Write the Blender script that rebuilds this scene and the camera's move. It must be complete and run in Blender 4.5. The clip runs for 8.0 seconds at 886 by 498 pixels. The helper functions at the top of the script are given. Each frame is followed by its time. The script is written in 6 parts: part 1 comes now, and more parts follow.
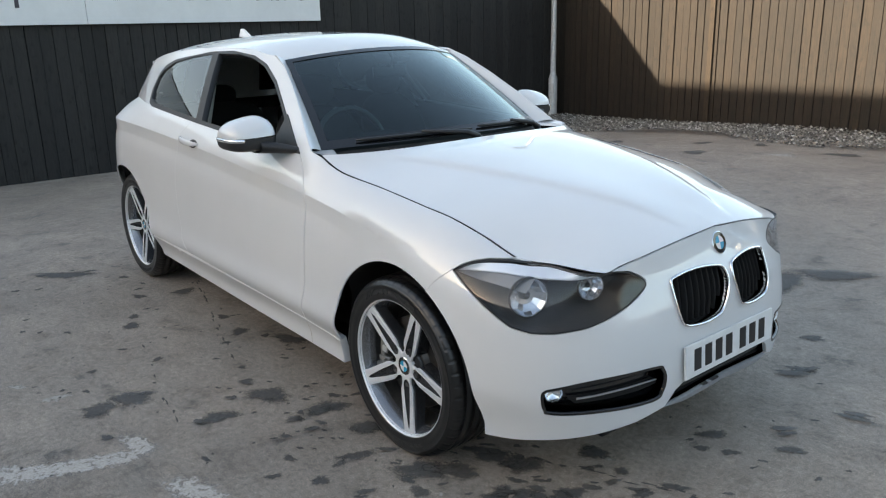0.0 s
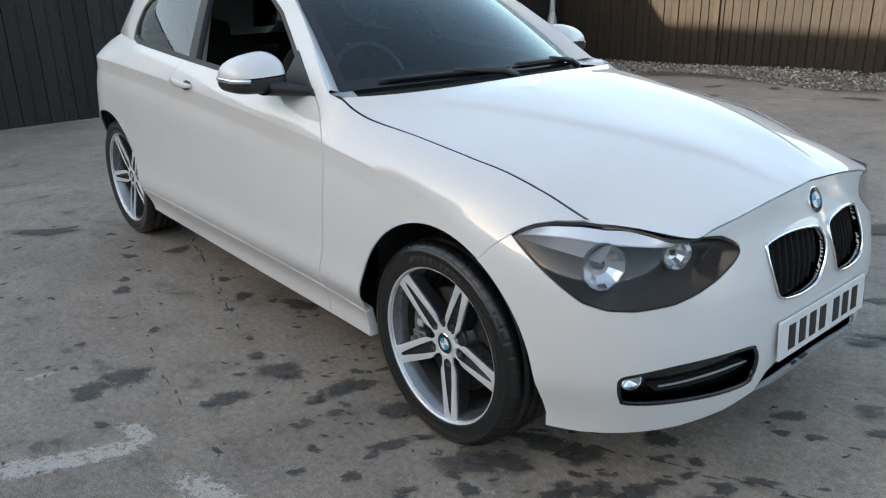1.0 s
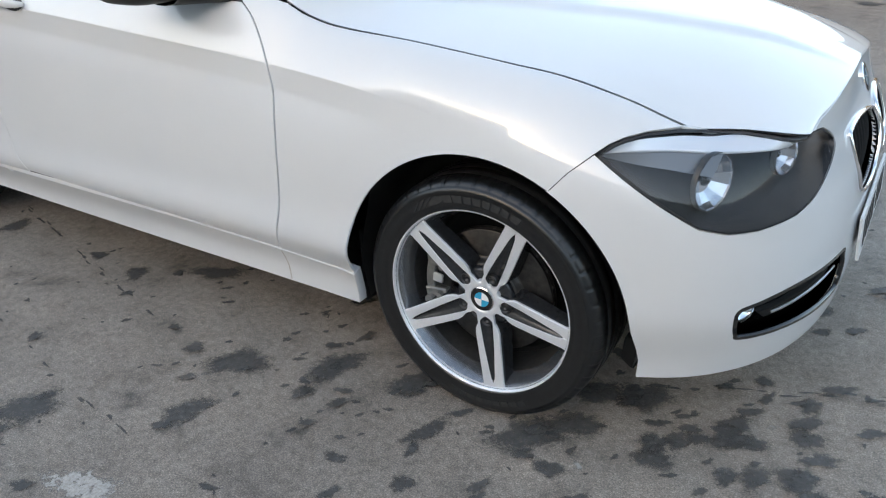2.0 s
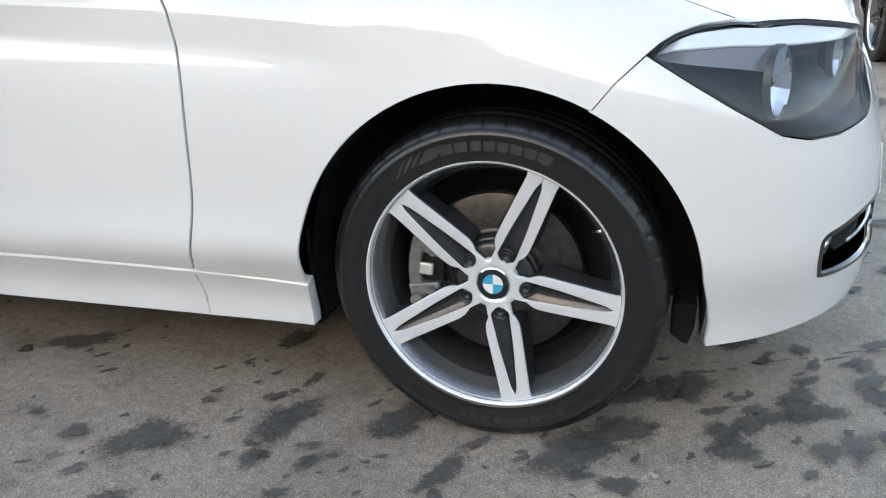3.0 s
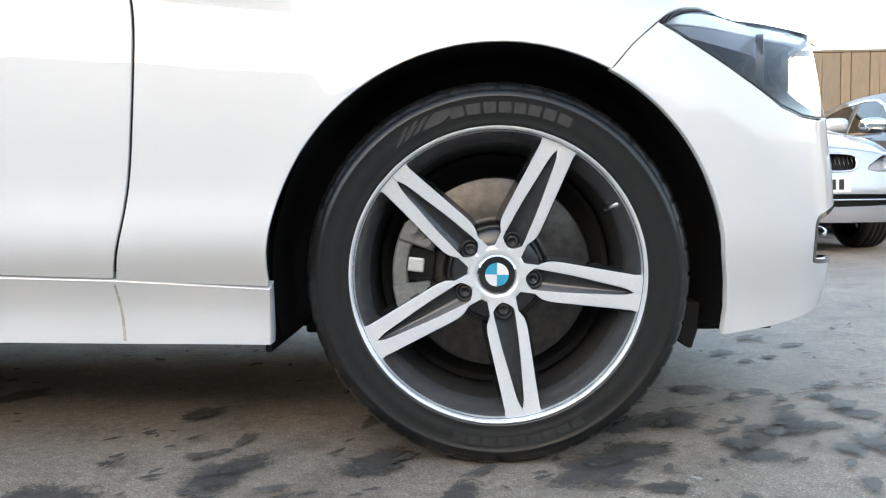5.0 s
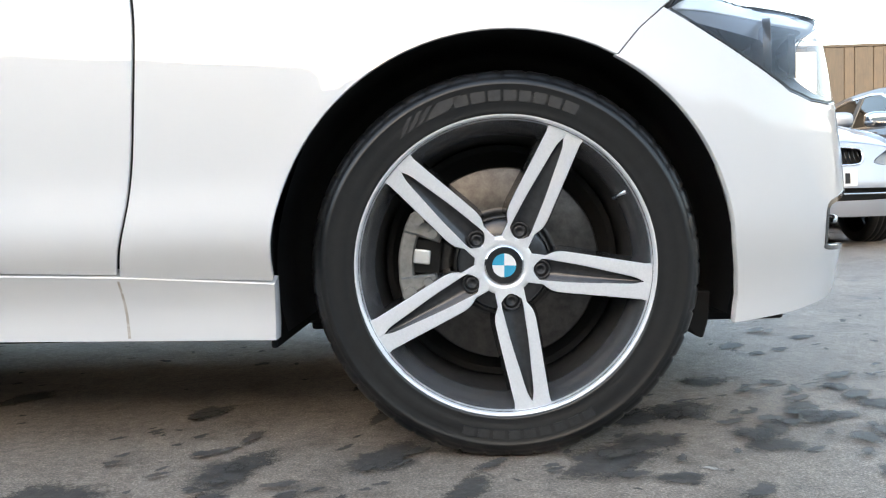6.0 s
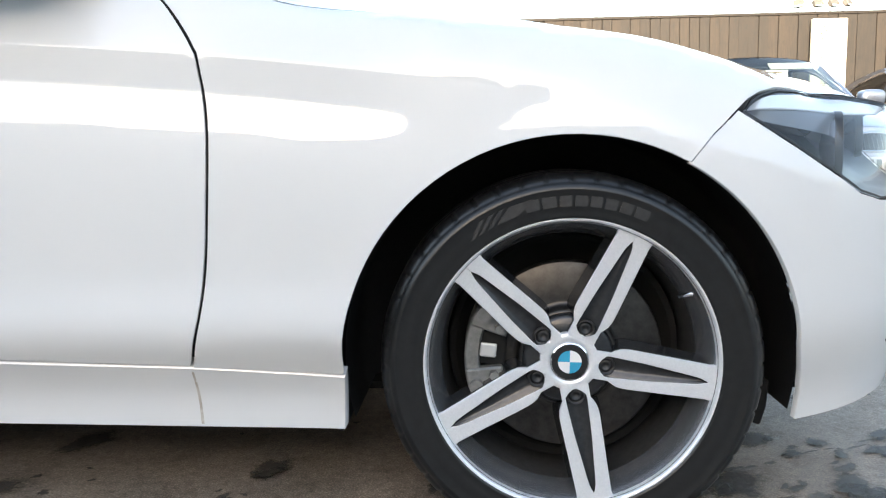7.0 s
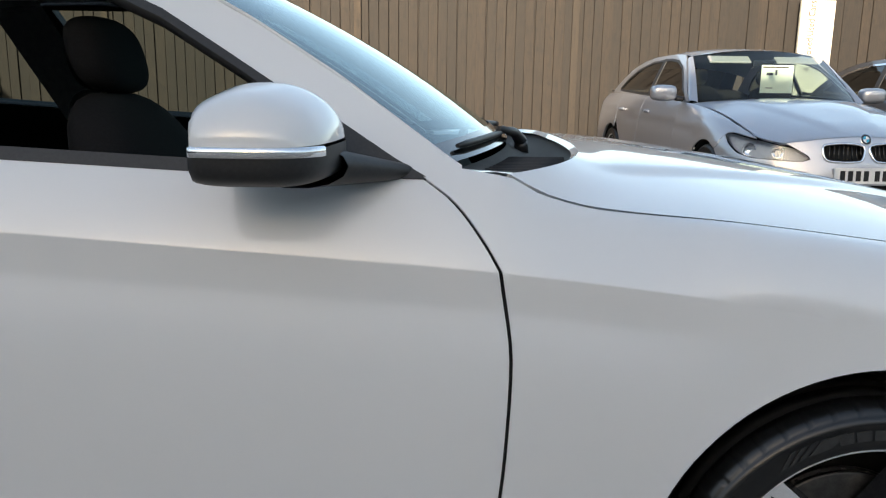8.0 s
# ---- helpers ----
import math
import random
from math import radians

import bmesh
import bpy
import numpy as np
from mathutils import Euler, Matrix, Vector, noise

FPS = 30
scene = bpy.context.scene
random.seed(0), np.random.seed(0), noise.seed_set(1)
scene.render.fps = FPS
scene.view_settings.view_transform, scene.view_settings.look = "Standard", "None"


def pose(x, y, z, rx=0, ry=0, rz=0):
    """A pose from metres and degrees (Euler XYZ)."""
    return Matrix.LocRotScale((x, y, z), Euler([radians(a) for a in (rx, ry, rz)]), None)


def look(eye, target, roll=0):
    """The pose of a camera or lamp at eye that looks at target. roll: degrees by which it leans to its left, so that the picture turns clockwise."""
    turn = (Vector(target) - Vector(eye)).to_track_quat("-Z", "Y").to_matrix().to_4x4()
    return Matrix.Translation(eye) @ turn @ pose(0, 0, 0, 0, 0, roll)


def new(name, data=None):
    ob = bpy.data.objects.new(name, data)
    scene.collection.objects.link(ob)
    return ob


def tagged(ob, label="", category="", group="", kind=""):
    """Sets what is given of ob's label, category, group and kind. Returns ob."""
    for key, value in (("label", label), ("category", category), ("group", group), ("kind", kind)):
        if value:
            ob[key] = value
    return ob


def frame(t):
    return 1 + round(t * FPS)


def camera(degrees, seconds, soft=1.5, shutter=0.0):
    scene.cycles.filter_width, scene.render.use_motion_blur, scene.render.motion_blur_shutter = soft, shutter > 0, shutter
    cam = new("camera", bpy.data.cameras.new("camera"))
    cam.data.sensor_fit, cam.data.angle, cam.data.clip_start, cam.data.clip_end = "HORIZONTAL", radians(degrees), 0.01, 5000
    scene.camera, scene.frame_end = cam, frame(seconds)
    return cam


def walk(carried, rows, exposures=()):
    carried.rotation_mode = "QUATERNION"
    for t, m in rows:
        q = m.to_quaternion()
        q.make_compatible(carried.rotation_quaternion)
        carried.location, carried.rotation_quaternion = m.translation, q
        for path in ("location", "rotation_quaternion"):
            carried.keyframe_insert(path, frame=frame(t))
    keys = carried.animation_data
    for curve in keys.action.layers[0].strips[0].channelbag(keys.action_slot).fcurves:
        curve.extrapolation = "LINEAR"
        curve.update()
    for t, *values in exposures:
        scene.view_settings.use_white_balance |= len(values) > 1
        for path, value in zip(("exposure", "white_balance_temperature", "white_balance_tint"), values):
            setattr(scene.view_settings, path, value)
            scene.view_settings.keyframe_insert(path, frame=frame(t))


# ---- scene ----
from mathutils.geometry import delaunay_2d_cdt

cam = camera(59.6, 8.0, 1.2)
PATH = [
    (0, (1.984, -2.268, 1.433), (0.493, -1.057, 0.878), -1.3),
    (0.5, (1.86, -2.237, 1.407), (0.383, -1.015, 0.836), -0.9),
    (1, (1.576, -2.169, 1.366), (0.14, -0.958, 0.679), -1.2),
    (1.5, (1.224, -2.211, 1.329), (-0.05, -0.901, 0.516), -1.1),
    (2, (0.811, -2.231, 1.262), (-0.172, -0.74, 0.363), -2.5),
    (2.2, (0.66, -2.227, 1.229), (-0.218, -0.68, 0.315), -3.0),
    (3.3, (0.129, -2.112, 0.757), (-0.173, -0.223, 0.174), -2.1),
    (3.5, (-0.014, -2.141, 0.699), (-0.103, -0.208, 0.193), -0.7),
    (4, (-0.042, -2.141, 0.503), (-0.089, -0.157, 0.259), -0.7),
    (4.5, (-0.052, -2.131, 0.45), (-0.098, -0.137, 0.304), -0.6),
    (6, (-0.062, -2.105, 0.416), (-0.121, -0.109, 0.3), -1.7),
    (6.5, (-0.072, -2.101, 0.444), (-0.139, -0.106, 0.323), -2.1),
    (7, (-0.148, -2.103, 0.664), (-0.242, -0.121, 0.414), -1.0),
    (7.5, (-0.385, -2.065, 0.905), (-0.458, -0.1, 0.541), 0.8),
    (8, (-0.719, -1.97, 1.095), (-0.667, -0.012, 0.69), 0.9),
]
EXPOSURES = [(0.0, 1.98, 8000, 12), (1.0, 1.98, 7900, 12), (2.0, 2.26, 7800, 12), (3.4, 2.73, 7900, 12), (4.0, 2.82, 7900, 12), (4.5, 2.80, 7900, 12), (6.5, 2.80, 7900, 12), (7.0, 2.64, 7700, 12), (7.5, 2.16, 7700, 12), (8.0, 1.58, 7700, 12)]
walk(cam, [(t, look(eye, target, roll)) for t, eye, target, roll in PATH], EXPOSURES)

# ---- daylight: low winter sun, kept off the yard by the building behind ----
SUN_WAY = Vector((1.0, 4.4, -1.06)).normalized()
world = bpy.data.worlds.new("sky")
scene.world = world
world.use_nodes = True
wn = world.node_tree
sky = wn.nodes.new("ShaderNodeTexSky")
sky.sky_type = "NISHITA"
sky.sun_disc = False
sky.sun_elevation = math.asin(-SUN_WAY.z)
sky.sun_rotation = math.atan2(-SUN_WAY.x, -SUN_WAY.y)
sky.air_density, sky.dust_density, sky.ozone_density = 1.0, 1.3, 1.0
wn.links.new(sky.outputs[0], wn.nodes["Background"].inputs[0])
wn.nodes["Background"].inputs[1].default_value = 0.15
sun_data = bpy.data.lights.new("sun", "SUN")
sun_data.energy, sun_data.angle, sun_data.color = 4.4, radians(0.5), (1.0, 0.93, 0.82)
sun = new("sun", sun_data)
sun.matrix_world = Matrix.Translation((-4, -12, 12)) @ SUN_WAY.to_track_quat("-Z", "Y").to_matrix().to_4x4()


# ---- materials ----
def shader(name, colour=(0.8, 0.8, 0.8), rough=0.5, metal=0.0, **more):
    m = bpy.data.materials.new(name)
    m.use_nodes = True
    b = m.node_tree.nodes["Principled BSDF"]
    b.inputs["Base Color"].default_value = (*colour, 1)
    b.inputs["Roughness"].default_value = rough
    b.inputs["Metallic"].default_value = metal
    for key, value in more.items():
        b.inputs[key.replace("_", " ")].default_value = value
    return m


def nodes_of(m):
    t = m.node_tree

    def add(kind, **inputs):
        n = t.nodes.new(kind)
        for key, value in inputs.items():
            n.inputs[int(key[1:]) if key[1:].isdigit() else key.replace("_", " ")].default_value = value
        return n
    return t, add, t.nodes["Principled BSDF"], t.links.new


def noise_of(m, scale, detail=4.0, rough=0.6, stretch=(1, 1, 1), space="Object"):
    t, add, b, link = nodes_of(m)
    co = add("ShaderNodeTexCoord")
    mp = add("ShaderNodeMapping")
    mp.inputs["Scale"].default_value = stretch
    link(co.outputs[space], mp.inputs[0])
    n = add("ShaderNodeTexNoise", Scale=scale, Detail=detail, Roughness=rough)
    link(mp.outputs[0], n.inputs["Vector"])
    return n


def ramp_of(m, source, *stops):
    t, add, b, link = nodes_of(m)
    r = add("ShaderNodeValToRGB")
    while len(r.color_ramp.elements) < len(stops):
        r.color_ramp.elements.new(0.5)
    for e, (at, c) in zip(r.color_ramp.elements, stops):
        e.position = at
        e.color = (*c, 1) if len(c) == 3 else c
    link(source, r.inputs[0])
    return r


def bump_of(m, source, strength, distance):
    t, add, b, link = nodes_of(m)
    n = add("ShaderNodeBump", Strength=strength, Distance=distance)
    link(source, n.inputs["Height"])
    if b.inputs["Normal"].is_linked:
        link(b.inputs["Normal"].links[0].from_socket, n.inputs["Normal"])
    link(n.outputs[0], b.inputs["Normal"])


def grained(name, dark, light, scale, rough=0.7, bump=0.2, distance=0.004, stretch=(1, 1, 1), metal=0.0):
    m = shader(name, light, rough, metal)
    t, add, b, link = nodes_of(m)
    n = noise_of(m, scale, 6, 0.65, stretch)
    r = ramp_of(m, n.outputs[0], (0.3, dark), (0.7, light))
    link(r.outputs[0], b.inputs["Base Color"])
    if bump:
        bump_of(m, n.outputs[0], bump, distance)
    return m


def car_paint(name, colour, metal=0.0, flake=0.0):
    m = shader(name, colour, 0.42, metal, Coat_Weight=1.0, Coat_Roughness=0.03, Coat_IOR=1.62)
    t, add, b, link = nodes_of(m)
    dirt = noise_of(m, 2.2, 5, 0.6)
    r = ramp_of(m, dirt.outputs[0], (0.25, tuple(c * 0.955 for c in colour)), (0.7, colour))
    link(r.outputs[0], b.inputs["Base Color"])
    film = noise_of(m, 14, 4, 0.7)
    rr = ramp_of(m, film.outputs[0], (0.3, (0.002,) * 3), (0.75, (0.009,) * 3))
    link(rr.outputs[0], b.inputs["Coat Roughness"])
    if flake:
        f = noise_of(m, 900, 1, 0.5)
        bump_of(m, f.outputs[0], flake, 0.0006)
    return m


white_paint = car_paint("white_paint", (0.69, 0.695, 0.70))
silver_paint = car_paint("silver_paint", (0.50, 0.51, 0.55), 0.75, 0.15)
grey_paint = car_paint("grey_paint", (0.07, 0.075, 0.09), 0.6, 0.15)
tarmac_rubber = grained("tyre_rubber", (0.005, 0.005, 0.0052), (0.012, 0.012, 0.0125), 60, 0.30, 0.15, 0.001)
tarmac_rubber.node_tree.nodes["Principled BSDF"].inputs["Specular IOR Level"].default_value = 0.55
black_trim = grained("black_trim", (0.012, 0.012, 0.013), (0.022, 0.022, 0.023), 180, 0.5, 0.1, 0.0005)
gloss_black = shader("gloss_black", (0.008, 0.008, 0.009), 0.12, 0.0, Coat_Weight=0.5)
cabin_cloth = grained("cabin_cloth", (0.004, 0.004, 0.0044), (0.010, 0.010, 0.011), 220, 0.95, 0.3, 0.001)
cabin_cloth.node_tree.nodes["Principled BSDF"].inputs["Specular IOR Level"].default_value = 0.2
void_black = shader("underbody_black", (0.008, 0.008, 0.008), 0.9)
chrome = shader("chrome", (0.85, 0.86, 0.88), 0.08, 1.0)
satin_silver = grained("satin_silver", (0.55, 0.56, 0.58), (0.66, 0.67, 0.69), 40, 0.32, 0.03, 0.0005, metal=1.0)


def clear_glass(name, tint, ior=1.5, sheen=(1.0, 1.0, 1.0), power=4.5):
    """Thin glass: a tinted see-through layer under a mirror gloss."""
    m = bpy.data.materials.new(name)
    m.use_nodes = True
    t = m.node_tree
    t.nodes.clear()
    out = t.nodes.new("ShaderNodeOutputMaterial")
    mixer = t.nodes.new("ShaderNodeMixShader")
    see = t.nodes.new("ShaderNodeBsdfTransparent")
    see.inputs[0].default_value = (*tint, 1)
    gloss = t.nodes.new("ShaderNodeBsdfGlossy")
    gloss.inputs["Roughness"].default_value = 0.0
    gloss.inputs["Color"].default_value = (*sheen, 1)
    r0 = ((ior - 1) / (ior + 1)) ** 2
    fr = t.nodes.new("ShaderNodeLayerWeight")
    up = t.nodes.new("ShaderNodeMath")
    up.operation = "POWER"
    up.inputs[1].default_value = power
    scale = t.nodes.new("ShaderNodeMath")
    scale.operation = "MULTIPLY_ADD"
    scale.inputs[1].default_value, scale.inputs[2].default_value = 1 - r0, r0
    t.links.new(fr.outputs["Facing"], up.inputs[0])
    t.links.new(up.outputs[0], scale.inputs[0])
    t.links.new(scale.outputs[0], mixer.inputs[0])
    t.links.new(see.outputs[0], mixer.inputs[1])
    t.links.new(gloss.outputs[0], mixer.inputs[2])
    t.links.new(mixer.outputs[0], out.inputs[0])
    return m


screen_glass = clear_glass("screen_glass", (0.38, 0.52, 0.52), 1.6, (0.84, 0.98, 1.0), 3.5)
tinted_glass = clear_glass("tinted_glass", (0.55, 0.68, 0.67), 1.8)
privacy_glass = clear_glass("rear_glass", (0.40, 0.47, 0.45), 1.7)
lamp_glass = clear_glass("lamp_glass", (0.93, 0.95, 0.97), 1.55)


# ---- shapes of the hatchback ----
def ss(a, b, t):
    t = min(1.0, max(0.0, (t - a) / (b - a)))
    return t * t * (3 - 2 * t)


def mix(a, b, t):
    return a + (b - a) * t


def curve(*pairs):
    """A smooth function through (t, value) pairs, held level outside them."""
    ts = [p[0] for p in pairs]
    vs = [p[1] for p in pairs]
    n = len(ts)
    slopes = []
    for i in range(n):
        if 0 < i < n - 1:
            d0 = (vs[i] - vs[i - 1]) / (ts[i] - ts[i - 1])
            d1 = (vs[i + 1] - vs[i]) / (ts[i + 1] - ts[i])
            slopes.append(0.0 if d0 * d1 <= 0 else 2 * d0 * d1 / (d0 + d1))
        else:
            j = min(max(i, 1), n - 1)
            slopes.append((vs[j] - vs[j - 1]) / (ts[j] - ts[j - 1]))

    def value(t):
        if t <= ts[0]:
            return vs[0] + slopes[0] * (t - ts[0])
        if t >= ts[-1]:
            return vs[-1] + slopes[-1] * (t - ts[-1])
        i = 0
        while t > ts[i + 1]:
            i += 1
        h = ts[i + 1] - ts[i]
        u = (t - ts[i]) / h
        return ((1 + 2 * u) * (1 - u) ** 2 * vs[i] + u * u * (3 - 2 * u) * vs[i + 1]
                + h * u * (1 - u) ** 2 * slopes[i] - h * u * u * (1 - u) * slopes[i + 1])
    return value


SHOULDER = curve((0.0, 0.0), (0.03, 0.0007), (0.056, 0.0014), (0.064, 0.0027), (0.08, 0.0067), (0.10, 0.0120), (0.115, 0.0155), (0.14, 0.0195), (0.165, 0.0223), (0.20, 0.0250), (0.25, 0.0275), (0.33, 0.029), (0.60, 0.0291))


class Body:
    """The outside of a car: x ahead from its front axle, y to its left, z up."""

    def __init__(self, axle, hub, nose, tail, edge_z, edge_w, crease, flank_w, front_z, bonnet_z, cowl, beak, low_tuck, rail_z, roof_z, power, tail_from, crease_deep, lean=0.585):
        self.lean = lean
        self.axle, self.hub, self.nose, self.tail = axle, hub, nose, tail
        self.edge_z, self.edge_w, self.crease, self.flank_w = edge_z, edge_w, crease, flank_w
        self.front_z, self.bonnet_z, self.cowl, self.beak = front_z, bonnet_z, cowl, beak
        self.low_tuck, self.rail_z, self.roof_z, self.power = low_tuck, rail_z, roof_z, power
        self.tail_from, self.crease_deep = tail_from, crease_deep

    def flank(self, x, z):
        """Half width of the side below its crease."""
        w = self.flank_w(min(x, 0.0))
        d = max(0.0, self.crease(x) - z)
        c = ss(-0.14, -0.42, x) * ss(self.axle - 0.5, self.axle - 0.1, x)
        w += c * 0.012 * math.exp(-((z - 0.385) / 0.055) ** 2)
        w += mix(0.012 - 0.275 * max(0.0, z - 0.5) ** 2, -0.017 + SHOULDER(d) * self.crease_deep / 0.011, c)
        w -= 0.035 * ss(0.37, 0.24, z) * ss(0.1, -0.3, x)
        return w

    def flare(self, x, z):
        out = 0.0
        for ax in (0.0, self.axle):
            r = math.hypot(x - ax, z - self.hub)
            out += 0.0035 * math.exp(-((r - 0.368) / 0.04) ** 2) * ss(0.12, 0.3, z)
        return out

    def side(self, s, z):
        """s is x behind the front axle, and before it the way round the nose, 1.25 at its middle."""
        if s > 1.25:
            x, y, zz = self.side(2.5 - s, z)
            return x, -y, zz
        if s <= 0:
            zt, zc, wt = self.edge_z(s), self.crease(s), self.edge_w(s)
            w = self.flank(s, min(z, zc))
            if z > zc:
                m = mix(1.35, 1.75, ss(-0.75, -0.35, s))
                t = min(1.0, max(0.0, (zt - z) / (zt - zc)))
                fold = 0.6 * ss(-0.14, -0.42, s) * ss(self.axle - 0.5, self.axle - 0.1, s)
                w = wt + (w - wt) * mix((1 - (1 - t) ** m) ** (1 / m), t, fold) - 0.58 * max(0.0, z - zt)
            w += self.flare(s, z)
            q = max(0.0, (self.tail_from - s) / (self.tail_from - self.tail(z)))
            w *= max(0.0, 1 - min(1.0, q) ** 3.2) ** (1 / 2.4)
            return s, -w, z
        f = radians(s / 1.25 * 90)
        b = ss(36, 54, math.degrees(f))
        base = self.flank(0.0, min(z, self.crease(0.0))) - self.low_tuck * ss(0.40, 0.22, z) * ss(0.1, 0.35, s)
        k = self.power

        def ring(ahead):
            ahead *= 1 + self.beak * math.exp(-((1.25 - s) / 0.26) ** 2 - ((z - 0.63) / 0.09) ** 2)
            r = ((math.cos(f) / base) ** k + (math.sin(f) / ahead) ** k) ** (-1 / k)
            return r * math.sin(f), r * math.cos(f)
        # the wing rolls over to the bonnet
        x0, w0 = ring(self.nose(min(z, 0.68)))
        for _ in range(3):
            zc = self.crease(x0)
            x0, w0 = ring(self.nose(min(z, zc, 0.68)))
        zt, wt = self.edge_z(x0), self.edge_w(x0)
        if z > zc:
            t = min(1.0, max(0.0, (zt - z) / (zt - zc)))
            w0 = wt + (w0 - wt) * (1 - (1 - t) ** 1.75) ** (1 / 1.75) - 0.6 * max(0.0, z - zt)
        x1, w1 = ring(self.nose(z))
        x, w = mix(x0, x1, b), mix(w0, w1, b)
        return x, -(w + self.flare(x, z)), z

    def shut_z(self, s):
        """Height of the bonnet's shut line along the wing and the lamp."""
        if s <= 0:
            return self.edge_z(s)
        x0 = self.side(s, 0.70)[0]
        return mix(self.edge_z(x0), mix(self.front_z(0.68) + 0.030, self.front_z(0.68) + 0.002, (s - 0.42) / 0.26), ss(0.36, 0.46, s))

    def bonnet(self, a, b):
        """a: 0 at the windscreen to 1 at the front; b: -1 at the right edge to 1."""
        s = mix(self.cowl[0], 0.68, a)
        ex, ey, ez = self.side(s, self.shut_z(s))
        cx = mix(self.cowl[1], self.nose(self.front_z(1.25)), a)
        q = abs(b)
        x = ex + (cx - ex) * (1 - q ** mix(4.5, 2, ss(0.0, 0.35, a)))
        fold = mix(0.76, 0.20, a)
        z = ez + (self.bonnet_z(cx) - ez) * (1 - q ** 2.3) + (ss(fold + 0.05, fold - 0.02, q) - 0.7 * ss(fold, 0.0, q)) * 0.009 * ss(0.0, 0.12, a) * ss(1.0, 0.80, a)
        y = -ey * b
        if a > 0.75:
            f = mix(1.25, 0.68, q ** 0.9)
            fx, fy, fz = self.side(f, self.front_z(f))
            k = ss(0.75, 1.0, a) ** 1.5
            x, y, z = mix(x, fx, k), mix(y, math.copysign(fy, b) if b else 0.0, k), mix(z, fz, k)
        return x, y, z

    def house(self, x, z):
        """The side of the glasshouse."""
        d = z - self.edge_z(x)
        return x, -(self.edge_w(x) - self.lean * d - 0.17 * d * d), z

    def rail(self, x):
        return self.house(x, self.rail_z(x))


AXLE = -2.69
HUB = 0.313
FRONT_Z = curve((0.60, 0.732), (0.68, 0.730), (0.72, 0.739), (0.98, 0.771), (1.25, 0.784))
EDGE_Z = curve((-3.5, 1.075), (-2.33, 1.043), (-1.68, 1.009), (-0.9, 0.968), (-0.72, 0.966), (-0.6, 0.970), (-0.53, 0.937), (-0.44, 0.914), (-0.217, 0.893), (0.03, 0.864), (0.13, 0.851), (0.29, 0.808), (0.45, 0.750), (0.6, 0.73))
EDGE_W = curve((-3.3, 0.56), (-2.9, 0.668), (-2.33, 0.772), (-1.6, 0.79), (-0.75, 0.785), (-0.5, 0.757), (0.03, 0.745), (0.25, 0.718), (0.457, 0.680), (0.6, 0.63))
TAIL_X = curve((0.15, -3.22), (0.25, -3.30), (0.45, -3.36), (0.62, -3.36), (0.75, -3.31), (0.95, -3.22), (1.05, -3.18))
RAIL_Z = curve((-3.05, 1.25), (-2.75, 1.292), (-2.4, 1.325), (-1.9, 1.352), (-1.5, 1.345), (-1.23, 1.30))
ROOF_Z = curve((-3.1, 1.312), (-2.75, 1.362), (-2.4, 1.395), (-1.9, 1.414), (-1.5, 1.405), (-1.25, 1.372))
hatch = Body(
    AXLE, HUB,
    curve((0.10, 0.645), (0.19, 0.70), (0.26, 0.722), (0.36, 0.73), (0.46, 0.725), (0.56, 0.708), (0.61, 0.69), (0.64, 0.678), (0.70, 0.656), (0.735, 0.648), (0.78, 0.640)),
    TAIL_X, EDGE_Z, EDGE_W,
    curve((-3.5, 0.965), (-2.6, 0.945), (-1.63, 0.9), (-0.92, 0.851), (-0.6, 0.826), (-0.25, 0.786), (0.0, 0.742), (0.265, 0.645), (0.5, 0.57)),
    curve((-3.6, 0.70), (-3.1, 0.80), (-2.69, 0.868), (-2.0, 0.866), (-1.2, 0.866), (-0.6, 0.864), (-0.25, 0.868), (0.0, 0.870)),
    FRONT_Z,
    curve((-0.6, 1.0), (-0.47, 0.992), (-0.2, 0.968), (0.1, 0.925), (0.35, 0.878), (0.52, 0.832), (0.61, 0.803), (0.645, 0.784)),
    (-0.585, -0.40), 0.032, 0.03, RAIL_Z, ROOF_Z, 3.4, -2.8, 0.011)
side, bonnet, house, rail, edge_z = hatch.side, hatch.bonnet, hatch.house, hatch.rail, hatch.shut_z


# ---- building helpers ----
def thing(name, label, category, m=None, group="", kind=""):
    ob = new(name)
    ob.empty_display_size = 0.1
    if m is not None:
        ob.matrix_world = m
    return tagged(ob, label, category, group, kind)


def mesh_of(name, verts, faces, normals=None, smooth=True):
    me = bpy.data.meshes.new(name)
    me.from_pydata(verts, [], faces)
    me.polygons.foreach_set("use_smooth", [smooth] * len(me.polygons))
    if normals is not None:
        me.normals_split_custom_set_from_vertices(normals)
    me.update()
    return me


def part(name, shape, material, parent=None, label="", category=""):
    """Links a mesh or a bmesh as one object under a thing or a part."""
    if isinstance(shape, bmesh.types.BMesh):
        me = bpy.data.meshes.new(name)
        shape.normal_update()
        shape.to_mesh(me)
        shape.free()
    else:
        me = shape
    if material is not None:
        me.materials.append(material)
    ob = new(name, me)
    if parent is not None:
        ob.parent = parent
    return tagged(ob, label, category)


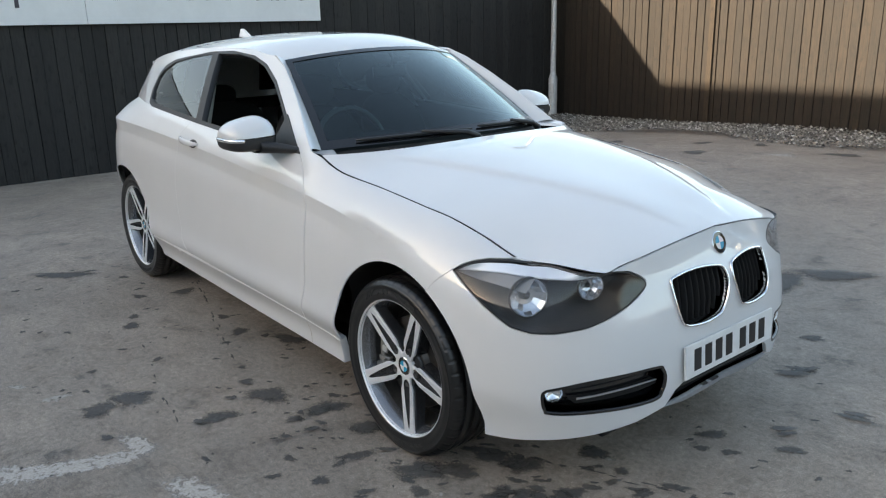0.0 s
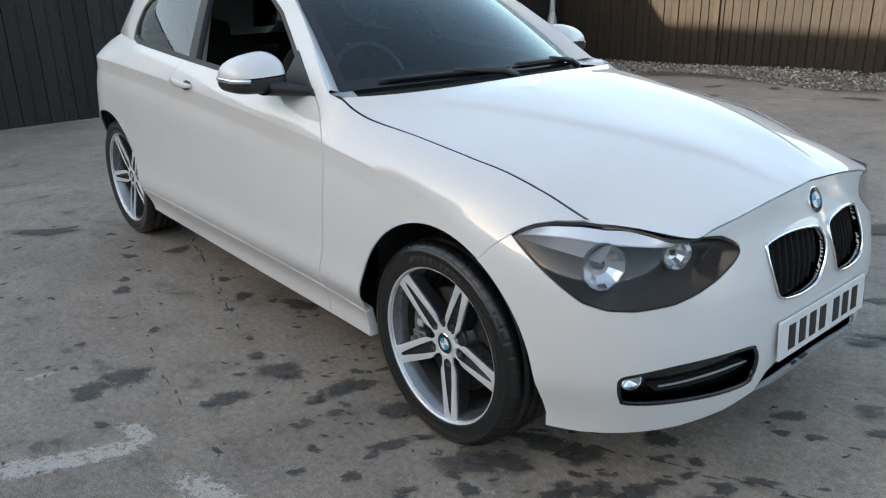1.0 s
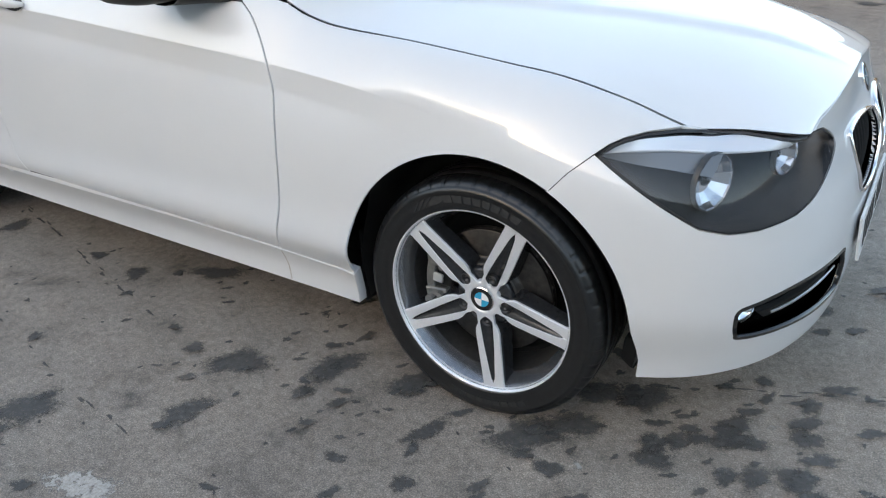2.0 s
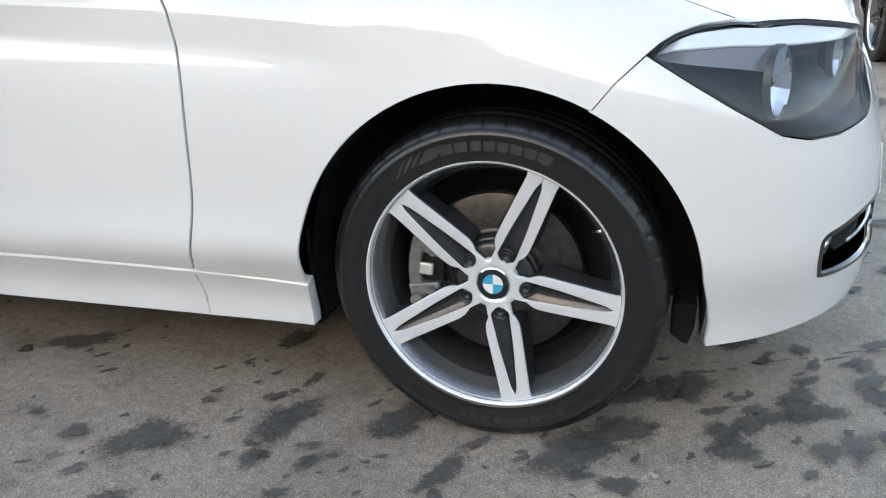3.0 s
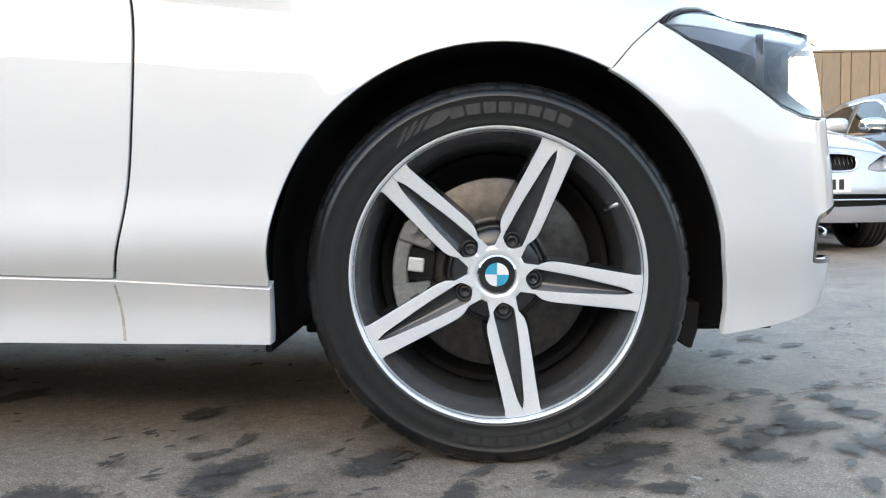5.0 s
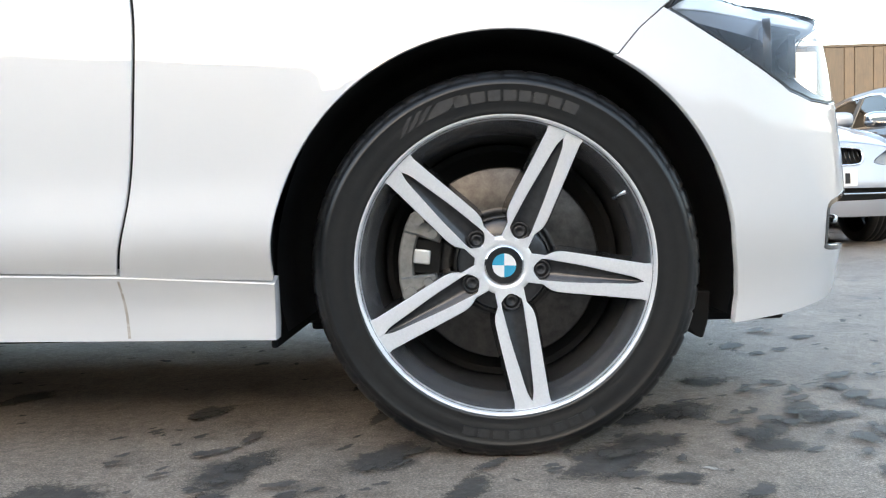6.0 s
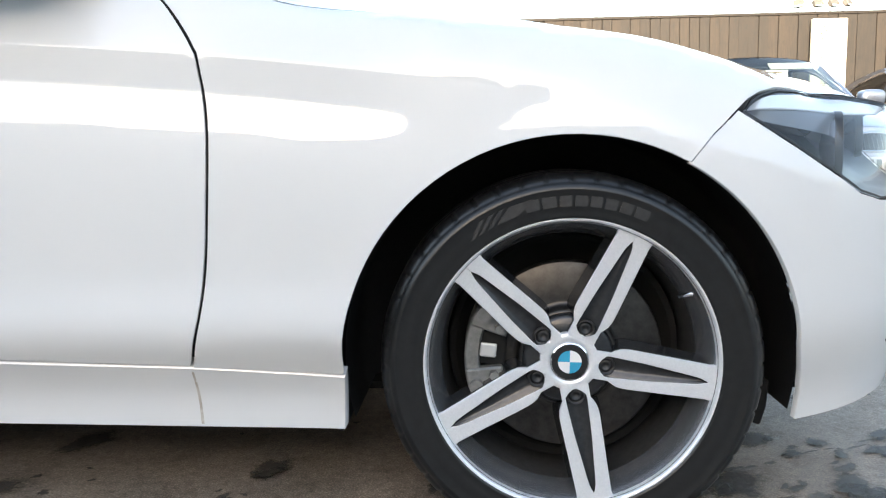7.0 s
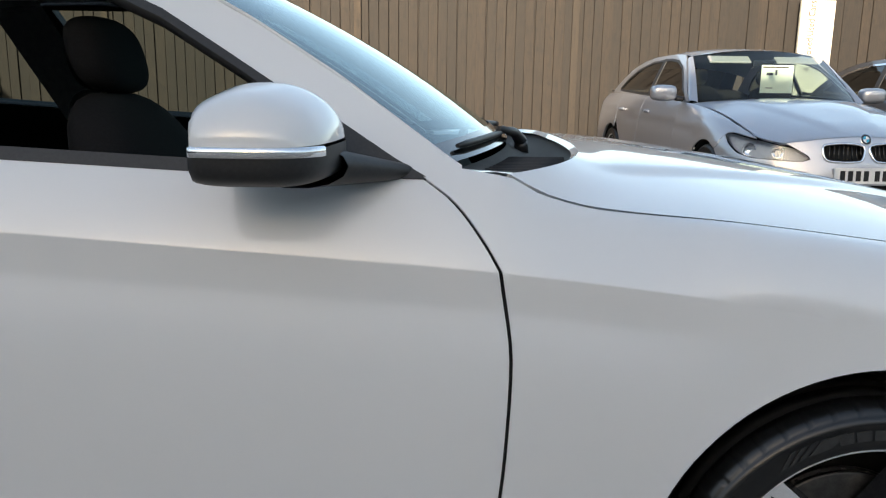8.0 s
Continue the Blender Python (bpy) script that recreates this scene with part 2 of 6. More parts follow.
def box_bm(size, centre=(0, 0, 0), bevel=0.0, turn=None, bm=None, segments=2):
    own = bm is None
    if own:
        bm = bmesh.new()
    made = bmesh.ops.create_cube(bm, size=1.0)["verts"]
    bmesh.ops.scale(bm, vec=size, verts=made)
    if bevel:
        edges = list({e for v in made for e in v.link_edges})
        made = bmesh.ops.bevel(bm, geom=edges, offset=bevel, segments=segments, profile=0.5, affect="EDGES")["verts"]
        made = list({v for v in made})
    if own:
        made = bm.verts[:]
    if turn is not None:
        bmesh.ops.transform(bm, matrix=turn, verts=made)
    bmesh.ops.translate(bm, vec=centre, verts=made)
    return bm


def grid_mesh(name, rows, flip=False, close=False):
    n, k = len(rows), len(rows[0])
    faces = []
    for i in range(n - 1):
        for j in range(k if close else k - 1):
            q = (i * k + j, i * k + (j + 1) % k, (i + 1) * k + (j + 1) % k, (i + 1) * k + j)
            faces.append(q[::-1] if flip else q)
    return mesh_of(name, [p for r in rows for p in r], faces)


def lathe(name, profile, n=64, flip=False):
    """Turns (radius, y) pairs round the y axis."""
    rows = []
    for i in range(n):
        a = 2 * math.pi * i / n
        rows.append([(r * math.sin(a), y, r * math.cos(a)) for r, y in profile])
    rows.append(rows[0])
    k = len(profile)
    verts = [p for r in rows[:-1] for p in r]
    faces = []
    for i in range(n):
        for j in range(k - 1):
            q = (i * k + j, i * k + j + 1, ((i + 1) % n) * k + j + 1, ((i + 1) % n) * k + j)
            faces.append(q[::-1] if flip else q)
    return mesh_of(name, verts, faces)


def prism(points, y0, y1, bevel=0.0):
    """A flat outline of (x, z) pairs given depth from y0 to y1."""
    bm = bmesh.new()
    a = [bm.verts.new((x, y0, z)) for x, z in points]
    f = bm.faces.new(a)
    made = bmesh.ops.extrude_face_region(bm, geom=[f])["geom"]
    bmesh.ops.translate(bm, vec=(0, y1 - y0, 0), verts=[v for v in made if isinstance(v, bmesh.types.BMVert)])
    bmesh.ops.recalc_face_normals(bm, faces=bm.faces)
    if bevel:
        bmesh.ops.bevel(bm, geom=bm.edges[:], offset=bevel, segments=1, affect="EDGES")
    return bm


def tube(points, radius, sides=8, bm=None):
    """A round bar along points."""
    own = bm if bm is not None else bmesh.new()
    pts = [Vector(p) for p in points]
    rings = []
    for i, p in enumerate(pts):
        way = (pts[min(i + 1, len(pts) - 1)] - pts[max(i - 1, 0)]).normalized()
        a = way.orthogonal().normalized() if not rings else (ref - way * ref.dot(way)).normalized()
        ref = a
        b = way.cross(a)
        r = radius[i] if isinstance(radius, (list, tuple)) else radius
        rings.append([own.verts.new(p + (a * math.cos(2 * math.pi * k / sides) + b * math.sin(2 * math.pi * k / sides)) * r) for k in range(sides)])
    for r0, r1 in zip(rings, rings[1:]):
        for k in range(sides):
            f = own.faces.new((r0[k], r0[(k + 1) % sides], r1[(k + 1) % sides], r1[k]))
            f.smooth = True
    own.faces.new(rings[0][::-1])
    own.faces.new(rings[-1])
    return own


def rounded(points, per=6):
    """A smooth closed outline through points."""
    n, out = len(points), []
    for i in range(n):
        p0, p1, p2, p3 = (Vector((*points[(i + k) % n], 0)) for k in (-1, 0, 1, 2))
        for j in range(per):
            t = j / per
            q = 0.5 * (2 * p1 + (p2 - p0) * t + (2 * p0 - 5 * p1 + 4 * p2 - p3) * t * t + (3 * p1 - p0 - 3 * p2 + p3) * t ** 3)
            out.append((q.x, q.y))
    return out


def inside(p, loop):
    x, y = p
    odd = False
    j = len(loop) - 1
    for i in range(len(loop)):
        (xi, yi), (xj, yj) = loop[i], loop[j]
        if (yi > y) != (yj > y) and x < (xj - xi) * (y - yi) / (yj - yi) + xi:
            odd = not odd
        j = i
    return odd


def finer(loop, step):
    out = []
    for i, p in enumerate(loop):
        q = loop[(i + 1) % len(loop)]
        n = max(1, math.ceil(math.hypot(q[0] - p[0], q[1] - p[1]) / step))
        out += [(mix(p[0], q[0], k / n), mix(p[1], q[1], k / n)) for k in range(n)]
    return out


def region(name, surf, outline, holes=(), step=0.02, skirt=0.012, lift=0.0, left=False, lines=()):
    """A panel of a curved surface: the surface inside an outline of its two parameters, with holes, and rims turned inwards."""
    loops = [finer(outline, step)] + [finer(h, step) for h in holes]
    pts, edges = [], []
    for loop in loops:
        k = len(pts)
        pts += loop
        edges += [(k + i, k + (i + 1) % len(loop)) for i in range(len(loop))]
    for line in lines:
        keep = [p for p in line if inside(p, loops[0]) and not any(inside(p, h) for h in loops[1:])]
        keep = [p for p in keep if min(math.hypot(p[0] - q[0], p[1] - q[1]) for q in loops[0]) > 0.003]
        k = len(pts)
        pts += keep
        edges += [(k + i, k + i + 1) for i in range(len(keep) - 1) if math.hypot(keep[i + 1][0] - keep[i][0], keep[i + 1][1] - keep[i][1]) < 2.5 * step]
    rim = np.array(pts)
    u0, v0 = rim.min(0)
    u1, v1 = rim.max(0)
    nu, nv = int((u1 - u0) / step) + 1, int((v1 - v0) / step) + 1
    for i in range(nu + 1):
        for j in range(nv + 1):
            p = (u0 + (i + 0.5 * (j % 2)) * step, v0 + j * step)
            if not inside(p, loops[0]) or any(inside(p, h) for h in loops[1:]):
                continue
            if ((rim - p) ** 2).sum(1).min() > (0.55 * step) ** 2:
                pts.append(p)
    flat, _, tris, *_ = delaunay_2d_cdt([Vector(p) for p in pts], edges, [], 0, 1e-6)
    flat = [(p.x, p.y) for p in flat]
    faces = []
    for f in tris:
        c = (sum(flat[i][0] for i in f) / 3, sum(flat[i][1] for i in f) / 3)
        if inside(c, loops[0]) and not any(inside(c, h) for h in loops[1:]):
            faces.append(list(f))

    def at(u, v):
        x, y, z = surf(u, v)
        return Vector((x, -y if left else y, z))
    verts, normals = [], []
    e = 1.5e-3
    mid = Vector((-1.3, 0, 0.6))
    for u, v in flat:
        p = at(u, v)
        n = (at(u + e, v) - at(u - e, v)).cross(at(u, v + e) - at(u, v - e))
        n = n.normalized() if n.length > 1e-12 else Vector((0, 0, 1))
        if n.dot(p - mid) < 0:
            n = -n
        verts.append(p + n * lift)
        normals.append(n)
    out = []
    for f in faces:
        a, b, c = (verts[i] for i in f)
        if (b - a).cross(c - a).dot(normals[f[0]]) < 0:
            f = f[::-1]
        out.append(f)
    if skirt:
        count = {}
        for f in out:
            for i in range(3):
                a, b = f[i], f[(i + 1) % 3]
                if (b, a) in count:
                    del count[(b, a)]
                else:
                    count[(a, b)] = 1
        for a, b in count:
            k = len(verts)
            na, nb = normals[a], normals[b]
            away = (verts[b] - verts[a]).cross((na + nb) / 2).normalized()
            verts += [verts[a], verts[b], verts[b] - nb * skirt, verts[a] - na * skirt]
            normals += [(na + away).normalized(), (nb + away).normalized(), away, away]
            out.append([k + 1, k, k + 3, k + 2])
    return mesh_of(name, verts, out, normals)


def s_at(x, z, side=side):
    """The way round the nose at which the side has that x."""
    if x <= 0:
        return x
    lo, hi = 0.0, 1.25
    for _ in range(30):
        m = (lo + hi) / 2
        lo, hi = (m, hi) if side(m, z)[0] < x else (lo, m)
    return lo


def arch(a0, a1, r=0.37, ax=0.0, n=28, side=side, hub=HUB):
    """Points of a wheel arch between two angles, in degrees from straight ahead."""
    out = []
    for i in range(n + 1):
        a = radians(mix(a0, a1, i / n))
        x, z = ax + r * math.cos(a), hub + r * math.sin(a)
        out.append((s_at(x, z, side), z))
    return out


def crease_lines(body, step=0.02):
    """Both lips of the crease along a flank, so that it shades as a sharp fold."""
    xs = np.arange(body.tail_from - 0.2, -0.10, step)
    return [[(float(x), body.crease(float(x)) + d) for x in xs] for d in (-0.135, -0.10, -0.08, -0.066, -0.054, -0.03, -0.0022, 0.0022, 0.012)]


# ---- the yard ----
def ground_z(x, y):
    return -0.28 * ss(-2.8, -8.3, x) - 0.13 * ss(3.5, 9.0, y) * ss(3.0, -2.0, x) * ss(-8.3, -4.0, x)


tarmac = shader("tarmac", (0.17, 0.17, 0.17), 0.9)
t, add, b, link = nodes_of(tarmac)
stone = noise_of(tarmac, 240, 3, 0.75)
patch = noise_of(tarmac, 1.1, 6, 0.62)
damp = noise_of(tarmac, 3.6, 8, 0.66)
grit = noise_of(tarmac, 46, 5, 0.75)
c0 = ramp_of(tarmac, patch.outputs[0], (0.30, (0.233, 0.195, 0.164)), (0.70, (0.353, 0.298, 0.251)))
c1 = ramp_of(tarmac, grit.outputs[0], (0.30, (0.60, 0.60, 0.60)), (0.50, (1.0, 1.0, 1.0)), (0.70, (1.35, 1.35, 1.35)))
c2 = ramp_of(tarmac, damp.outputs[0], (0.34, (0.40, 0.40, 0.40)), (0.385, (0.86, 0.86, 0.86)), (0.45, (1.0, 1.0, 1.0)))
c3 = ramp_of(tarmac, stone.outputs[0], (0.30, (0.42, 0.42, 0.42)), (0.52, (1.0, 1.0, 1.0)), (0.70, (2.0, 2.0, 1.95)))
mottle = noise_of(tarmac, 8.5, 7, 0.72)
c4 = ramp_of(tarmac, mottle.outputs[0], (0.32, (0.66, 0.655, 0.65)), (0.46, (0.98, 0.98, 0.98)), (0.66, (1.12, 1.12, 1.12)))
last = c0.outputs[0]
for c in (c1, c2, c3, c4):
    mul = add("ShaderNodeMix")
    mul.data_type, mul.blend_type = "RGBA", "MULTIPLY"
    mul.inputs[0].default_value = 1.0
    link(last, mul.inputs[6])
    link(c.outputs[0], mul.inputs[7])
    last = mul.outputs[2]
link(last, b.inputs["Base Color"])
gloss = ramp_of(tarmac, damp.outputs[0], (0.33, (0.40,) * 3), (0.42, (0.58,) * 3))
link(gloss.outputs[0], b.inputs["Roughness"])
bump_of(tarmac, grit.outputs[0], 0.6, 0.006)
bump_of(tarmac, stone.outputs[0], 0.7, 0.004)
FINE = [i * 0.5 - 12 for i in range(48)]
rows = [[(x, y, ground_z(x, y)) for y in (-400, -120, -40, -26, *[i * 0.5 - 16 for i in range(52)], 16, 40, 120, 400)] for x in (-400, -120, -40, -20, *FINE, 16, 40, 120, 400)]
ground = part("ground", grid_mesh("ground", rows, flip=True), tarmac)
tagged(ground, "worn grey tarmac yard with pale grit", "ground", kind="structure")

# damp and oily stains: ragged patches lying on the tarmac
stain = shader("oil_stain", (0.05, 0.049, 0.047), 0.6)
t, add, b, link = nodes_of(stain)
g1 = noise_of(stain, 60, 5, 0.7)
r1 = ramp_of(stain, g1.outputs[0], (0.3, (0.050, 0.048, 0.046)), (0.6, (0.100, 0.096, 0.091)), (0.75, (0.21, 0.203, 0.193)))
link(r1.outputs[0], b.inputs["Base Color"])
bump_of(stain, g1.outputs[0], 0.5, 0.005)
edge = noise_of(stain, 90, 5, 0.9)
depth = add("ShaderNodeAttribute")
depth.attribute_name = "depth"
soak = add("ShaderNodeMath")
soak.operation = "MULTIPLY_ADD"
soak.inputs[1].default_value = 0.5
link(depth.outputs["Fac"], soak.inputs[0])
link(edge.outputs[0], soak.inputs[2])
r2 = ramp_of(stain, soak.outputs[0], (0.66, (0, 0, 0)), (0.90, (0.76, 0.76, 0.76)))
link(r2.outputs[0], b.inputs["Alpha"])
STAINS = [(-1.87, -1.186, 0.05, 0.045), (-1.033, -1.59, 0.075, 0.065), (-1.048, -1.452, 0.085, 0.08), (-1.425, -0.805, 0.05, 0.045), (-0.66, -1.251, 0.075, 0.05), (-2.217, -0.779, 0.07, 0.05),
          (-1.169, -0.668, 0.10, 0.05), (-0.702, -1.023, 0.11, 0.06), (-0.443, -0.904, 0.09, 0.06), (-0.206, -0.859, 0.08, 0.055), (-0.068, -1.006, 0.07, 0.03), (0.154, -0.893, 0.11, 0.06),
          (0.349, -0.615, 0.07, 0.07), (0.246, -0.656, 0.06, 0.05), (-3.04, -1.21, 0.17, 0.08), (0.23, -0.81, 0.09, 0.05), (0.46, -0.38, 0.07, 0.04), (-1.67, -0.78, 0.04, 0.03)]
SPOTS = [(-0.145, -1.292, 0.025), (-0.017, -1.184, 0.03), (0.249, -0.975, 0.035), (0.44, -0.828, 0.05), (0.475, -0.738, 0.045), (0.611, -0.671, 0.05), (0.734, -0.586, 0.04), (0.721, -0.452, 0.035),
         (-0.595, -0.552, 0.05), (0.66, 0.03, 0.05), (0.69, -0.08, 0.025), (0.77, -0.03, 0.025), (0.9, 0.14, 0.04), (0.61, 0.79, 0.05), (0.48, 1.15, 0.05), (-1.07, -0.4, 0.07), (-2.3, -1.0, 0.04)]
CRACKS = [((0.339, -0.571), (0.935, -0.315)), ((-1.559, -1.247), (-0.661, -1.41)), ((-2.348, -0.641), (-1.031, -1.01))]


def ragged(rng, x, y, a, b, lean):
    """The outline of a soaked patch, bulging and nibbled."""
    pts = []
    ph = [rng.uniform(0, 6.28) for _ in range(4)]
    for k in range(36):
        u = 2 * math.pi * k / 36
        r = 1.0 + 0.16 * math.sin(2 * u + ph[0]) + 0.13 * math.sin(3 * u + ph[1]) + 0.09 * math.sin(5 * u + ph[2]) + 0.05 * math.sin(8 * u + ph[3]) + rng.uniform(-0.05, 0.05)
        px, py = a * r * math.cos(u), b * r * math.sin(u)
        pts.append((px * math.cos(lean) - py * math.sin(lean), px * math.sin(lean) + py * math.cos(lean)))
    return pts


rng = random.Random(5)
all_stains = [(x, y, a, b, rng.uniform(0.5, 1.1)) for x, y, a, b in STAINS] + [(x, y, r * 1.2, r * rng.uniform(0.6, 0.9), rng.uniform(0.4, 1.2)) for x, y, r in SPOTS]
for k in range(330):
    x, y = rng.uniform(-3.5, 1.6), rng.uniform(-2.4, 0.4)
    r = 0.006 + 0.022 * rng.random() ** 4
    all_stains.append((x, y, r * 1.3, r * rng.uniform(0.6, 1), rng.uniform(0, 3)))
for k in range(80):
    x, y = rng.gauss(0.45, 0.32), rng.gauss(-0.72, 0.2)
    r = 0.010 + 0.032 * rng.random() ** 2
    all_stains.append((x, y, r * 1.4, r * rng.uniform(0.5, 1), rng.uniform(0.3, 1.3)))
for k in range(60):
    x, y = rng.gauss(-0.35, 0.35), rng.gauss(-0.9, 0.15)
    r = 0.008 + 0.02 * rng.random() ** 2
    all_stains.append((x, y, r * 1.4, r * rng.uniform(0.5, 1), rng.uniform(0.3, 1.3)))
for k in range(70):
    x, y = rng.uniform(0.5, 2.4), rng.uniform(-1.0, 0.9)
    r = 0.010 + 0.04 * rng.random() ** 3
    all_stains.append((x, y, r * 1.6, r * rng.uniform(0.5, 0.9), rng.uniform(0.3, 1.3)))
for (x0, y0), (x1, y1) in CRACKS:
    n = int(math.hypot(x1 - x0, y1 - y0) / 0.05)
    lean = math.atan2(y1 - y0, x1 - x0)
    for k in range(n):
        u = (k + rng.uniform(0, 0.6)) / n
        if x0 < 0 and rng.random() < 0.45:
            continue
        all_stains.append((mix(x0, x1, u) + rng.gauss(0, 0.008), mix(y0, y1, u) + rng.gauss(0, 0.008), rng.uniform(0.015, 0.035), rng.uniform(0.003, 0.006), lean))
for k in range(60):
    x, y = rng.uniform(-6, 6), rng.uniform(0.5, 7)
    r = 0.04 + 0.09 * rng.random()
    all_stains.append((x, y, r * 1.6, r, rng.uniform(0, 3)))
verts, faces, soaked = [], [], []
for n_, (x, y, a, b_, lean) in enumerate(all_stains):
    k = len(verts)
    up = 0.003 + 0.00001 * n_
    pts = ragged(rng, x, y, a, b_, lean)
    for scale_, deep in ((1.4, 0.0), (0.95, 0.42), (0.6, 0.85)):
        verts += [(x + px * scale_, y + py * scale_, ground_z(x, y) + up) for px, py in pts]
        soaked += [deep] * 36
    verts.append((x, y, ground_z(x, y) + up))
    soaked.append(1.0)
    for i in range(36):
        j = (i + 1) % 36
        faces += [(k + i, k + j, k + 36 + j, k + 36 + i), (k + 36 + i, k + 36 + j, k + 72 + j, k + 72 + i), (k + 72 + i, k + 72 + j, k + 108)]
stain_mesh = mesh_of("oil_stains", verts, faces)
depths = stain_mesh.attributes.new("depth", "FLOAT", "POINT")
depths.data.foreach_set("value", soaked)
tagged(part("oil_stains", stain_mesh, stain), "dark ragged oil and damp stains on tarmac", "stain", kind="stuff")
# worn white paint
worn = shader("worn_paint", (0.62, 0.62, 0.61), 0.8)
t, add, b, link = nodes_of(worn)
w1 = noise_of(worn, 42, 6, 0.75)
body_ = add("ShaderNodeAttribute")
body_.attribute_name = "depth"
left_over = add("ShaderNodeMath")
left_over.operation = "MULTIPLY_ADD"
left_over.inputs[1].default_value = 0.25
link(body_.outputs["Fac"], left_over.inputs[0])
link(w1.outputs[0], left_over.inputs[2])
link(ramp_of(worn, left_over.outputs[0], (0.60, (0, 0, 0)), (0.68, (0.92, 0.92, 0.92))).outputs[0], b.inputs["Alpha"])
w2 = noise_of(worn, 130, 3, 0.7)
link(ramp_of(worn, w2.outputs[0], (0.3, (0.34, 0.31, 0.28)), (0.7, (0.58, 0.54, 0.49))).outputs[0], b.inputs["Base Color"])
for label, strip in (("broken corner of a worn white bay line", [(-0.90, -2.12, 0.07), (-0.72, -1.93, 0.06), (-0.66, -1.78, 0.055), (-0.60, -1.62, 0.055), (-0.61, -1.555, 0.05), (-0.70, -1.565, 0.04), (-0.78, -1.595, 0.02)]),
                     ("worn end of a white bay line", [(-0.36, -1.58, 0.05), (-0.28, -1.53, 0.055), (-0.18, -1.50, 0.05), (-0.05, -1.44, 0.02)]),
                     ("faint worn fleck of white paint", [(-1.28, -1.76, 0.02), (-1.26, -1.69, 0.035), (-1.25, -1.62, 0.01)]),
                     ("faint worn fleck of white paint", [(-1.52, -1.82, 0.01), (-1.49, -1.79, 0.025), (-1.45, -1.76, 0.01)]),
                     ("small fleck of worn white paint", [(0.495, -0.385, 0.006), (0.517, -0.373, 0.013), (0.545, -0.360, 0.006)]),
                     ("small fleck of worn white paint", [(0.640, -0.590, 0.005), (0.655, -0.579, 0.012), (0.672, -0.570, 0.004)]),
                     ("small fleck of worn white paint", [(0.585, -0.550, 0.004), (0.605, -0.540, 0.009), (0.620, -0.536, 0.004)]),
                     ("small fleck of worn white paint", [(0.890, -0.345, 0.006), (0.918, -0.332, 0.012), (0.960, -0.315, 0.005)]),
                     ("small fleck of worn white paint", [(0.275, -0.915, 0.004), (0.298, -0.929, 0.008), (0.318, -0.945, 0.004)]),
                     ("faint worn white marking near the fence", [(-2.6, 6.1, 0.05), (-2.3, 6.2, 0.14), (-2.1, 6.2, 0.05)])):
    verts, faces, thick = [], [], []
    for k, (x, y, r) in enumerate(strip):
        nx, ny = strip[min(k + 1, len(strip) - 1)][:2]
        px, py = strip[max(k - 1, 0)][:2]
        d = Vector((nx - px, ny - py)).normalized()
        for w_, deep in ((1.3, 0.0), (0.6, 0.8), (0.0, 1.0), (-0.6, 0.8), (-1.3, 0.0)):
            verts.append((x - d.y * r * w_, y + d.x * r * w_, ground_z(x, y) + 0.0015))
            thick.append(deep if 0 < k < len(strip) - 1 else deep * 0.4)
        if k:
            faces += [(5 * k - 5 + j, 5 * k - 4 + j, 5 * k + 1 + j, 5 * k + j) for j in range(4)]
    mark = mesh_of("paint_mark", verts, faces)
    mark.attributes.new("depth", "FLOAT", "POINT").data.foreach_set("value", thick)
    tagged(part("paint_mark", mark, worn), label, "road marking", kind="structure")


def wood(name, dark, light, rough=0.75):
    """Weathered upright boards: grain along z, knots, a tone of its own for each board."""
    m = shader(name, light, rough)
    t, add, b, link = nodes_of(m)
    info = add("ShaderNodeObjectInfo")
    grain = noise_of(m, 9, 8, 0.7, (6, 6, 0.5))
    co = grain.inputs["Vector"].links[0].from_node
    shift = add("ShaderNodeVectorMath")
    shift.operation = "MULTIPLY"
    comb = add("ShaderNodeCombineXYZ")
    link(info.outputs["Random"], comb.inputs[0])
    link(info.outputs["Random"], comb.inputs[2])
    link(comb.outputs[0], shift.inputs[0])
    shift.inputs[1].default_value = (40, 40, 40)
    link(shift.outputs[0], co.inputs["Location"])
    base = ramp_of(m, grain.outputs[0], (0.33, dark), (0.66, light))
    knots = noise_of(m, 9, 3, 0.6, (1.8, 1.8, 0.9))
    link(shift.outputs[0], knots.inputs["Vector"].links[0].from_node.inputs["Location"])
    kr = ramp_of(m, knots.outputs[0], (0.56, (1, 1, 1)), (0.68, (0.34, 0.29, 0.26)))
    tone = ramp_of(m, info.outputs["Random"], (0.0, (0.66, 0.64, 0.62)), (0.5, (0.97, 0.96, 0.95)), (1.0, (1.26, 1.22, 1.16)))
    last = base.outputs[0]
    for c in (kr, tone):
        mul = add("ShaderNodeMix")
        mul.data_type, mul.blend_type = "RGBA", "MULTIPLY"
        mul.inputs[0].default_value = 1.0
        link(last, mul.inputs[6])
        link(c.outputs[0], mul.inputs[7])
        last = mul.outputs[2]
    link(last, b.inputs["Base Color"])
    bump_of(m, grain.outputs[0], 0.35, 0.004)
    return m


fence_wood = wood("fence_wood", (0.0034, 0.0019, 0.0010), (0.0182, 0.0112, 0.0056))
dark_boards = wood("dark_boards", (0.010, 0.0095, 0.0095), (0.022, 0.0213, 0.021))
post_wood = wood("post_wood", (0.010, 0.0065, 0.0036), (0.028, 0.0182, 0.0098))
FENCE_Y = 8.9
WALL_X = -8.3


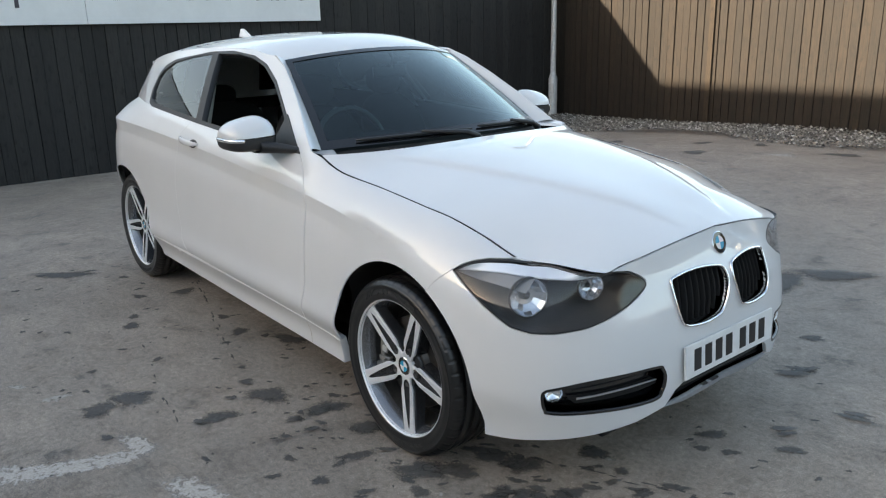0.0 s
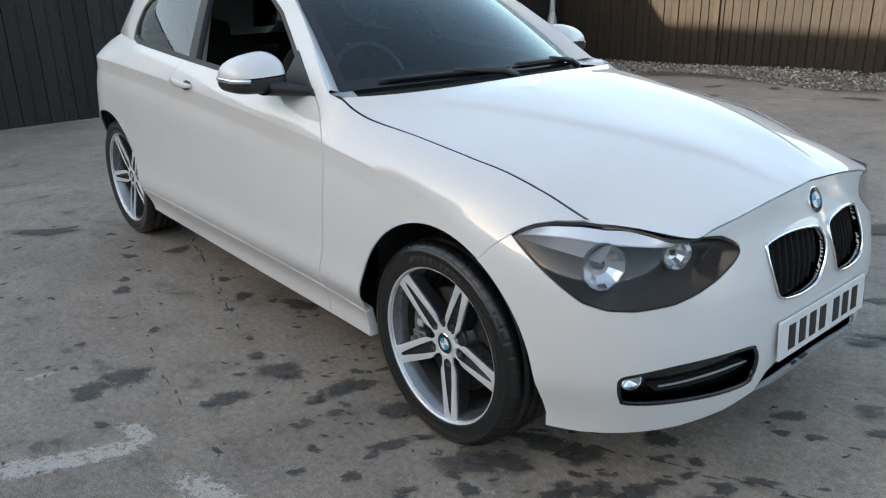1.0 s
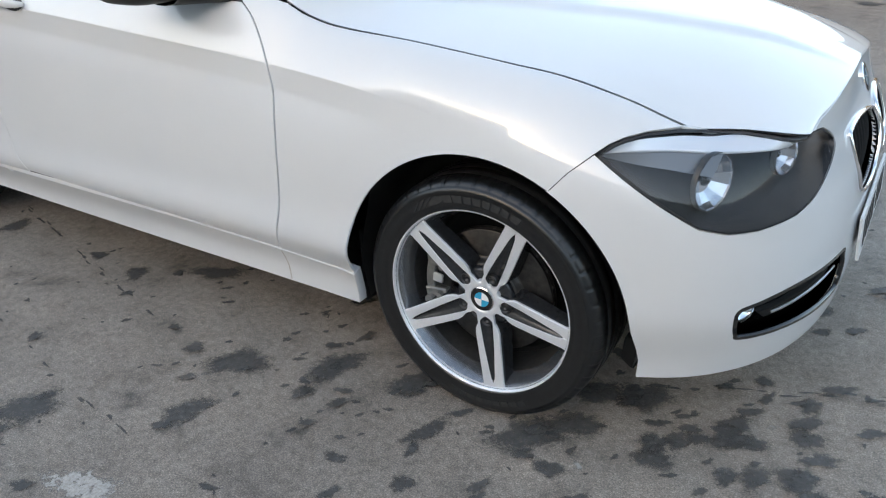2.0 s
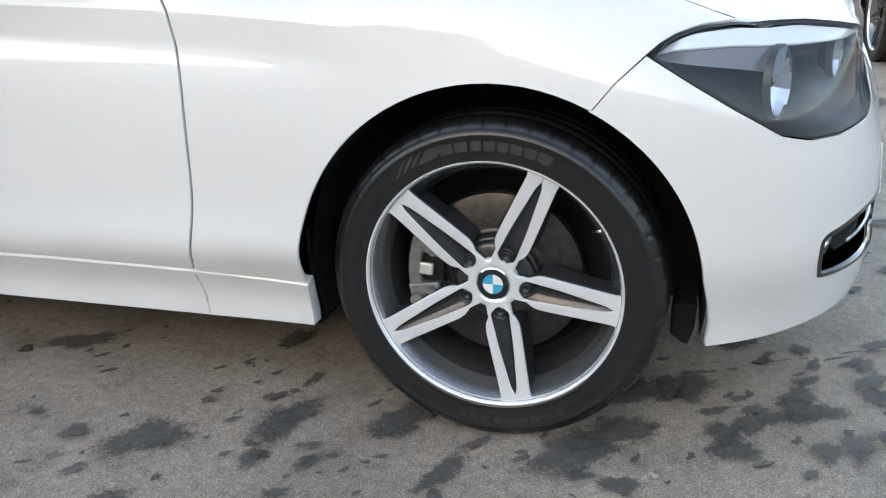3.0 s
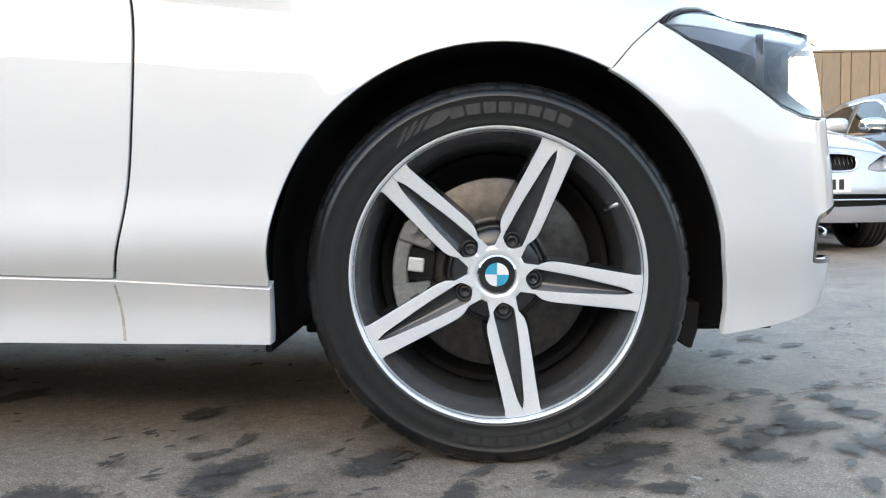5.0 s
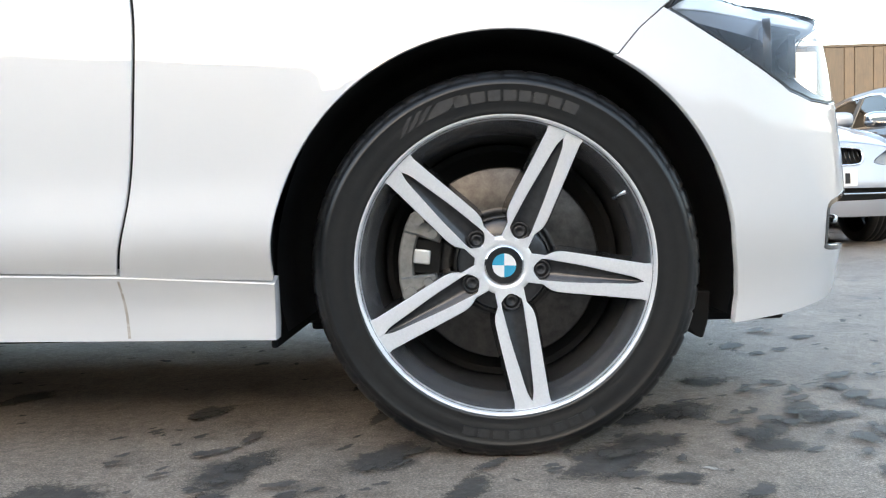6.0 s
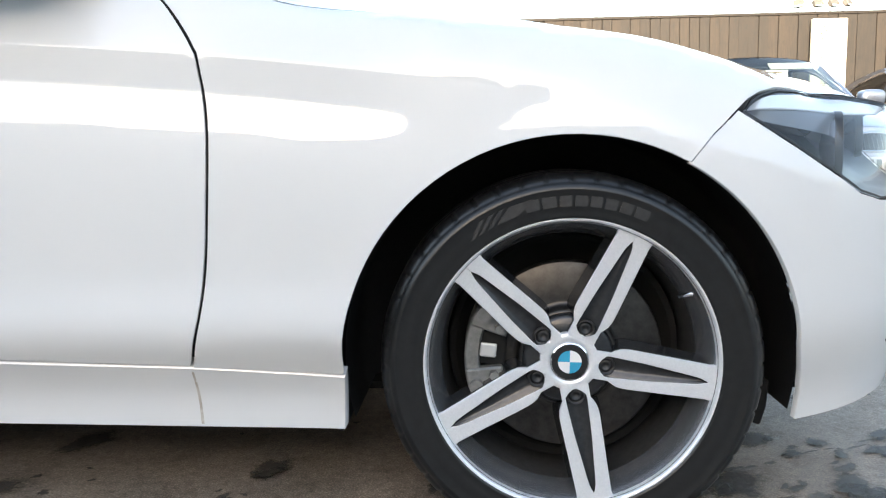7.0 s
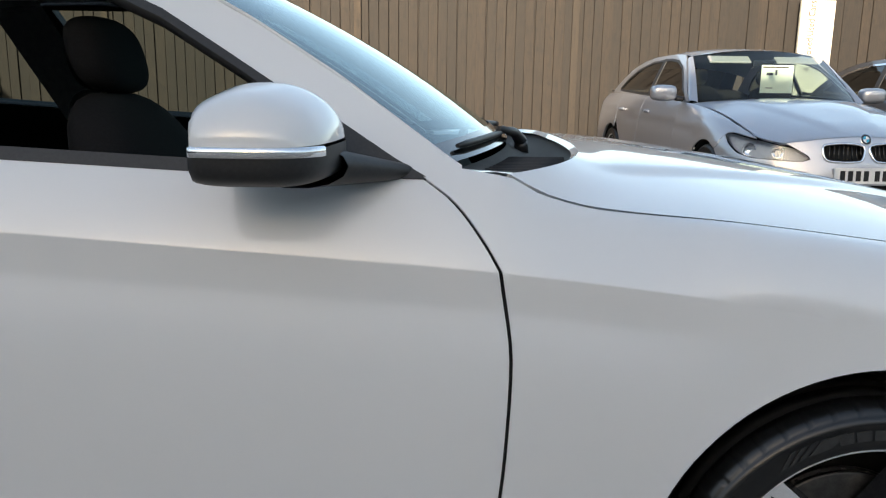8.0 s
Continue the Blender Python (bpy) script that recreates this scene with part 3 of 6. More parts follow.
def board_mesh(name, width, height, thick, rng):
    """A sawn board with a slight bow and uneven top."""
    bm = bmesh.new()
    rows = []
    bow = rng.uniform(-0.004, 0.004)
    for i in range(5):
        z = height * i / 4
        if i == 4:
            z += rng.uniform(-0.008, 0.004)
        o = bow * math.sin(math.pi * i / 4)
        rows.append([bm.verts.new((x + o, y, z)) for x, y in ((-width / 2, thick * 0.5), (-width / 2 + 0.004, 0.0), (width / 2 - 0.004, -thick * 0.25), (width / 2, thick * 0.25))])
    for r0, r1 in zip(rows, rows[1:]):
        for k in range(3):
            bm.faces.new((r0[k], r0[k + 1], r1[k + 1], r1[k]))
    bm.faces.new(rows[-1])
    me = bpy.data.meshes.new(name)
    bm.normal_update()
    bm.to_mesh(me)
    bm.free()
    return me


fence = thing("fence_north", "tall brown close-boarded timber fence", "fence", kind="structure")
part("fence_backing", box_bm((22.0, 0.03, 2.72), (2.6, FENCE_Y + 0.035, 1.06)), fence_wood, fence)
part("fence_cap", box_bm((22.0, 0.07, 0.035), (2.6, FENCE_Y + 0.01, 2.435), 0.004), fence_wood, fence)
wall = thing("wall_west", "tall black-stained close-boarded timber wall", "wall", kind="structure")
part("wall_backing", box_bm((0.06, 17.8, 3.30), (WALL_X - 0.06, 0.05, 1.30)), void_black, wall)

# gravel bed along the fence
verts, faces = [], []
for k in range(15000):
    x = -8.1 + 12.5 * rng.random()
    y = 8.86 - 1.70 * rng.random() ** 0.8 * (0.85 + 0.15 * math.sin(x * 1.7))
    r = 0.009 + 0.015 * rng.random()
    z = ground_z(x, y) + 0.015 + 0.06 * ss(7.15, 7.6, y) * rng.uniform(0.6, 1.0)
    i = len(verts)
    a = rng.uniform(0, 6.28)
    for j in range(4):
        verts.append((x + r * rng.uniform(0.7, 1.3) * math.cos(a + j * 1.57), y + r * rng.uniform(0.7, 1.3) * math.sin(a + j * 1.57), z + rng.uniform(-0.3, 0.3) * r))
    verts.append((x, y, z + r * rng.uniform(0.5, 0.9)))
    verts.append((x, y, z - r * 0.6))
    faces += [(i, i + 1, i + 4), (i + 1, i + 2, i + 4), (i + 2, i + 3, i + 4), (i + 3, i, i + 4), (i + 1, i, i + 5), (i + 3, i + 2, i + 5)]
gravel_tone = shader("gravel_stones", (0.35, 0.32, 0.28), 0.85)
t, add, b, link = nodes_of(gravel_tone)
geo = add("ShaderNodeNewGeometry")
link(ramp_of(gravel_tone, geo.outputs["Random Per Island"], (0.0, (0.045, 0.040, 0.035)), (0.45, (0.14, 0.128, 0.113)), (0.8, (0.25, 0.235, 0.21)), (1.0, (0.55, 0.53, 0.50))).outputs[0], b.inputs["Base Color"])
tagged(part("gravel_bed", mesh_of("gravel_bed", verts, faces, smooth=False), gravel_tone), "pale brown gravel heaped along the fence", "gravel", kind="stuff")

# the building whose shadow fills the yard
cladding = shader("cladding", (0.46, 0.47, 0.48), 0.6)
t, add, b, link = nodes_of(cladding)
cn = noise_of(cladding, 0.7, 6, 0.6, (1, 1, 0.3))
link(ramp_of(cladding, cn.outputs[0], (0.3, (0.20, 0.20, 0.20)), (0.7, (0.27, 0.27, 0.27))).outputs[0], b.inputs["Base Color"])
building = thing("building_south", "long grey metal-clad showroom building", "building", kind="structure")
part("building_wall", box_bm((64, 8, 6.25), (12, -18.0, 2.825)), cladding, building)
part("building_fascia", box_bm((64, 0.25, 0.7), (12, -13.95, 5.50), 0.02), shader("fascia_grey", (0.22, 0.22, 0.23), 0.5), building)

# added unseen block: keeps the pale eastern horizon out of the car's reflections
east_block = thing("building_east", "long grey block added unseen to the east for reflections", "building", kind="structure")
part("building_wall", box_bm((8, 60, 5.6), (30, 8, 2.5)), cladding, east_block)
part("building_fascia", box_bm((0.25, 60, 0.7), (25.95, 8, 5.0), 0.02), shader("fascia_white", (0.55, 0.55, 0.55), 0.5), east_block)

# lamp post in the corner
galvanised = grained("galvanised_steel", (0.42, 0.43, 0.44), (0.58, 0.59, 0.60), 22, 0.5, 0.05, 0.001, metal=0.35)
lamp_post = thing("lamp_post", "grey galvanised steel lamp post beside the fence", "lamp post", pose(-8.07, 8.62, ground_z(-8.07, 8.62) - 0.01))
part("post_base", lathe("post_base", [(0.0005, 0.9), (0.045, 0.9), (0.06, 0.8), (0.082, 0.74), (0.082, -0.02)], 20), galvanised, lamp_post).matrix_local = Matrix.Rotation(radians(90), 4, "X")
part("post_shaft", lathe("post_shaft", [(0.040, 5.2), (0.052, 0.75)], 20), galvanised, lamp_post).matrix_local = Matrix.Rotation(radians(90), 4, "X")
part("access_door", box_bm((0.085, 0.02, 0.26), (0.035, -0.078, 0.52), 0.006, Matrix.Rotation(radians(25), 4, "Z")), galvanised, lamp_post)
part("lantern", box_bm((0.30, 0.55, 0.10), (0.0, -0.25, 5.22), 0.04), galvanised, lamp_post)

# white board on the black wall
sign_white = grained("sign_white", (0.66, 0.67, 0.68), (0.74, 0.75, 0.76), 3, 0.45, 0.0)
sign_ink = shader("sign_ink", (0.05, 0.045, 0.055), 0.5)
SIGN_X = WALL_X + 0.05
sign = thing("wall_sign", "white sign board with dark lettering on the black wall", "sign")
for y0, y1 in ((-3.82, -1.604), (-1.60, 0.599), (0.603, 3.835)):
    part("sign_panel", box_bm((0.02, y1 - y0, 1.36), (SIGN_X, (y0 + y1) / 2, 2.22), 0.003), sign_white, sign)


def lettering(text, height, material, parent, m, width):
    """Flat letters of the built-in font, one mesh each, spread over a width."""
    dg = bpy.context.evaluated_depsgraph_get()
    made, x = [], 0.0
    for ch in text:
        if ch == " ":
            x += height * 0.26
            continue
        cu = bpy.data.curves.new("letter", "FONT")
        cu.body, cu.size, cu.extrude, cu.resolution_u = ch, height, 0.0015, 3
        ob = bpy.data.objects.new("letter", cu)
        scene.collection.objects.link(ob)
        dg.update()
        me = bpy.data.meshes.new_from_object(ob.evaluated_get(dg))
        bpy.data.objects.remove(ob)
        bpy.data.curves.remove(cu)
        xs = [v.co.x for v in me.vertices]
        lo = min(xs)
        for v in me.vertices:
            v.co.x -= lo
        made.append((me, x))
        x += max(xs) - lo + height * 0.085
    k = width / x
    for me, at_ in made:
        for v in me.vertices:
            v.co.x = (v.co.x + at_) * k
        o = part("letter", me, material, parent)
        o.matrix_local = m


lettering("Approved Used Cars", 0.40, sign_ink, sign, pose(SIGN_X + 0.013, -0.80, 1.822, 90, 0, 90), 4.46)

for y0 in (-2.55, -2.05, -1.45):
    part("sign_bar", box_bm((0.004, 0.36, 0.29), (SIGN_X + 0.012, y0, 2.0), 0.001, segments=1), sign_ink, sign)
# upright white board and floodlights at the fence
board_white = grained("board_white", (0.46, 0.44, 0.385), (0.52, 0.50, 0.44), 4, 0.5, 0.0)
gold_ink = shader("gold_ink", (0.06, 0.028, 0.006), 0.5)
banner = thing("upright_sign", "tall white upright sign board with gold lettering", "sign")
part("sign_panel", box_bm((0.465, 0.06, 2.38), (4.57, FENCE_Y - 0.12, 1.15), 0.01), board_white, banner)
lettering("Approved Used Cars", 0.135, gold_ink, banner, pose(4.53, FENCE_Y - 0.153, 1.40, 90, -90, 0), 0.94)
floodlight_grey = shader("floodlight_grey", (0.10, 0.09, 0.08), 0.6)
for x, turn in ((4.18, -25), (4.42, 10), (4.62, 20), (4.80, 40)):
    flood = thing("floodlight", "small dark floodlight on a bracket above the fence", "floodlight", pose(x, FENCE_Y - 0.06, 2.45, 0, 0, turn), group="floodlights on the fence")
    part("bracket", tube([(0, 0.03, 0), (0, 0.0, 0.05)], 0.012, 8), galvanised, flood)
    part("housing", box_bm((0.13, 0.07, 0.09), (0, -0.02, 0.10), 0.012, Matrix.Rotation(radians(-35), 4, "X")), floodlight_grey, flood)
    part("lamp_front", box_bm((0.11, 0.006, 0.07), (0, -0.055, 0.085), 0.002, Matrix.Rotation(radians(-35), 4, "X")), sign_white, flood)


# ---- the white hatchback ----
car = thing("hatchback", "white three-door hatchback with five-spoke alloy wheels on tarmac", "car")
RIGHT_LEFT = (False, True)
SEAM_LOW = curve((0.306, -0.632), (0.42, -0.603), (0.54, -0.590), (0.69, -0.584), (0.828, -0.602))
SEAM_HIGH = curve((0.828, -0.602), (0.865, -0.624), (0.927, -0.673), (0.972, -0.735))
SEAM = [(SEAM_LOW(z), z) for z in np.linspace(0.316, 0.828, 20)] + [(SEAM_HIGH(z), z) for z in np.linspace(0.84, 0.972, 12)]
FOLD = crease_lines(hatch)
LAMP_LOW = [(0.814, 0.668), (0.803, 0.656), (0.779, 0.641), (0.735, 0.619), (0.685, 0.601), (0.621, 0.583), (0.535, 0.572), (0.479, 0.573), (0.428, 0.587), (0.356, 0.636), (0.30, 0.677), (0.247, 0.717)]
LAMP_TOP = [(0.262, 0.737), (0.28, 0.748), (0.313, 0.757), (0.36, 0.758)]
FOG = rounded([(0.514, 0.394), (0.546, 0.406), (0.654, 0.423), (0.838, 0.419), (0.868, 0.402), (0.879, 0.37), (0.870, 0.328), (0.837, 0.304), (0.658, 0.313), (0.533, 0.318), (0.516, 0.332), (0.51, 0.365)])
KIDNEY = rounded([(0.912, 0.650), (0.935, 0.669), (1.05, 0.677), (1.19, 0.667), (1.226, 0.645), (1.226, 0.60), (1.19, 0.535), (1.15, 0.514), (1.06, 0.507), (0.965, 0.519), (0.933, 0.555)])


def other(loop):
    return [(2.5 - s, z) for s, z in loop][::-1]


def shrunk(loop, d):
    """An outline drawn in by d."""
    n, out = len(loop), []
    area = sum(loop[i][0] * loop[(i + 1) % n][1] - loop[(i + 1) % n][0] * loop[i][1] for i in range(n))
    for i in range(n):
        a, b = Vector(loop[i - 1]), Vector(loop[(i + 1) % n])
        t = (b - a).normalized()
        nrm = Vector((-t.y, t.x)) * (1 if area > 0 else -1)
        out.append((loop[i][0] + nrm.x * d, loop[i][1] + nrm.y * d))
    return out


G = 0.0031


def below(s, top, gap=0.0045):
    """Height on the side at which a gap's width is left under a shut line."""
    p = Vector(side(s, top))
    lo, hi = 0.0, 0.03
    for _ in range(24):
        d = (lo + hi) / 2
        lo, hi = (d, hi) if (Vector(side(s, top - d)) - p).length < gap else (lo, d)
    return top - lo


LAMP_EDGE = [(s, below(s, edge_z(s), 0.005)) for s in (0.42, 0.46, 0.5, 0.54, 0.58, 0.62, 0.66)]
LAMP = [(0.247, 0.717)] + LAMP_TOP + LAMP_EDGE + [(0.70, 0.728), (0.752, 0.714), (0.790, 0.695), (0.810, 0.680)] + LAMP_LOW[:-1]
lip_dirt = grained("joint_dirt", (0.30, 0.27, 0.23), (0.52, 0.49, 0.45), 120, 0.7, 0.1, 0.0005)
# the windows' outlines on the side of the glasshouse
WINDOW = [(-0.715, 0.962), (-0.897, 1.064), (-1.037, 1.15), (-1.15, 1.218), (-1.30, 1.282), (-1.449, 1.318), (-1.682, 1.337), (-1.921, 1.33), (-2.328, 1.287), (-2.46, 1.25), (-2.516, 1.2), (-2.51, 1.12), (-2.45, 1.055), (-2.37, 1.038), (-2.077, 1.022), (-1.698, 1.0), (-1.389, 0.982), (-1.0, 0.962)]
DOOR_HOLE = [(-0.83, 1.0), (-1.01, 1.118), (-1.15, 1.202), (-1.30, 1.268), (-1.449, 1.305), (-1.60, 1.321), (-1.825, 1.321), (-1.665, 1.018), (-1.389, 1.002), (-1.0, 0.982), (-0.87, 0.977)]
QUARTER_HOLE = [(-1.89, 1.318), (-2.10, 1.302), (-2.32, 1.270), (-2.44, 1.227), (-2.488, 1.19), (-2.482, 1.13), (-2.44, 1.078), (-2.36, 1.06), (-2.05, 1.042), (-1.735, 1.022)]
PILLAR = [(-0.66, 0.975), (-0.69, 0.995), (-0.85, 1.108), (-1.0, 1.2), (-1.15, 1.277), (-1.27, 1.318)]


def quarter_pane(x, z):
    """The rear side glass stands a little steeper than the frame round it."""
    hx, hy, hz = house(x, z)
    return hx, hy - 0.035 * (z - 1.17), hz


for left in RIGHT_LEFT:
    wing = [(-0.63 + G, 0.312), (-0.378, 0.300)] + arch(181.5, 62, 0.3755) + [(0.164, 0.642), (0.197, 0.684), (0.236, 0.722)]
    wing += [(0.262 - 0.004, 0.741), (0.28, 0.753), (0.313, 0.762), (0.36, 0.763)] + [(s, below(s, edge_z(s), 0.0075)) for s in np.arange(0.42, -0.601, -0.02)]
    wing += [(-0.66, 0.975), (-0.69, 0.985)] + [(s + G, z) for s, z in SEAM[::-1]]
    part("front_wing", region("front_wing", side, wing, step=0.02, left=left, skirt=0.007, lines=FOLD), white_paint, car)
    door = [(s - G, z) for s, z in SEAM] + [(x, EDGE_Z(x)) for x in (-0.76, -0.9, -1.1, -1.3, -1.5, -1.7, -1.76)]
    door += [(-1.84, 0.93), (-1.87, 0.8), (-1.87, 0.55), (-1.84, 0.42), (-1.78, 0.355), (-1.5, 0.345), (-1.0, 0.332)]
    panel = part("door", region("door", side, door, step=0.024, left=left, skirt=0.007, lines=FOLD), white_paint, car)
    quarter = [(-1.78 - G, 0.35), (-1.84 - G, 0.42), (-1.87 - G, 0.55), (-1.87 - G, 0.8), (-1.84 - G, 0.93), (-1.76 - G, EDGE_Z(-1.76))]
    quarter += [(x, EDGE_Z(x)) for x in (-2.0, -2.3, -2.6, -2.9, -3.1)] + [(-3.17, 0.98), (-3.22, 0.9), (-3.30, 0.7), (-3.335, 0.5), (-3.27, 0.25), (-3.1, 0.25)]
    quarter += [(x - 0.05 * ss(AXLE, AXLE - 0.36, x), z) for x, z in arch(190, 5, 0.377, AXLE + 0.018)]
    part("rear_quarter", region("rear_quarter", side, quarter, step=0.03, left=left, skirt=0.007, lines=FOLD), white_paint, car)
    sill = [(-0.374, 0.295), (-0.379, 0.2), (-0.6, 0.203), (-2.255, 0.232), (-2.290, 0.340), (-1.0, 0.326), (-0.63, 0.312)]
    part("side_sill", region("side_sill", side, sill, step=0.025, left=left, lift=0.003, skirt=0.03), white_paint, car)
    joint = [(-0.632, 0.307), (-0.628, 0.307), (-0.622, 0.208), (-0.627, 0.208)]
    part("sill_joint", region("sill_joint", side, joint, step=0.02, left=left, lift=0.0036, skirt=0), lip_dirt, car, "dirty joint in the sill")
    pane_loop = PILLAR + [(x, RAIL_Z(x)) for x in (-1.35, -1.5, -1.7, -1.9, -2.1, -2.3, -2.5, -2.7, -2.9, -3.0)] + [(-3.07, 1.2), (-3.14, 1.1), (-3.13, 1.06)]
    pane_loop += [(x, EDGE_Z(x)) for x in (-3.1, -2.9, -2.6, -2.3, -2.0, -1.76, -1.5, -1.2, -0.9, -0.76)]
    part("side_frame", region("side_frame", house, pane_loop, [WINDOW], step=0.03, left=left), white_paint, car)
    part("window_trim", region("window_trim", house, shrunk(WINDOW, 0.001), [DOOR_HOLE, QUARTER_HOLE], step=0.025, left=left, lift=0.002, skirt=0.03), black_trim, car, "matt black window surround")
    part("quarter_glass", region("quarter_glass", quarter_pane, shrunk(QUARTER_HOLE, -0.004), step=0.05, left=left, lift=-0.006, skirt=0), privacy_glass, car)
    if left:
        part("door_glass", region("door_glass", house, shrunk(DOOR_HOLE, -0.004), step=0.05, left=left, lift=-0.006, skirt=0), privacy_glass, car)
    # what shows in the shut lines
    inner = [(-0.66, 0.33), (-0.42, 0.31)] + [(-0.42, 0.6), (-0.3, 0.72), (0.0, 0.74), (0.1, 0.74), (0.0, 0.83), (-0.3, 0.87), (-0.56, 0.92), (-0.70, 0.955), (-1.9, 1.0), (-2.1, 0.8), (-2.1, 0.34)]
    part("inner_panel", region("inner_panel", side, inner, step=0.06, left=left, lift=-0.0085, skirt=0), void_black, car)
    gutter_s = [0.22, 0.2, 0.15, 0.1, 0.05, 0.0, -0.1, -0.2, -0.3, -0.4, -0.45, -0.5, -0.55, -0.575]
    gutter = [(s, edge_z(s) - 0.02) for s in gutter_s] + [(s, edge_z(s) + 0.006) for s in gutter_s[::-1]]
    part("bonnet_gutter", region("bonnet_gutter", side, gutter, step=0.03, left=left, lift=-0.0095, skirt=0), void_black, car)
    # door handle
    handle = []
    for i in range(13):
        u = i / 12
        x = mix(-1.80, -1.60, u)
        z = mix(0.930, 0.915, u)
        r = 0.016 * math.sin(math.pi * min(1, max(0.0, u * 0.96 + 0.02))) ** 0.35
        out = 0.006 + 0.028 * math.sin(math.pi * u) ** 0.5
        _, w, _ = side(x, z)
        y = w - out
        handle.append([(x, (y + 0.55 * r * math.cos(2 * math.pi * k / 12)) * (-1 if left else 1), z + r * math.sin(2 * math.pi * k / 12)) for k in range(12)])
    part("door_handle", grid_mesh("door_handle", handle, flip=left, close=True), white_paint, panel)
    # flat black patch paints the shade in the hollow behind the handle
    part("handle_recess", region("handle_recess", side, rounded([(-1.72, 0.905), (-1.68, 0.93), (-1.625, 0.925), (-1.615, 0.905), (-1.66, 0.892)]), step=0.02, left=left, lift=0.0015, skirt=0), black_trim, panel)

half = [(s, below(s, FRONT_Z(s), 0.006)) for s in (1.25, 1.2, 1.15, 1.1, 1.0, 0.9, 0.8, 0.74, 0.70)] + [(0.755, 0.717), (0.794, 0.698), (0.815, 0.681)]
half += [(s, z - 0.003) for s, z in LAMP_LOW[:-1]] + [(0.2385, 0.7205), (0.1985, 0.683), (0.1662, 0.642)] + arch(61.5, 4, 0.3735)
half += [(s_at(0.382, 0.29), 0.29), (s_at(0.386, 0.25), 0.25), (s_at(0.382, 0.205), 0.205), (0.437, 0.212), (0.512, 0.22), (0.65, 0.232), (0.78, 0.246), (0.885, 0.268), (0.925, 0.315), (0.96, 0.332), (1.065, 0.340), (1.25, 0.344)]
loop = half + [(2.5 - s, z) for s, z in half[::-1][1:-1]]
bumper = part("front_bumper", region("front_bumper", side, loop, [FOG, other(FOG), KIDNEY, other(KIDNEY)], step=0.018), white_paint, car)
rows = [[bonnet(i / 40, j / 60 - 1) for j in range(121)] for i in range(41)]
verts = [p for r in rows for p in r]
faces = [(i * 121 + j, i * 121 + j + 1, i * 121 + j + 122, i * 121 + j + 121) for i in range(40) for j in range(120)]
rim = [i * 121 for i in range(41)] + [40 * 121 + j for j in range(1, 121)] + [i * 121 + 120 for i in range(39, -1, -1)] + list(range(119, 0, -1))
k = len(verts)
for i in rim:
    x, y, z = verts[i]
    verts += [(x, y, z), (x - 0.012, y * 0.985, z - 0.008)]
n = len(rim)
faces += [(k + 2 * i + 1, k + 2 * i, k + 2 * ((i + 1) % n), k + 2 * ((i + 1) % n) + 1) for i in range(n)]
part("bonnet", mesh_of("bonnet", verts, faces), white_paint, car)
rows = [[(x, y, z - 0.016) for x, y, z in (bonnet(0.76 * i / 20, 0.996 * (j / 12 - 1)) for j in range(25))] for i in range(21)]
part("engine_bay_cover", grid_mesh("engine_bay_cover", rows), void_black, car)
rows = [[(x - 0.004, y, z - 0.014) for x, y, z in (bonnet(mix(0.88, 1.0, i / 4), 0.66 * (j / 12 - 1)) for j in range(25))] for i in range(5)]
rows.append([(x - 0.01, y, z - 0.03) for x, y, z in rows[-1]])
part("lock_panel", grid_mesh("lock_panel", rows), void_black, car)

# roof, windscreen and tailgate
HEAD = [(-1.235, 0.545, 1.297), (-1.150, 0.0, 1.338)]
FOOT = [(-0.715, 0.692, 0.962), (-0.52, 0.0, 0.985)]


def bowed(ends, b, k=2.2):
    (x1, w, z1), (x0, _, z0) = ends
    q = abs(b) ** k
    return Vector((mix(x0, x1, q), w * b, mix(z0, z1, q)))


def screen(a, b):
    p = bowed(FOOT, b).lerp(bowed(HEAD, b), a)
    return p + Vector((0.45, 0, 0.9)).normalized() * 0.022 * 4 * a * (1 - a) * (1 - 0.5 * b * b)


def roof(a, b):
    q = abs(b)
    first = bowed(HEAD, b / 0.92) if q <= 0.92 else bowed(HEAD, math.copysign(1, b)).lerp(Vector((rail(-1.27)[0], math.copysign(rail(-1.27)[1], b), rail(-1.27)[2])), (q - 0.92) / 0.08)
    xe = mix(-1.27, -3.0, a)
    rx, ry, rz = rail(xe)
    x = mix(mix(-1.150, -3.09, a), xe, q ** 2.5)
    p = Vector((x, -ry * b, rz + (ROOF_Z(mix(-1.2, -3.09, a)) - rz) * (1 - q ** 2.5)))
    return first.lerp(p, ss(0.0, 0.16, a) if a < 0.16 else 1.0)


rows = [[tuple(roof(i / 40, j / 20 - 1)) for j in range(41)] for i in range(41)]
rows.append([(x - 0.02, y * 0.98, z - 0.03) for x, y, z in rows[-1]])
roof_part = part("roof", grid_mesh("roof", rows, flip=True), white_paint, car)
part("windscreen", grid_mesh("windscreen", [[tuple(screen(0.02 + 0.96 * i / 16, 0.985 * (j / 14 - 1))) for j in range(29)] for i in range(17)]), screen_glass, car)
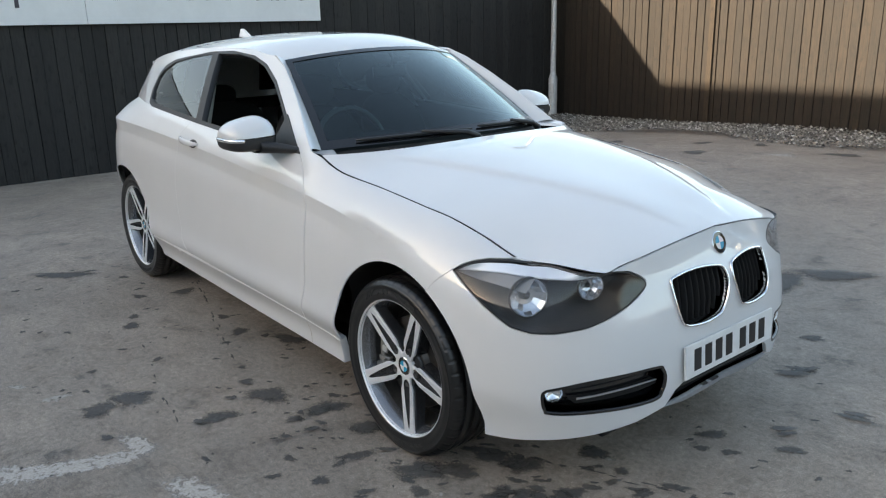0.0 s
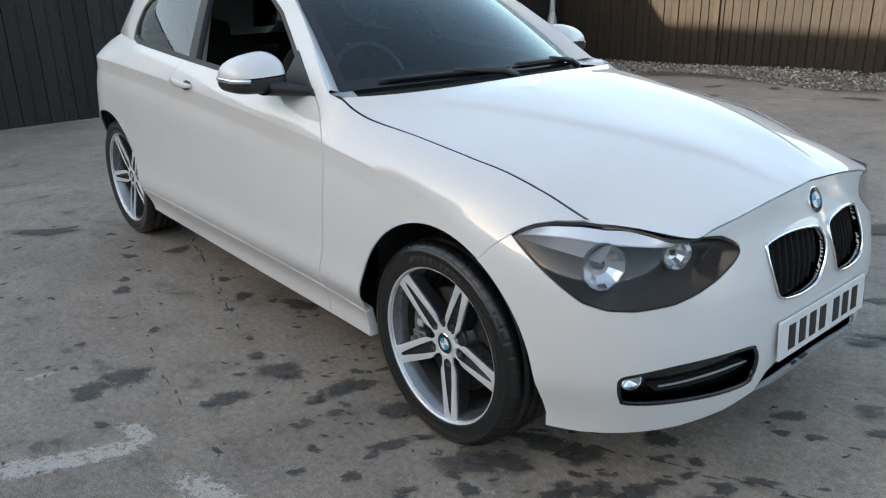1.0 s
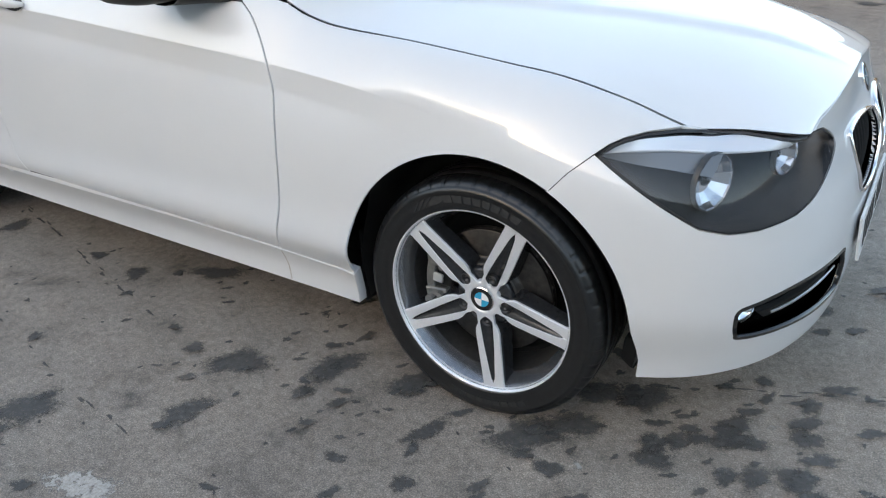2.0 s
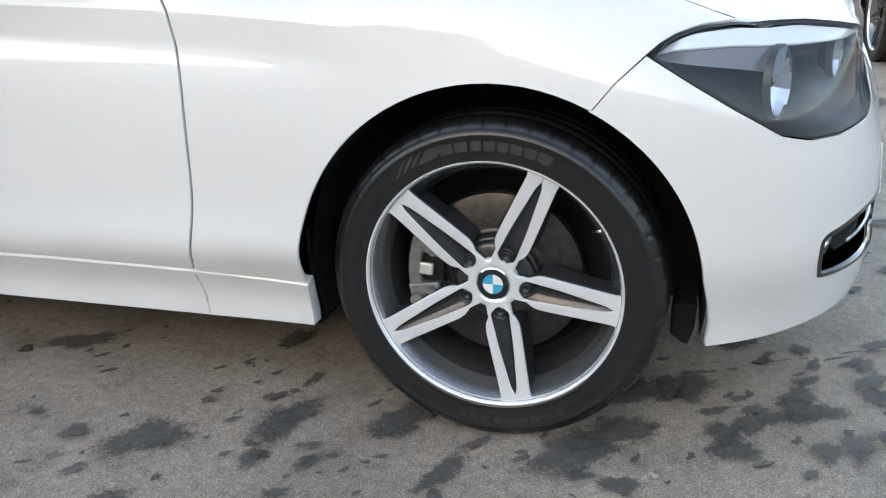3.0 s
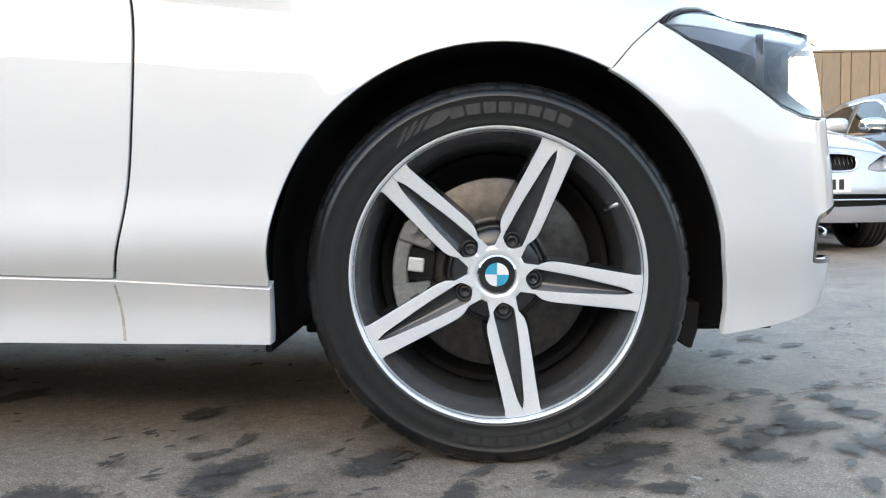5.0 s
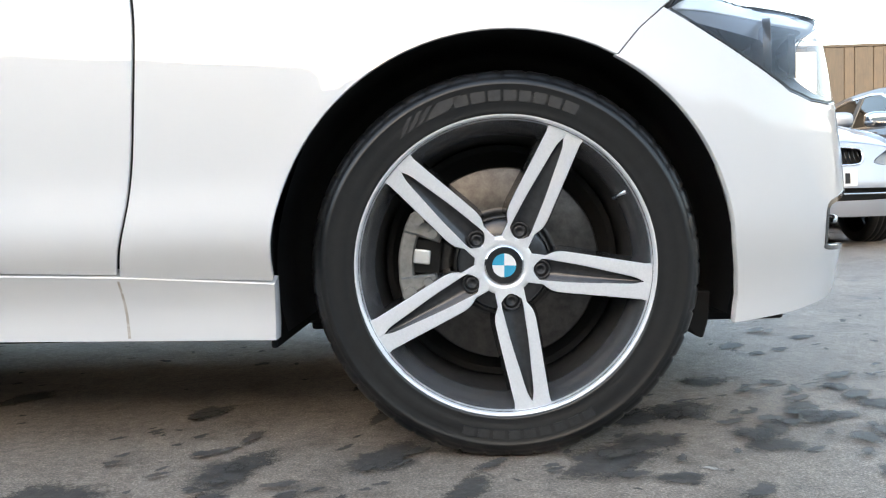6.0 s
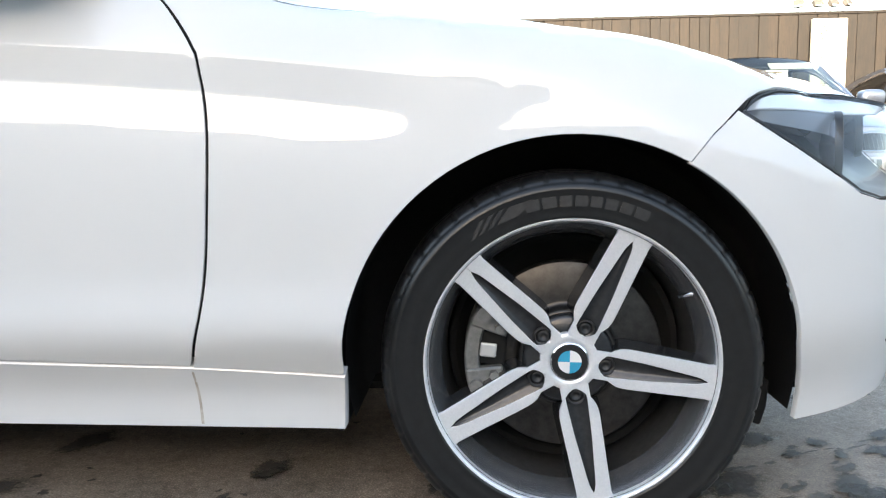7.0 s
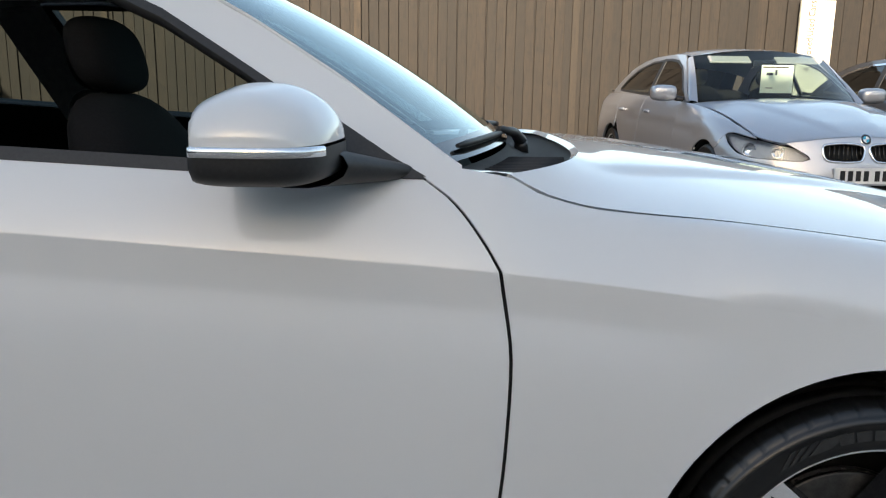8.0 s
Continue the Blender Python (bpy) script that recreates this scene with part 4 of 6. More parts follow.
# black border printed on the glass
bm = bmesh.new()
border = []
for k in range(160):
    t = k / 40
    if t < 1:
        o, i = (0.0, mix(-1, 1, t)), (0.075, mix(-0.955, 0.955, t))
    elif t < 2:
        o, i = (t - 1, 1), (mix(0.075, 0.955, t - 1), 0.955)
    elif t < 3:
        o, i = (1.0, mix(1, -1, t - 2)), (0.955, mix(0.955, -0.955, t - 2))
    else:
        o, i = (4 - t, -1), (mix(0.955, 0.075, t - 3), -0.955)
    up = Vector((0.005, 0, 0.008)) * 0.3
    border.append((bm.verts.new(screen(*o) + up), bm.verts.new(screen(*i) + up)))
for (a, b), (c, d) in zip(border, border[1:] + border[:1]):
    bm.faces.new((a, c, d, b)).smooth = True
part("screen_border", bm, gloss_black, car)
for side_sign in (-1, 1):
    rows = []
    for i in range(25):
        t = i / 24
        z = mix(PILLAR[0][1], PILLAR[-1][1], t)
        k = 0
        while k < len(PILLAR) - 2 and PILLAR[k + 1][1] < z:
            k += 1
        u = (z - PILLAR[k][1]) / (PILLAR[k + 1][1] - PILLAR[k][1])
        o = Vector(house(mix(PILLAR[k][0], PILLAR[k + 1][0], u), z))
        o.y *= -side_sign
        i_ = screen(t, side_sign)
        row = []
        for j in range(7):
            v = j / 6
            p = o.lerp(i_, v) + Vector((0.5, side_sign * 0.6, 0.4)).normalized() * (0.030 if side_sign < 0 else 0.006) * 4 * v * (1 - v) * (1 - 0.3 * v)
            row.append(tuple(p))
        rows.append(row)
    part("windscreen_pillar", grid_mesh("windscreen_pillar", rows, flip=side_sign > 0), white_paint, car)
rows = []
for i in range(13):
    t = i / 12
    x, w, z = mix(-3.03, -3.19, t ** 1.2), mix(0.52, 0.60, t), mix(1.26, 0.98, t)
    rows.append([(x - 0.05 * (1 - (j / 8 - 1) ** 2), w * (j / 8 - 1), z) for j in range(17)])
for z in (0.85, 0.6, 0.4, 0.24):
    x, w = TAIL_X(z), 0.66
    rows.append([(x + 0.12 - 0.10 * (1 - (j / 8 - 1) ** 4), w * (j / 8 - 1), z) for j in range(17)])
tailgate = part("tailgate", grid_mesh("tailgate", rows, flip=True), white_paint, car)
rows = [[(x - 0.005, y * 0.86, z) for x, y, z in r] for r in rows[1:11]]
part("rear_window", grid_mesh("rear_window", rows, flip=True), gloss_black, tailgate)
bm = bmesh.new()
ring = []
for v in (0.0, 0.35, 0.7, 0.92, 1.0):
    ring.append([bm.verts.new((-2.70 - 0.035 * v + (0.085 - 0.06 * v) * math.cos(2 * math.pi * k / 14), 0.024 * (1 - v) ** 0.6 * math.sin(2 * math.pi * k / 14), 1.392 + 0.048 * v)) for k in range(14)])
for a, b in zip(ring, ring[1:]):
    for k in range(14):
        bm.faces.new((a[k], a[(k + 1) % 14], b[(k + 1) % 14], b[k])).smooth = True
part("aerial_fin", bm, white_paint, roof_part)

# lamps in the front
lip_grey = grained("lip_grey", (0.20, 0.20, 0.21), (0.28, 0.28, 0.29), 60, 0.45, 0.05, 0.0005)
lamp_inside = grained("lamp_inside", (0.025, 0.026, 0.028), (0.05, 0.051, 0.054), 90, 0.4, 0.05, 0.0005)
brow_silver = shader("brow_silver", (0.80, 0.82, 0.85), 0.25, 0.35)
reflector = shader("reflector", (0.82, 0.84, 0.86), 0.10, 1.0)
bowl_silver = shader("bowl_silver", (0.62, 0.63, 0.66), 0.14, 0.9)
facet_silver = shader("facet_silver", (0.17, 0.175, 0.185), 0.3, 0.4)


def bowl(r, depth, n=24):
    return lathe("reflector", [(r, 0.0), (r * 0.98, 0.004), (r * 0.82, depth * 0.45), (r * 0.5, depth * 0.85), (r * 0.12, depth)], n)


def dome(r, n=20):
    return lathe("bulb_lens", [(r, 0.0), (r * 0.92, -r * 0.35), (r * 0.6, -r * 0.75), (r * 0.25, -r * 0.93), (0.0005, -r)], n)


for left in RIGHT_LEFT:
    sign = 1 if left else -1
    way = Vector((0.93, sign * 0.36, 0.02)).normalized()

    def at_lamp(q, z, deep, sign=sign, way=way):
        """A point of the front's surface, set back into the lamp."""
        p = Vector(side(q, z))
        p.y *= -sign
        return p - way * deep
    rim = [at_lamp(q, z, 0.003) for q, z in finer(LAMP, 0.02)]
    mid = sum(rim, Vector()) / len(rim)
    shell = [[tuple(mid.lerp(p, k) - way * d) for p in rim] for k, d in ((1.0, 0.0), (0.97, 0.022), (0.92, 0.045), (0.70, 0.062), (0.35, 0.068), (0.01, 0.070))]
    lamp = part("headlight", grid_mesh("headlight", shell, flip=left, close=True), lamp_inside, car, "dark headlight with two round reflectors")
    part("lens", region("lens", side, shrunk(LAMP, 0.001), step=0.02, left=left, lift=-0.001, skirt=0), lamp_glass, lamp)
    ring_loop = region("lamp_seal", side, LAMP, [shrunk(LAMP, 0.0035)], step=0.03, left=left, lift=0.0004, skirt=0)
    part("lamp_seal", ring_loop, black_trim, lamp)
    top = curve((0.258, 0.722), (0.285, 0.740), (0.318, 0.748), (0.36, 0.749), *[(q, z - 0.007) for q, z in LAMP_EDGE], (0.69, 0.7245))
    low = curve((0.258, 0.719), (0.30, 0.7230), (0.36, 0.7225), (0.43, 0.7180), (0.48, 0.7160), (0.55, 0.7165), (0.62, 0.7180), (0.66, 0.7200), (0.69, 0.7230))
    foot_z = curve((0.27, 0.7140), (0.33, 0.7000), (0.40, 0.6870), (0.46, 0.6740))
    rows = []
    for q in np.linspace(0.258, 0.69, 28):
        hi, lo = at_lamp(q, top(q), 0.007), at_lamp(q, low(q), 0.020)
        rows.append([tuple(hi.lerp(lo, k / 5)) for k in range(6)] + [tuple(lo - way * 0.012)])
    part("brow", grid_mesh("brow", rows, flip=left), brow_silver, lamp, "bright silver brow over the lamps")
    rows = []
    for q in np.linspace(0.27, 0.46, 14):
        hi, lo = at_lamp(q, low(q) - 0.001, 0.022), at_lamp(q, foot_z(q), 0.034)
        rows.append([tuple(hi.lerp(lo, k / 3)) for k in range(4)])
    part("brow_facet", grid_mesh("brow_facet", rows, flip=left), facet_silver, lamp)
    for s, z, r in ((0.468, 0.660, 0.060), (0.64, 0.683, 0.040)):
        p = Vector(side(s, z))
        p.y *= -1 if left else 1
        p -= way * 0.040 + Vector((0, sign * 0.012, 0))
        m = Matrix.Translation(p) @ (-way).to_track_quat("Y", "Z").to_matrix().to_4x4()
        o = part("reflector", bowl(r, 0.034, 13), bowl_silver, lamp)
        o.data.polygons.foreach_set("use_smooth", [False] * len(o.data.polygons))
        o.matrix_local = m
        o = part("bulb_lens", dome(r * 0.22), gloss_black, lamp)
        o.matrix_local = m @ Matrix.Translation((0, 0.024, 0))
        o = part("lamp_ring", lathe("lamp_ring", [(r * 0.985, 0.003), (r * 1.02, -0.001), (r * 1.04, 0.0), (r * 1.04, 0.012)], 28), lamp_inside, lamp)
        o.matrix_local = m
    # lower opening with its fog lamp and blade
    duct = FOG
    nook = part("bumper_duct", region("bumper_duct", side, duct, step=0.02, left=left, lift=-0.045, skirt=-0.043), gloss_black, bumper, "gloss black opening low in the bumper")
    part("duct_rim", region("duct_rim", side, shrunk(duct, -0.002), [shrunk(duct, 0.006)], step=0.03, left=left, lift=0.0008, skirt=0.01), gloss_black, bumper)
    blade = [(0.60, 0.365), (0.70, 0.372), (0.80, 0.374), (0.85, 0.372), (0.85, 0.369), (0.80, 0.370), (0.70, 0.367), (0.60, 0.360)]
    part("duct_blade", region("duct_blade", side, blade, step=0.02, left=left, lift=-0.012, skirt=0.004), satin_silver, bumper, "thin silver blade")
    shelf = [(0.58, 0.356), (0.70, 0.361), (0.86, 0.364), (0.868, 0.345), (0.80, 0.338), (0.60, 0.335)]
    part("duct_shelf", region("duct_shelf", side, shelf, step=0.03, left=left, lift=-0.03, skirt=0.015), void_black, bumper)
    p = Vector(side(0.545, 0.378))
    p.y *= -1 if left else 1
    way = Vector((0.85, sign * 0.5, 0)).normalized()
    m = Matrix.Translation(p - way * 0.022) @ (-way).to_track_quat("Y", "Z").to_matrix().to_4x4()
    o = part("fog_lamp", bowl(0.027, 0.018, 20), reflector, bumper, "small round fog lamp")
    o.matrix_local = m
    o = part("fog_lens", lathe("fog_lens", [(0.028, 0.0), (0.02, -0.006), (0.0005, -0.009)], 20), lamp_glass, bumper)
    o.matrix_local = m
    # kidney grille
    loop = other(KIDNEY) if left else KIDNEY
    back = part("grille", region("grille", side, loop, step=0.03, lift=-0.06, skirt=-0.058), void_black, bumper, "black kidney grille with upright slats")
    pts = [Vector(side(s, z)) for s, z in loop]
    pts = [p + Vector((0.003, 0, 0)) for p in pts]
    bm = bmesh.new()
    rings = []
    for k, p in enumerate(pts):
        way = (pts[(k + 1) % len(pts)] - pts[k - 1]).normalized()
        out = Vector((1, 0, 0))
        b = way.cross(out).normalized()
        rings.append([bm.verts.new(p + b * 0.0046 * math.cos(a) + out * 0.007 * math.sin(a)) for a in [2 * math.pi * q / 8 for q in range(8)]])
    for k in range(len(rings)):
        a, b = rings[k], rings[(k + 1) % len(rings)]
        for q in range(8):
            bm.faces.new((a[q], a[(q + 1) % 8], b[(q + 1) % 8], b[q])).smooth = True
    bmesh.ops.recalc_face_normals(bm, faces=bm.faces)
    part("grille_surround", bm, chrome, bumper, "chrome grille surround")
    lo, hi = min(s for s, _ in loop), max(s for s, _ in loop)
    for k in range(9):
        s = mix(lo, hi, (k + 0.7) / 9.4)
        zs = [z for z in np.arange(0.49, 0.70, 0.002) if inside((s, z), loop)]
        if not zs:
            continue
        z0, z1 = zs[0], zs[-1]
        rows = []
        for i in range(9):
            z = mix(z0, z1, i / 8)
            x, y, _ = side(s, z)
            x -= 0.012 + 0.01 * (1 - i / 8)
            rows.append([(x - 0.03, y - 0.003, z), (x - 0.004, y - 0.003, z), (x, y, z), (x - 0.004, y + 0.003, z), (x - 0.03, y + 0.003, z)])
        part("slat", grid_mesh("slat", rows), void_black, back)
# lower intake and its lip
intake = [(0.90, 0.272), (0.935, 0.315), (0.97, 0.330), (1.065, 0.338), (1.25, 0.342), (1.435, 0.338), (1.53, 0.330), (1.565, 0.315), (1.60, 0.272), (1.42, 0.285), (1.25, 0.29), (1.08, 0.285)]
part("lower_intake", region("lower_intake", side, intake, step=0.03, lift=-0.04, skirt=-0.03), void_black, bumper)
lip = [(0.886, 0.262), (0.98, 0.266), (1.08, 0.273), (1.25, 0.277), (1.42, 0.273), (1.52, 0.266), (1.614, 0.262), (1.52, 0.252), (1.25, 0.262), (0.98, 0.252)]
part("bumper_lip", region("bumper_lip", side, lip, step=0.02, lift=-0.004, skirt=0.02), lip_grey, bumper, "matt grey lip under the bumper")
for z in (0.305, 0.322):
    rows = [[tuple(Vector(side(s, zz)) - Vector((dx, 0, 0))) for zz, dx in ((z - 0.003, 0.03), (z - 0.003, 0.02), (z + 0.003, 0.02), (z + 0.003, 0.03))] for s in np.linspace(0.95, 1.55, 25)]
    part("intake_bar", grid_mesh("intake_bar", rows), black_trim, bumper)
# number plate: the characters stand as plain bars
plate_white = grained("plate_white", (0.70, 0.70, 0.69), (0.78, 0.78, 0.77), 30, 0.35, 0.0)
plate_black = shader("plate_black", (0.012, 0.012, 0.012), 0.4)


def number_plate(parent, m, groups, width=0.52, height=0.111):
    rows = []
    base = part("number_plate", box_bm((0.008, width, height), (0, 0, 0), 0.002), plate_white, parent, "white number plate with black bars")
    base.matrix_local = m
    y = -width / 2 + 0.045
    for k, wide in enumerate(groups):
        if wide:
            o = part("plate_bar", box_bm((0.002, wide, 0.072), (0.0045, y + wide / 2, 0), 0.0005, segments=1), plate_black, base)
        y += wide + 0.022 if wide else 0.024
    return base


number_plate(bumper, pose(0.737, -0.012, 0.402, 0, -4, 0), (0.038, 0.038, 0.038, 0.038, 0, 0.038, 0.038, 0.038))
# badge: a round shield in quarters of blue and white
badge_blue = shader("badge_blue", (0.005, 0.33, 0.52), 0.2, 0.0, Coat_Weight=1.0)
badge_white = shader("badge_white", (0.80, 0.80, 0.80), 0.2, 0.0, Coat_Weight=1.0)


def roundel(name, r, turn=0.0):
    """A disc facing -y: dark ring, four quarters, bright edge."""
    verts, faces, mats = [], [], []

    def ring(r0, r1, y0, y1, mat, a0=0.0, a1=360.0, n=40):
        k = len(verts)
        for i in range(n + 1):
            a = radians(mix(a0, a1, i / n) + turn)
            verts.append((r0 * math.sin(a), y0, r0 * math.cos(a)))
            verts.append((r1 * math.sin(a), y1, r1 * math.cos(a)))
        for i in range(n):
            faces.append((k + 2 * i, k + 2 * i + 1, k + 2 * i + 3, k + 2 * i + 2))
            mats.append(mat)
    ring(0.0001, r * 0.60, -0.0042, -0.004, 1, 0, 90, 12)
    ring(0.0001, r * 0.60, -0.0042, -0.004, 2, 90, 180, 12)
    ring(0.0001, r * 0.60, -0.0042, -0.004, 1, 180, 270, 12)
    ring(0.0001, r * 0.60, -0.0042, -0.004, 2, 270, 360, 12)
    ring(r * 0.60, r * 0.93, -0.004, -0.0034, 0)
    ring(r * 0.93, r, -0.0034, -0.002, 3)
    ring(r, r, -0.002, 0.006, 3)
    me = mesh_of(name, verts, faces)
    for mat in (gloss_black, badge_white, badge_blue, chrome):
        me.materials.append(mat)
    me.polygons.foreach_set("material_index", mats)
    return me


bx, by, bz = side(1.25, 0.728)
o = part("badge", roundel("badge", 0.038), None, bumper, "round badge in blue and white quarters")
o.matrix_local = Matrix.Translation((bx + 0.003, 0, bz)) @ Vector((-0.94, 0, -0.35)).to_track_quat("Y", "Z").to_matrix().to_4x4()


# ---- wheels ----
rim_grey = grained("rim_grey", (0.040, 0.041, 0.045), (0.065, 0.067, 0.071), 120, 0.24, 0.05, 0.0004, metal=0.6)
rim_bright = grained("machined_alloy", (0.80, 0.81, 0.83), (0.90, 0.91, 0.93), 300, 0.32, 0.02, 0.0003, metal=0.5)
disc_iron = grained("brake_iron", (0.042, 0.039, 0.037), (0.085, 0.080, 0.076), 60, 0.36, 0.05, 0.0004, (1, 30, 1), 0.85)
cast_iron = grained("caliper_iron", (0.17, 0.17, 0.165), (0.32, 0.32, 0.31), 50, 0.5, 0.3, 0.001, metal=0.7)
pad_steel = shader("pad_steel", (0.62, 0.62, 0.60), 0.4, 0.5)
bolt_steel = shader("bolt_steel", (0.05, 0.05, 0.052), 0.35, 0.7)


def face_y(r):
    """Depth of the spokes' face: dished towards the hub."""
    return -0.074 - 0.020 * min(1.1, max(0.0, (r - 0.045) / 0.19))


def dished(bm):
    for v in bm.verts:
        v.co.y += face_y(math.hypot(v.co.x, v.co.z))
    return bm


def turned(points, a):
    c, s = math.cos(a), math.sin(a)
    return [(x * c + z * s, -x * s + z * c) for x, z in points]


OUTER = curve((0.050, 0.024), (0.066, 0.024), (0.078, 0.031), (0.095, 0.0335), (0.13, 0.0325), (0.18, 0.0305), (0.237, 0.0285))
GROOVE = curve((0.050, 0.0), (0.056, 0.0165), (0.066, 0.0175), (0.085, 0.0165), (0.12, 0.0145), (0.17, 0.0095), (0.213, 0.0045), (0.2235, 0.0))


def spoke_bar(sign):
    """One bright bar of a spoke, from the hub to the rim."""
    bm = bmesh.new()
    prev = None
    for i in range(31):
        r = mix(0.040, 0.2385, i / 30)
        o = OUTER(max(r, 0.05)) + 0.003 * ss(0.225, 0.2385, r)
        g = max(0.0, GROOVE(r)) if 0.050 < r < 0.2235 else 0.0
        yo = face_y(r)
        top = [bm.verts.new((sign * g, yo, r)), bm.verts.new((sign * (g + 0.0008), yo - 0.0012, r)), bm.verts.new((sign * (o - 0.0012), yo - 0.0012, r)), bm.verts.new((sign * o, yo, r)), bm.verts.new((sign * o, yo + 0.006, r)), bm.verts.new((sign * g, yo + 0.008, r))]
        if prev:
            for k in range(5):
                q = (prev[k], prev[k + 1], top[k + 1], top[k])
                bm.faces.new(q if sign < 0 else q[::-1])
        prev = top
    return bm


def spoke_body():
    """The painted spoke behind the bright face, with a hollow along its middle."""
    bm = bmesh.new()
    prev = None
    for i in range(25):
        r = mix(0.035, 0.238, i / 24)
        o = OUTER(max(r, 0.05))
        g = max(0.0, GROOVE(r)) if 0.050 < r < 0.2235 else 0.0
        y = face_y(r)
        dip = 0.004 + 0.008 * (g / 0.0175) ** 0.7
        deep = mix(0.055, 0.04, i / 24)
        prof = [(-o * 1.22, y + deep), (-o * 1.02, y + 0.014), (-o, y + 0.005), (-g, y + 0.004), (-g * 0.6, y + dip), (0, y + dip + 0.001), (g * 0.6, y + dip), (g, y + 0.004), (o, y + 0.005), (o * 1.02, y + 0.014), (o * 1.22, y + deep)]
        top = [bm.verts.new((x, yy, r)) for x, yy in prof]
        if prev:
            for k in range(len(prof) - 1):
                bm.faces.new((prev[k], top[k], top[k + 1], prev[k + 1])).smooth = True
        prev = top
    return bm


def tyre_mesh():
    prof = [(r if r < 0.25 else 0.2465 + (r - 0.2465) * 1.075, y) for r, y in ((0.236, -0.098), (0.244, -0.107), (0.2465, -0.1085), (0.249, -0.1075), (0.256, -0.1105), (0.270, -0.1125), (0.2835, -0.1115), (0.2845, -0.1125), (0.287, -0.1120), (0.294, -0.1085), (0.2945, -0.1070), (0.2985, -0.1050), (0.3045, -0.098), (0.3085, -0.090), (0.3105, -0.080), (0.3115, -0.066), (0.304, -0.064), (0.304, -0.056), (0.3122, -0.054), (0.3128, -0.026), (0.305, -0.024), (0.305, -0.015), (0.313, -0.013), (0.313, 0.013), (0.305, 0.015), (0.305, 0.024), (0.3128, 0.026), (0.3122, 0.054), (0.304, 0.056), (0.304, 0.064), (0.3115, 0.066), (0.3105, 0.080), (0.3085, 0.090), (0.3045, 0.098), (0.294, 0.1085), (0.27, 0.1125), (0.25, 0.109), (0.236, 0.098))]
    n = 432
    verts, faces = [], []
    k = len(prof)
    for i in range(n):
        a = 2 * math.pi * i / n
        cut = i % 9 == 0
        fine = i % 9 == 5
        for r, y in prof:
            rr = r
            if r > 0.301 and abs(y) > 0.066:
                rr -= 0.0034 if cut else (0.0018 if fine and abs(y) < 0.09 else 0.0)
            # flattened a little where it stands
            x, z = rr * math.sin(a), rr * math.cos(a)
            verts.append((x, y, max(z, -0.3118)))
    for i in range(n):
        for j in range(k - 1):
            faces.append((i * k + j, ((i + 1) % n) * k + j, ((i + 1) % n) * k + j + 1, i * k + j + 1))
    return mesh_of("tyre", verts, faces)


def raised_bars(a0, a1, r0, r1, widths, lean=0.0):
    """Moulded bars on the tyre's wall in place of its writing."""
    bm = bmesh.new()
    total = sum(widths)
    at_ = 0.0
    for k, w in enumerate(widths):
        if k % 2 == 0:
            quad = []
            for rr, q in ((r0, 0), (r0, 1), (r1, 1), (r1, 0)):
                a = radians(mix(a0, a1, (at_ + q * w) / total) + lean * (rr - r0) / (r1 - r0))
                y = -0.1122 - 0.0013 + 0.004 * max(0.0, (rr - 0.283) / 0.01)
                quad.append((rr * math.sin(a), y, rr * math.cos(a)))
            f = [bm.verts.new(p) for p in quad] + [bm.verts.new((x, y + 0.003, z)) for x, y, z in quad]
            bm.faces.new(f[:4])
            for i in range(4):
                bm.faces.new((f[i], f[4 + i], f[4 + (i + 1) % 4], f[(i + 1) % 4]))
        at_ += w
    bmesh.ops.recalc_face_normals(bm, faces=bm.faces)
    return bm


tyre_print = grained("tyre_moulding", (0.016, 0.016, 0.016), (0.034, 0.034, 0.034), 80, 0.6, 0.1, 0.0005)
made_once = {}


def shared(name, build):
    """One mesh for all parts of a name."""
    if name not in made_once:
        shape = build()
        if isinstance(shape, bmesh.types.BMesh):
            me = bpy.data.meshes.new(name)
            shape.normal_update()
            shape.to_mesh(me)
            shape.free()
            shape = me
        made_once[name] = shape
    return made_once[name]


def share_part(name, key, build, material, parent, m=None, label=""):
    me = shared(key, build)
    if material is not None and not me.materials:
        me.materials.append(material)
    ob = new(name, me)
    ob.parent = parent
    if m is not None:
        ob.matrix_local = m
    return tagged(ob, label)


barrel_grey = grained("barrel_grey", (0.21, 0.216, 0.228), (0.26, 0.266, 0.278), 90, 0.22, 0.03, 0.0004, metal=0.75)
RIM_PROFILE = [(0.2465, -0.100), (0.2455, -0.1045), (0.2415, -0.1055), (0.2385, -0.1035), (0.2365, -0.098), (0.2345, -0.092)]
BARREL_PROFILE = [(0.2385, -0.098), (0.2345, -0.092), (0.229, -0.083), (0.221, -0.066), (0.215, -0.046)]
INNER_PROFILE = [(0.215, -0.046), (0.211, -0.02), (0.209, 0.02), (0.209, 0.08), (0.225, 0.098)]
# inner barrel's dark colour holds brake dust and the shade of its depth
barrel_dust_shade = grained("barrel_dust_shade", (0.020, 0.019, 0.018), (0.045, 0.043, 0.041), 70, 0.6, 0.05, 0.0004)


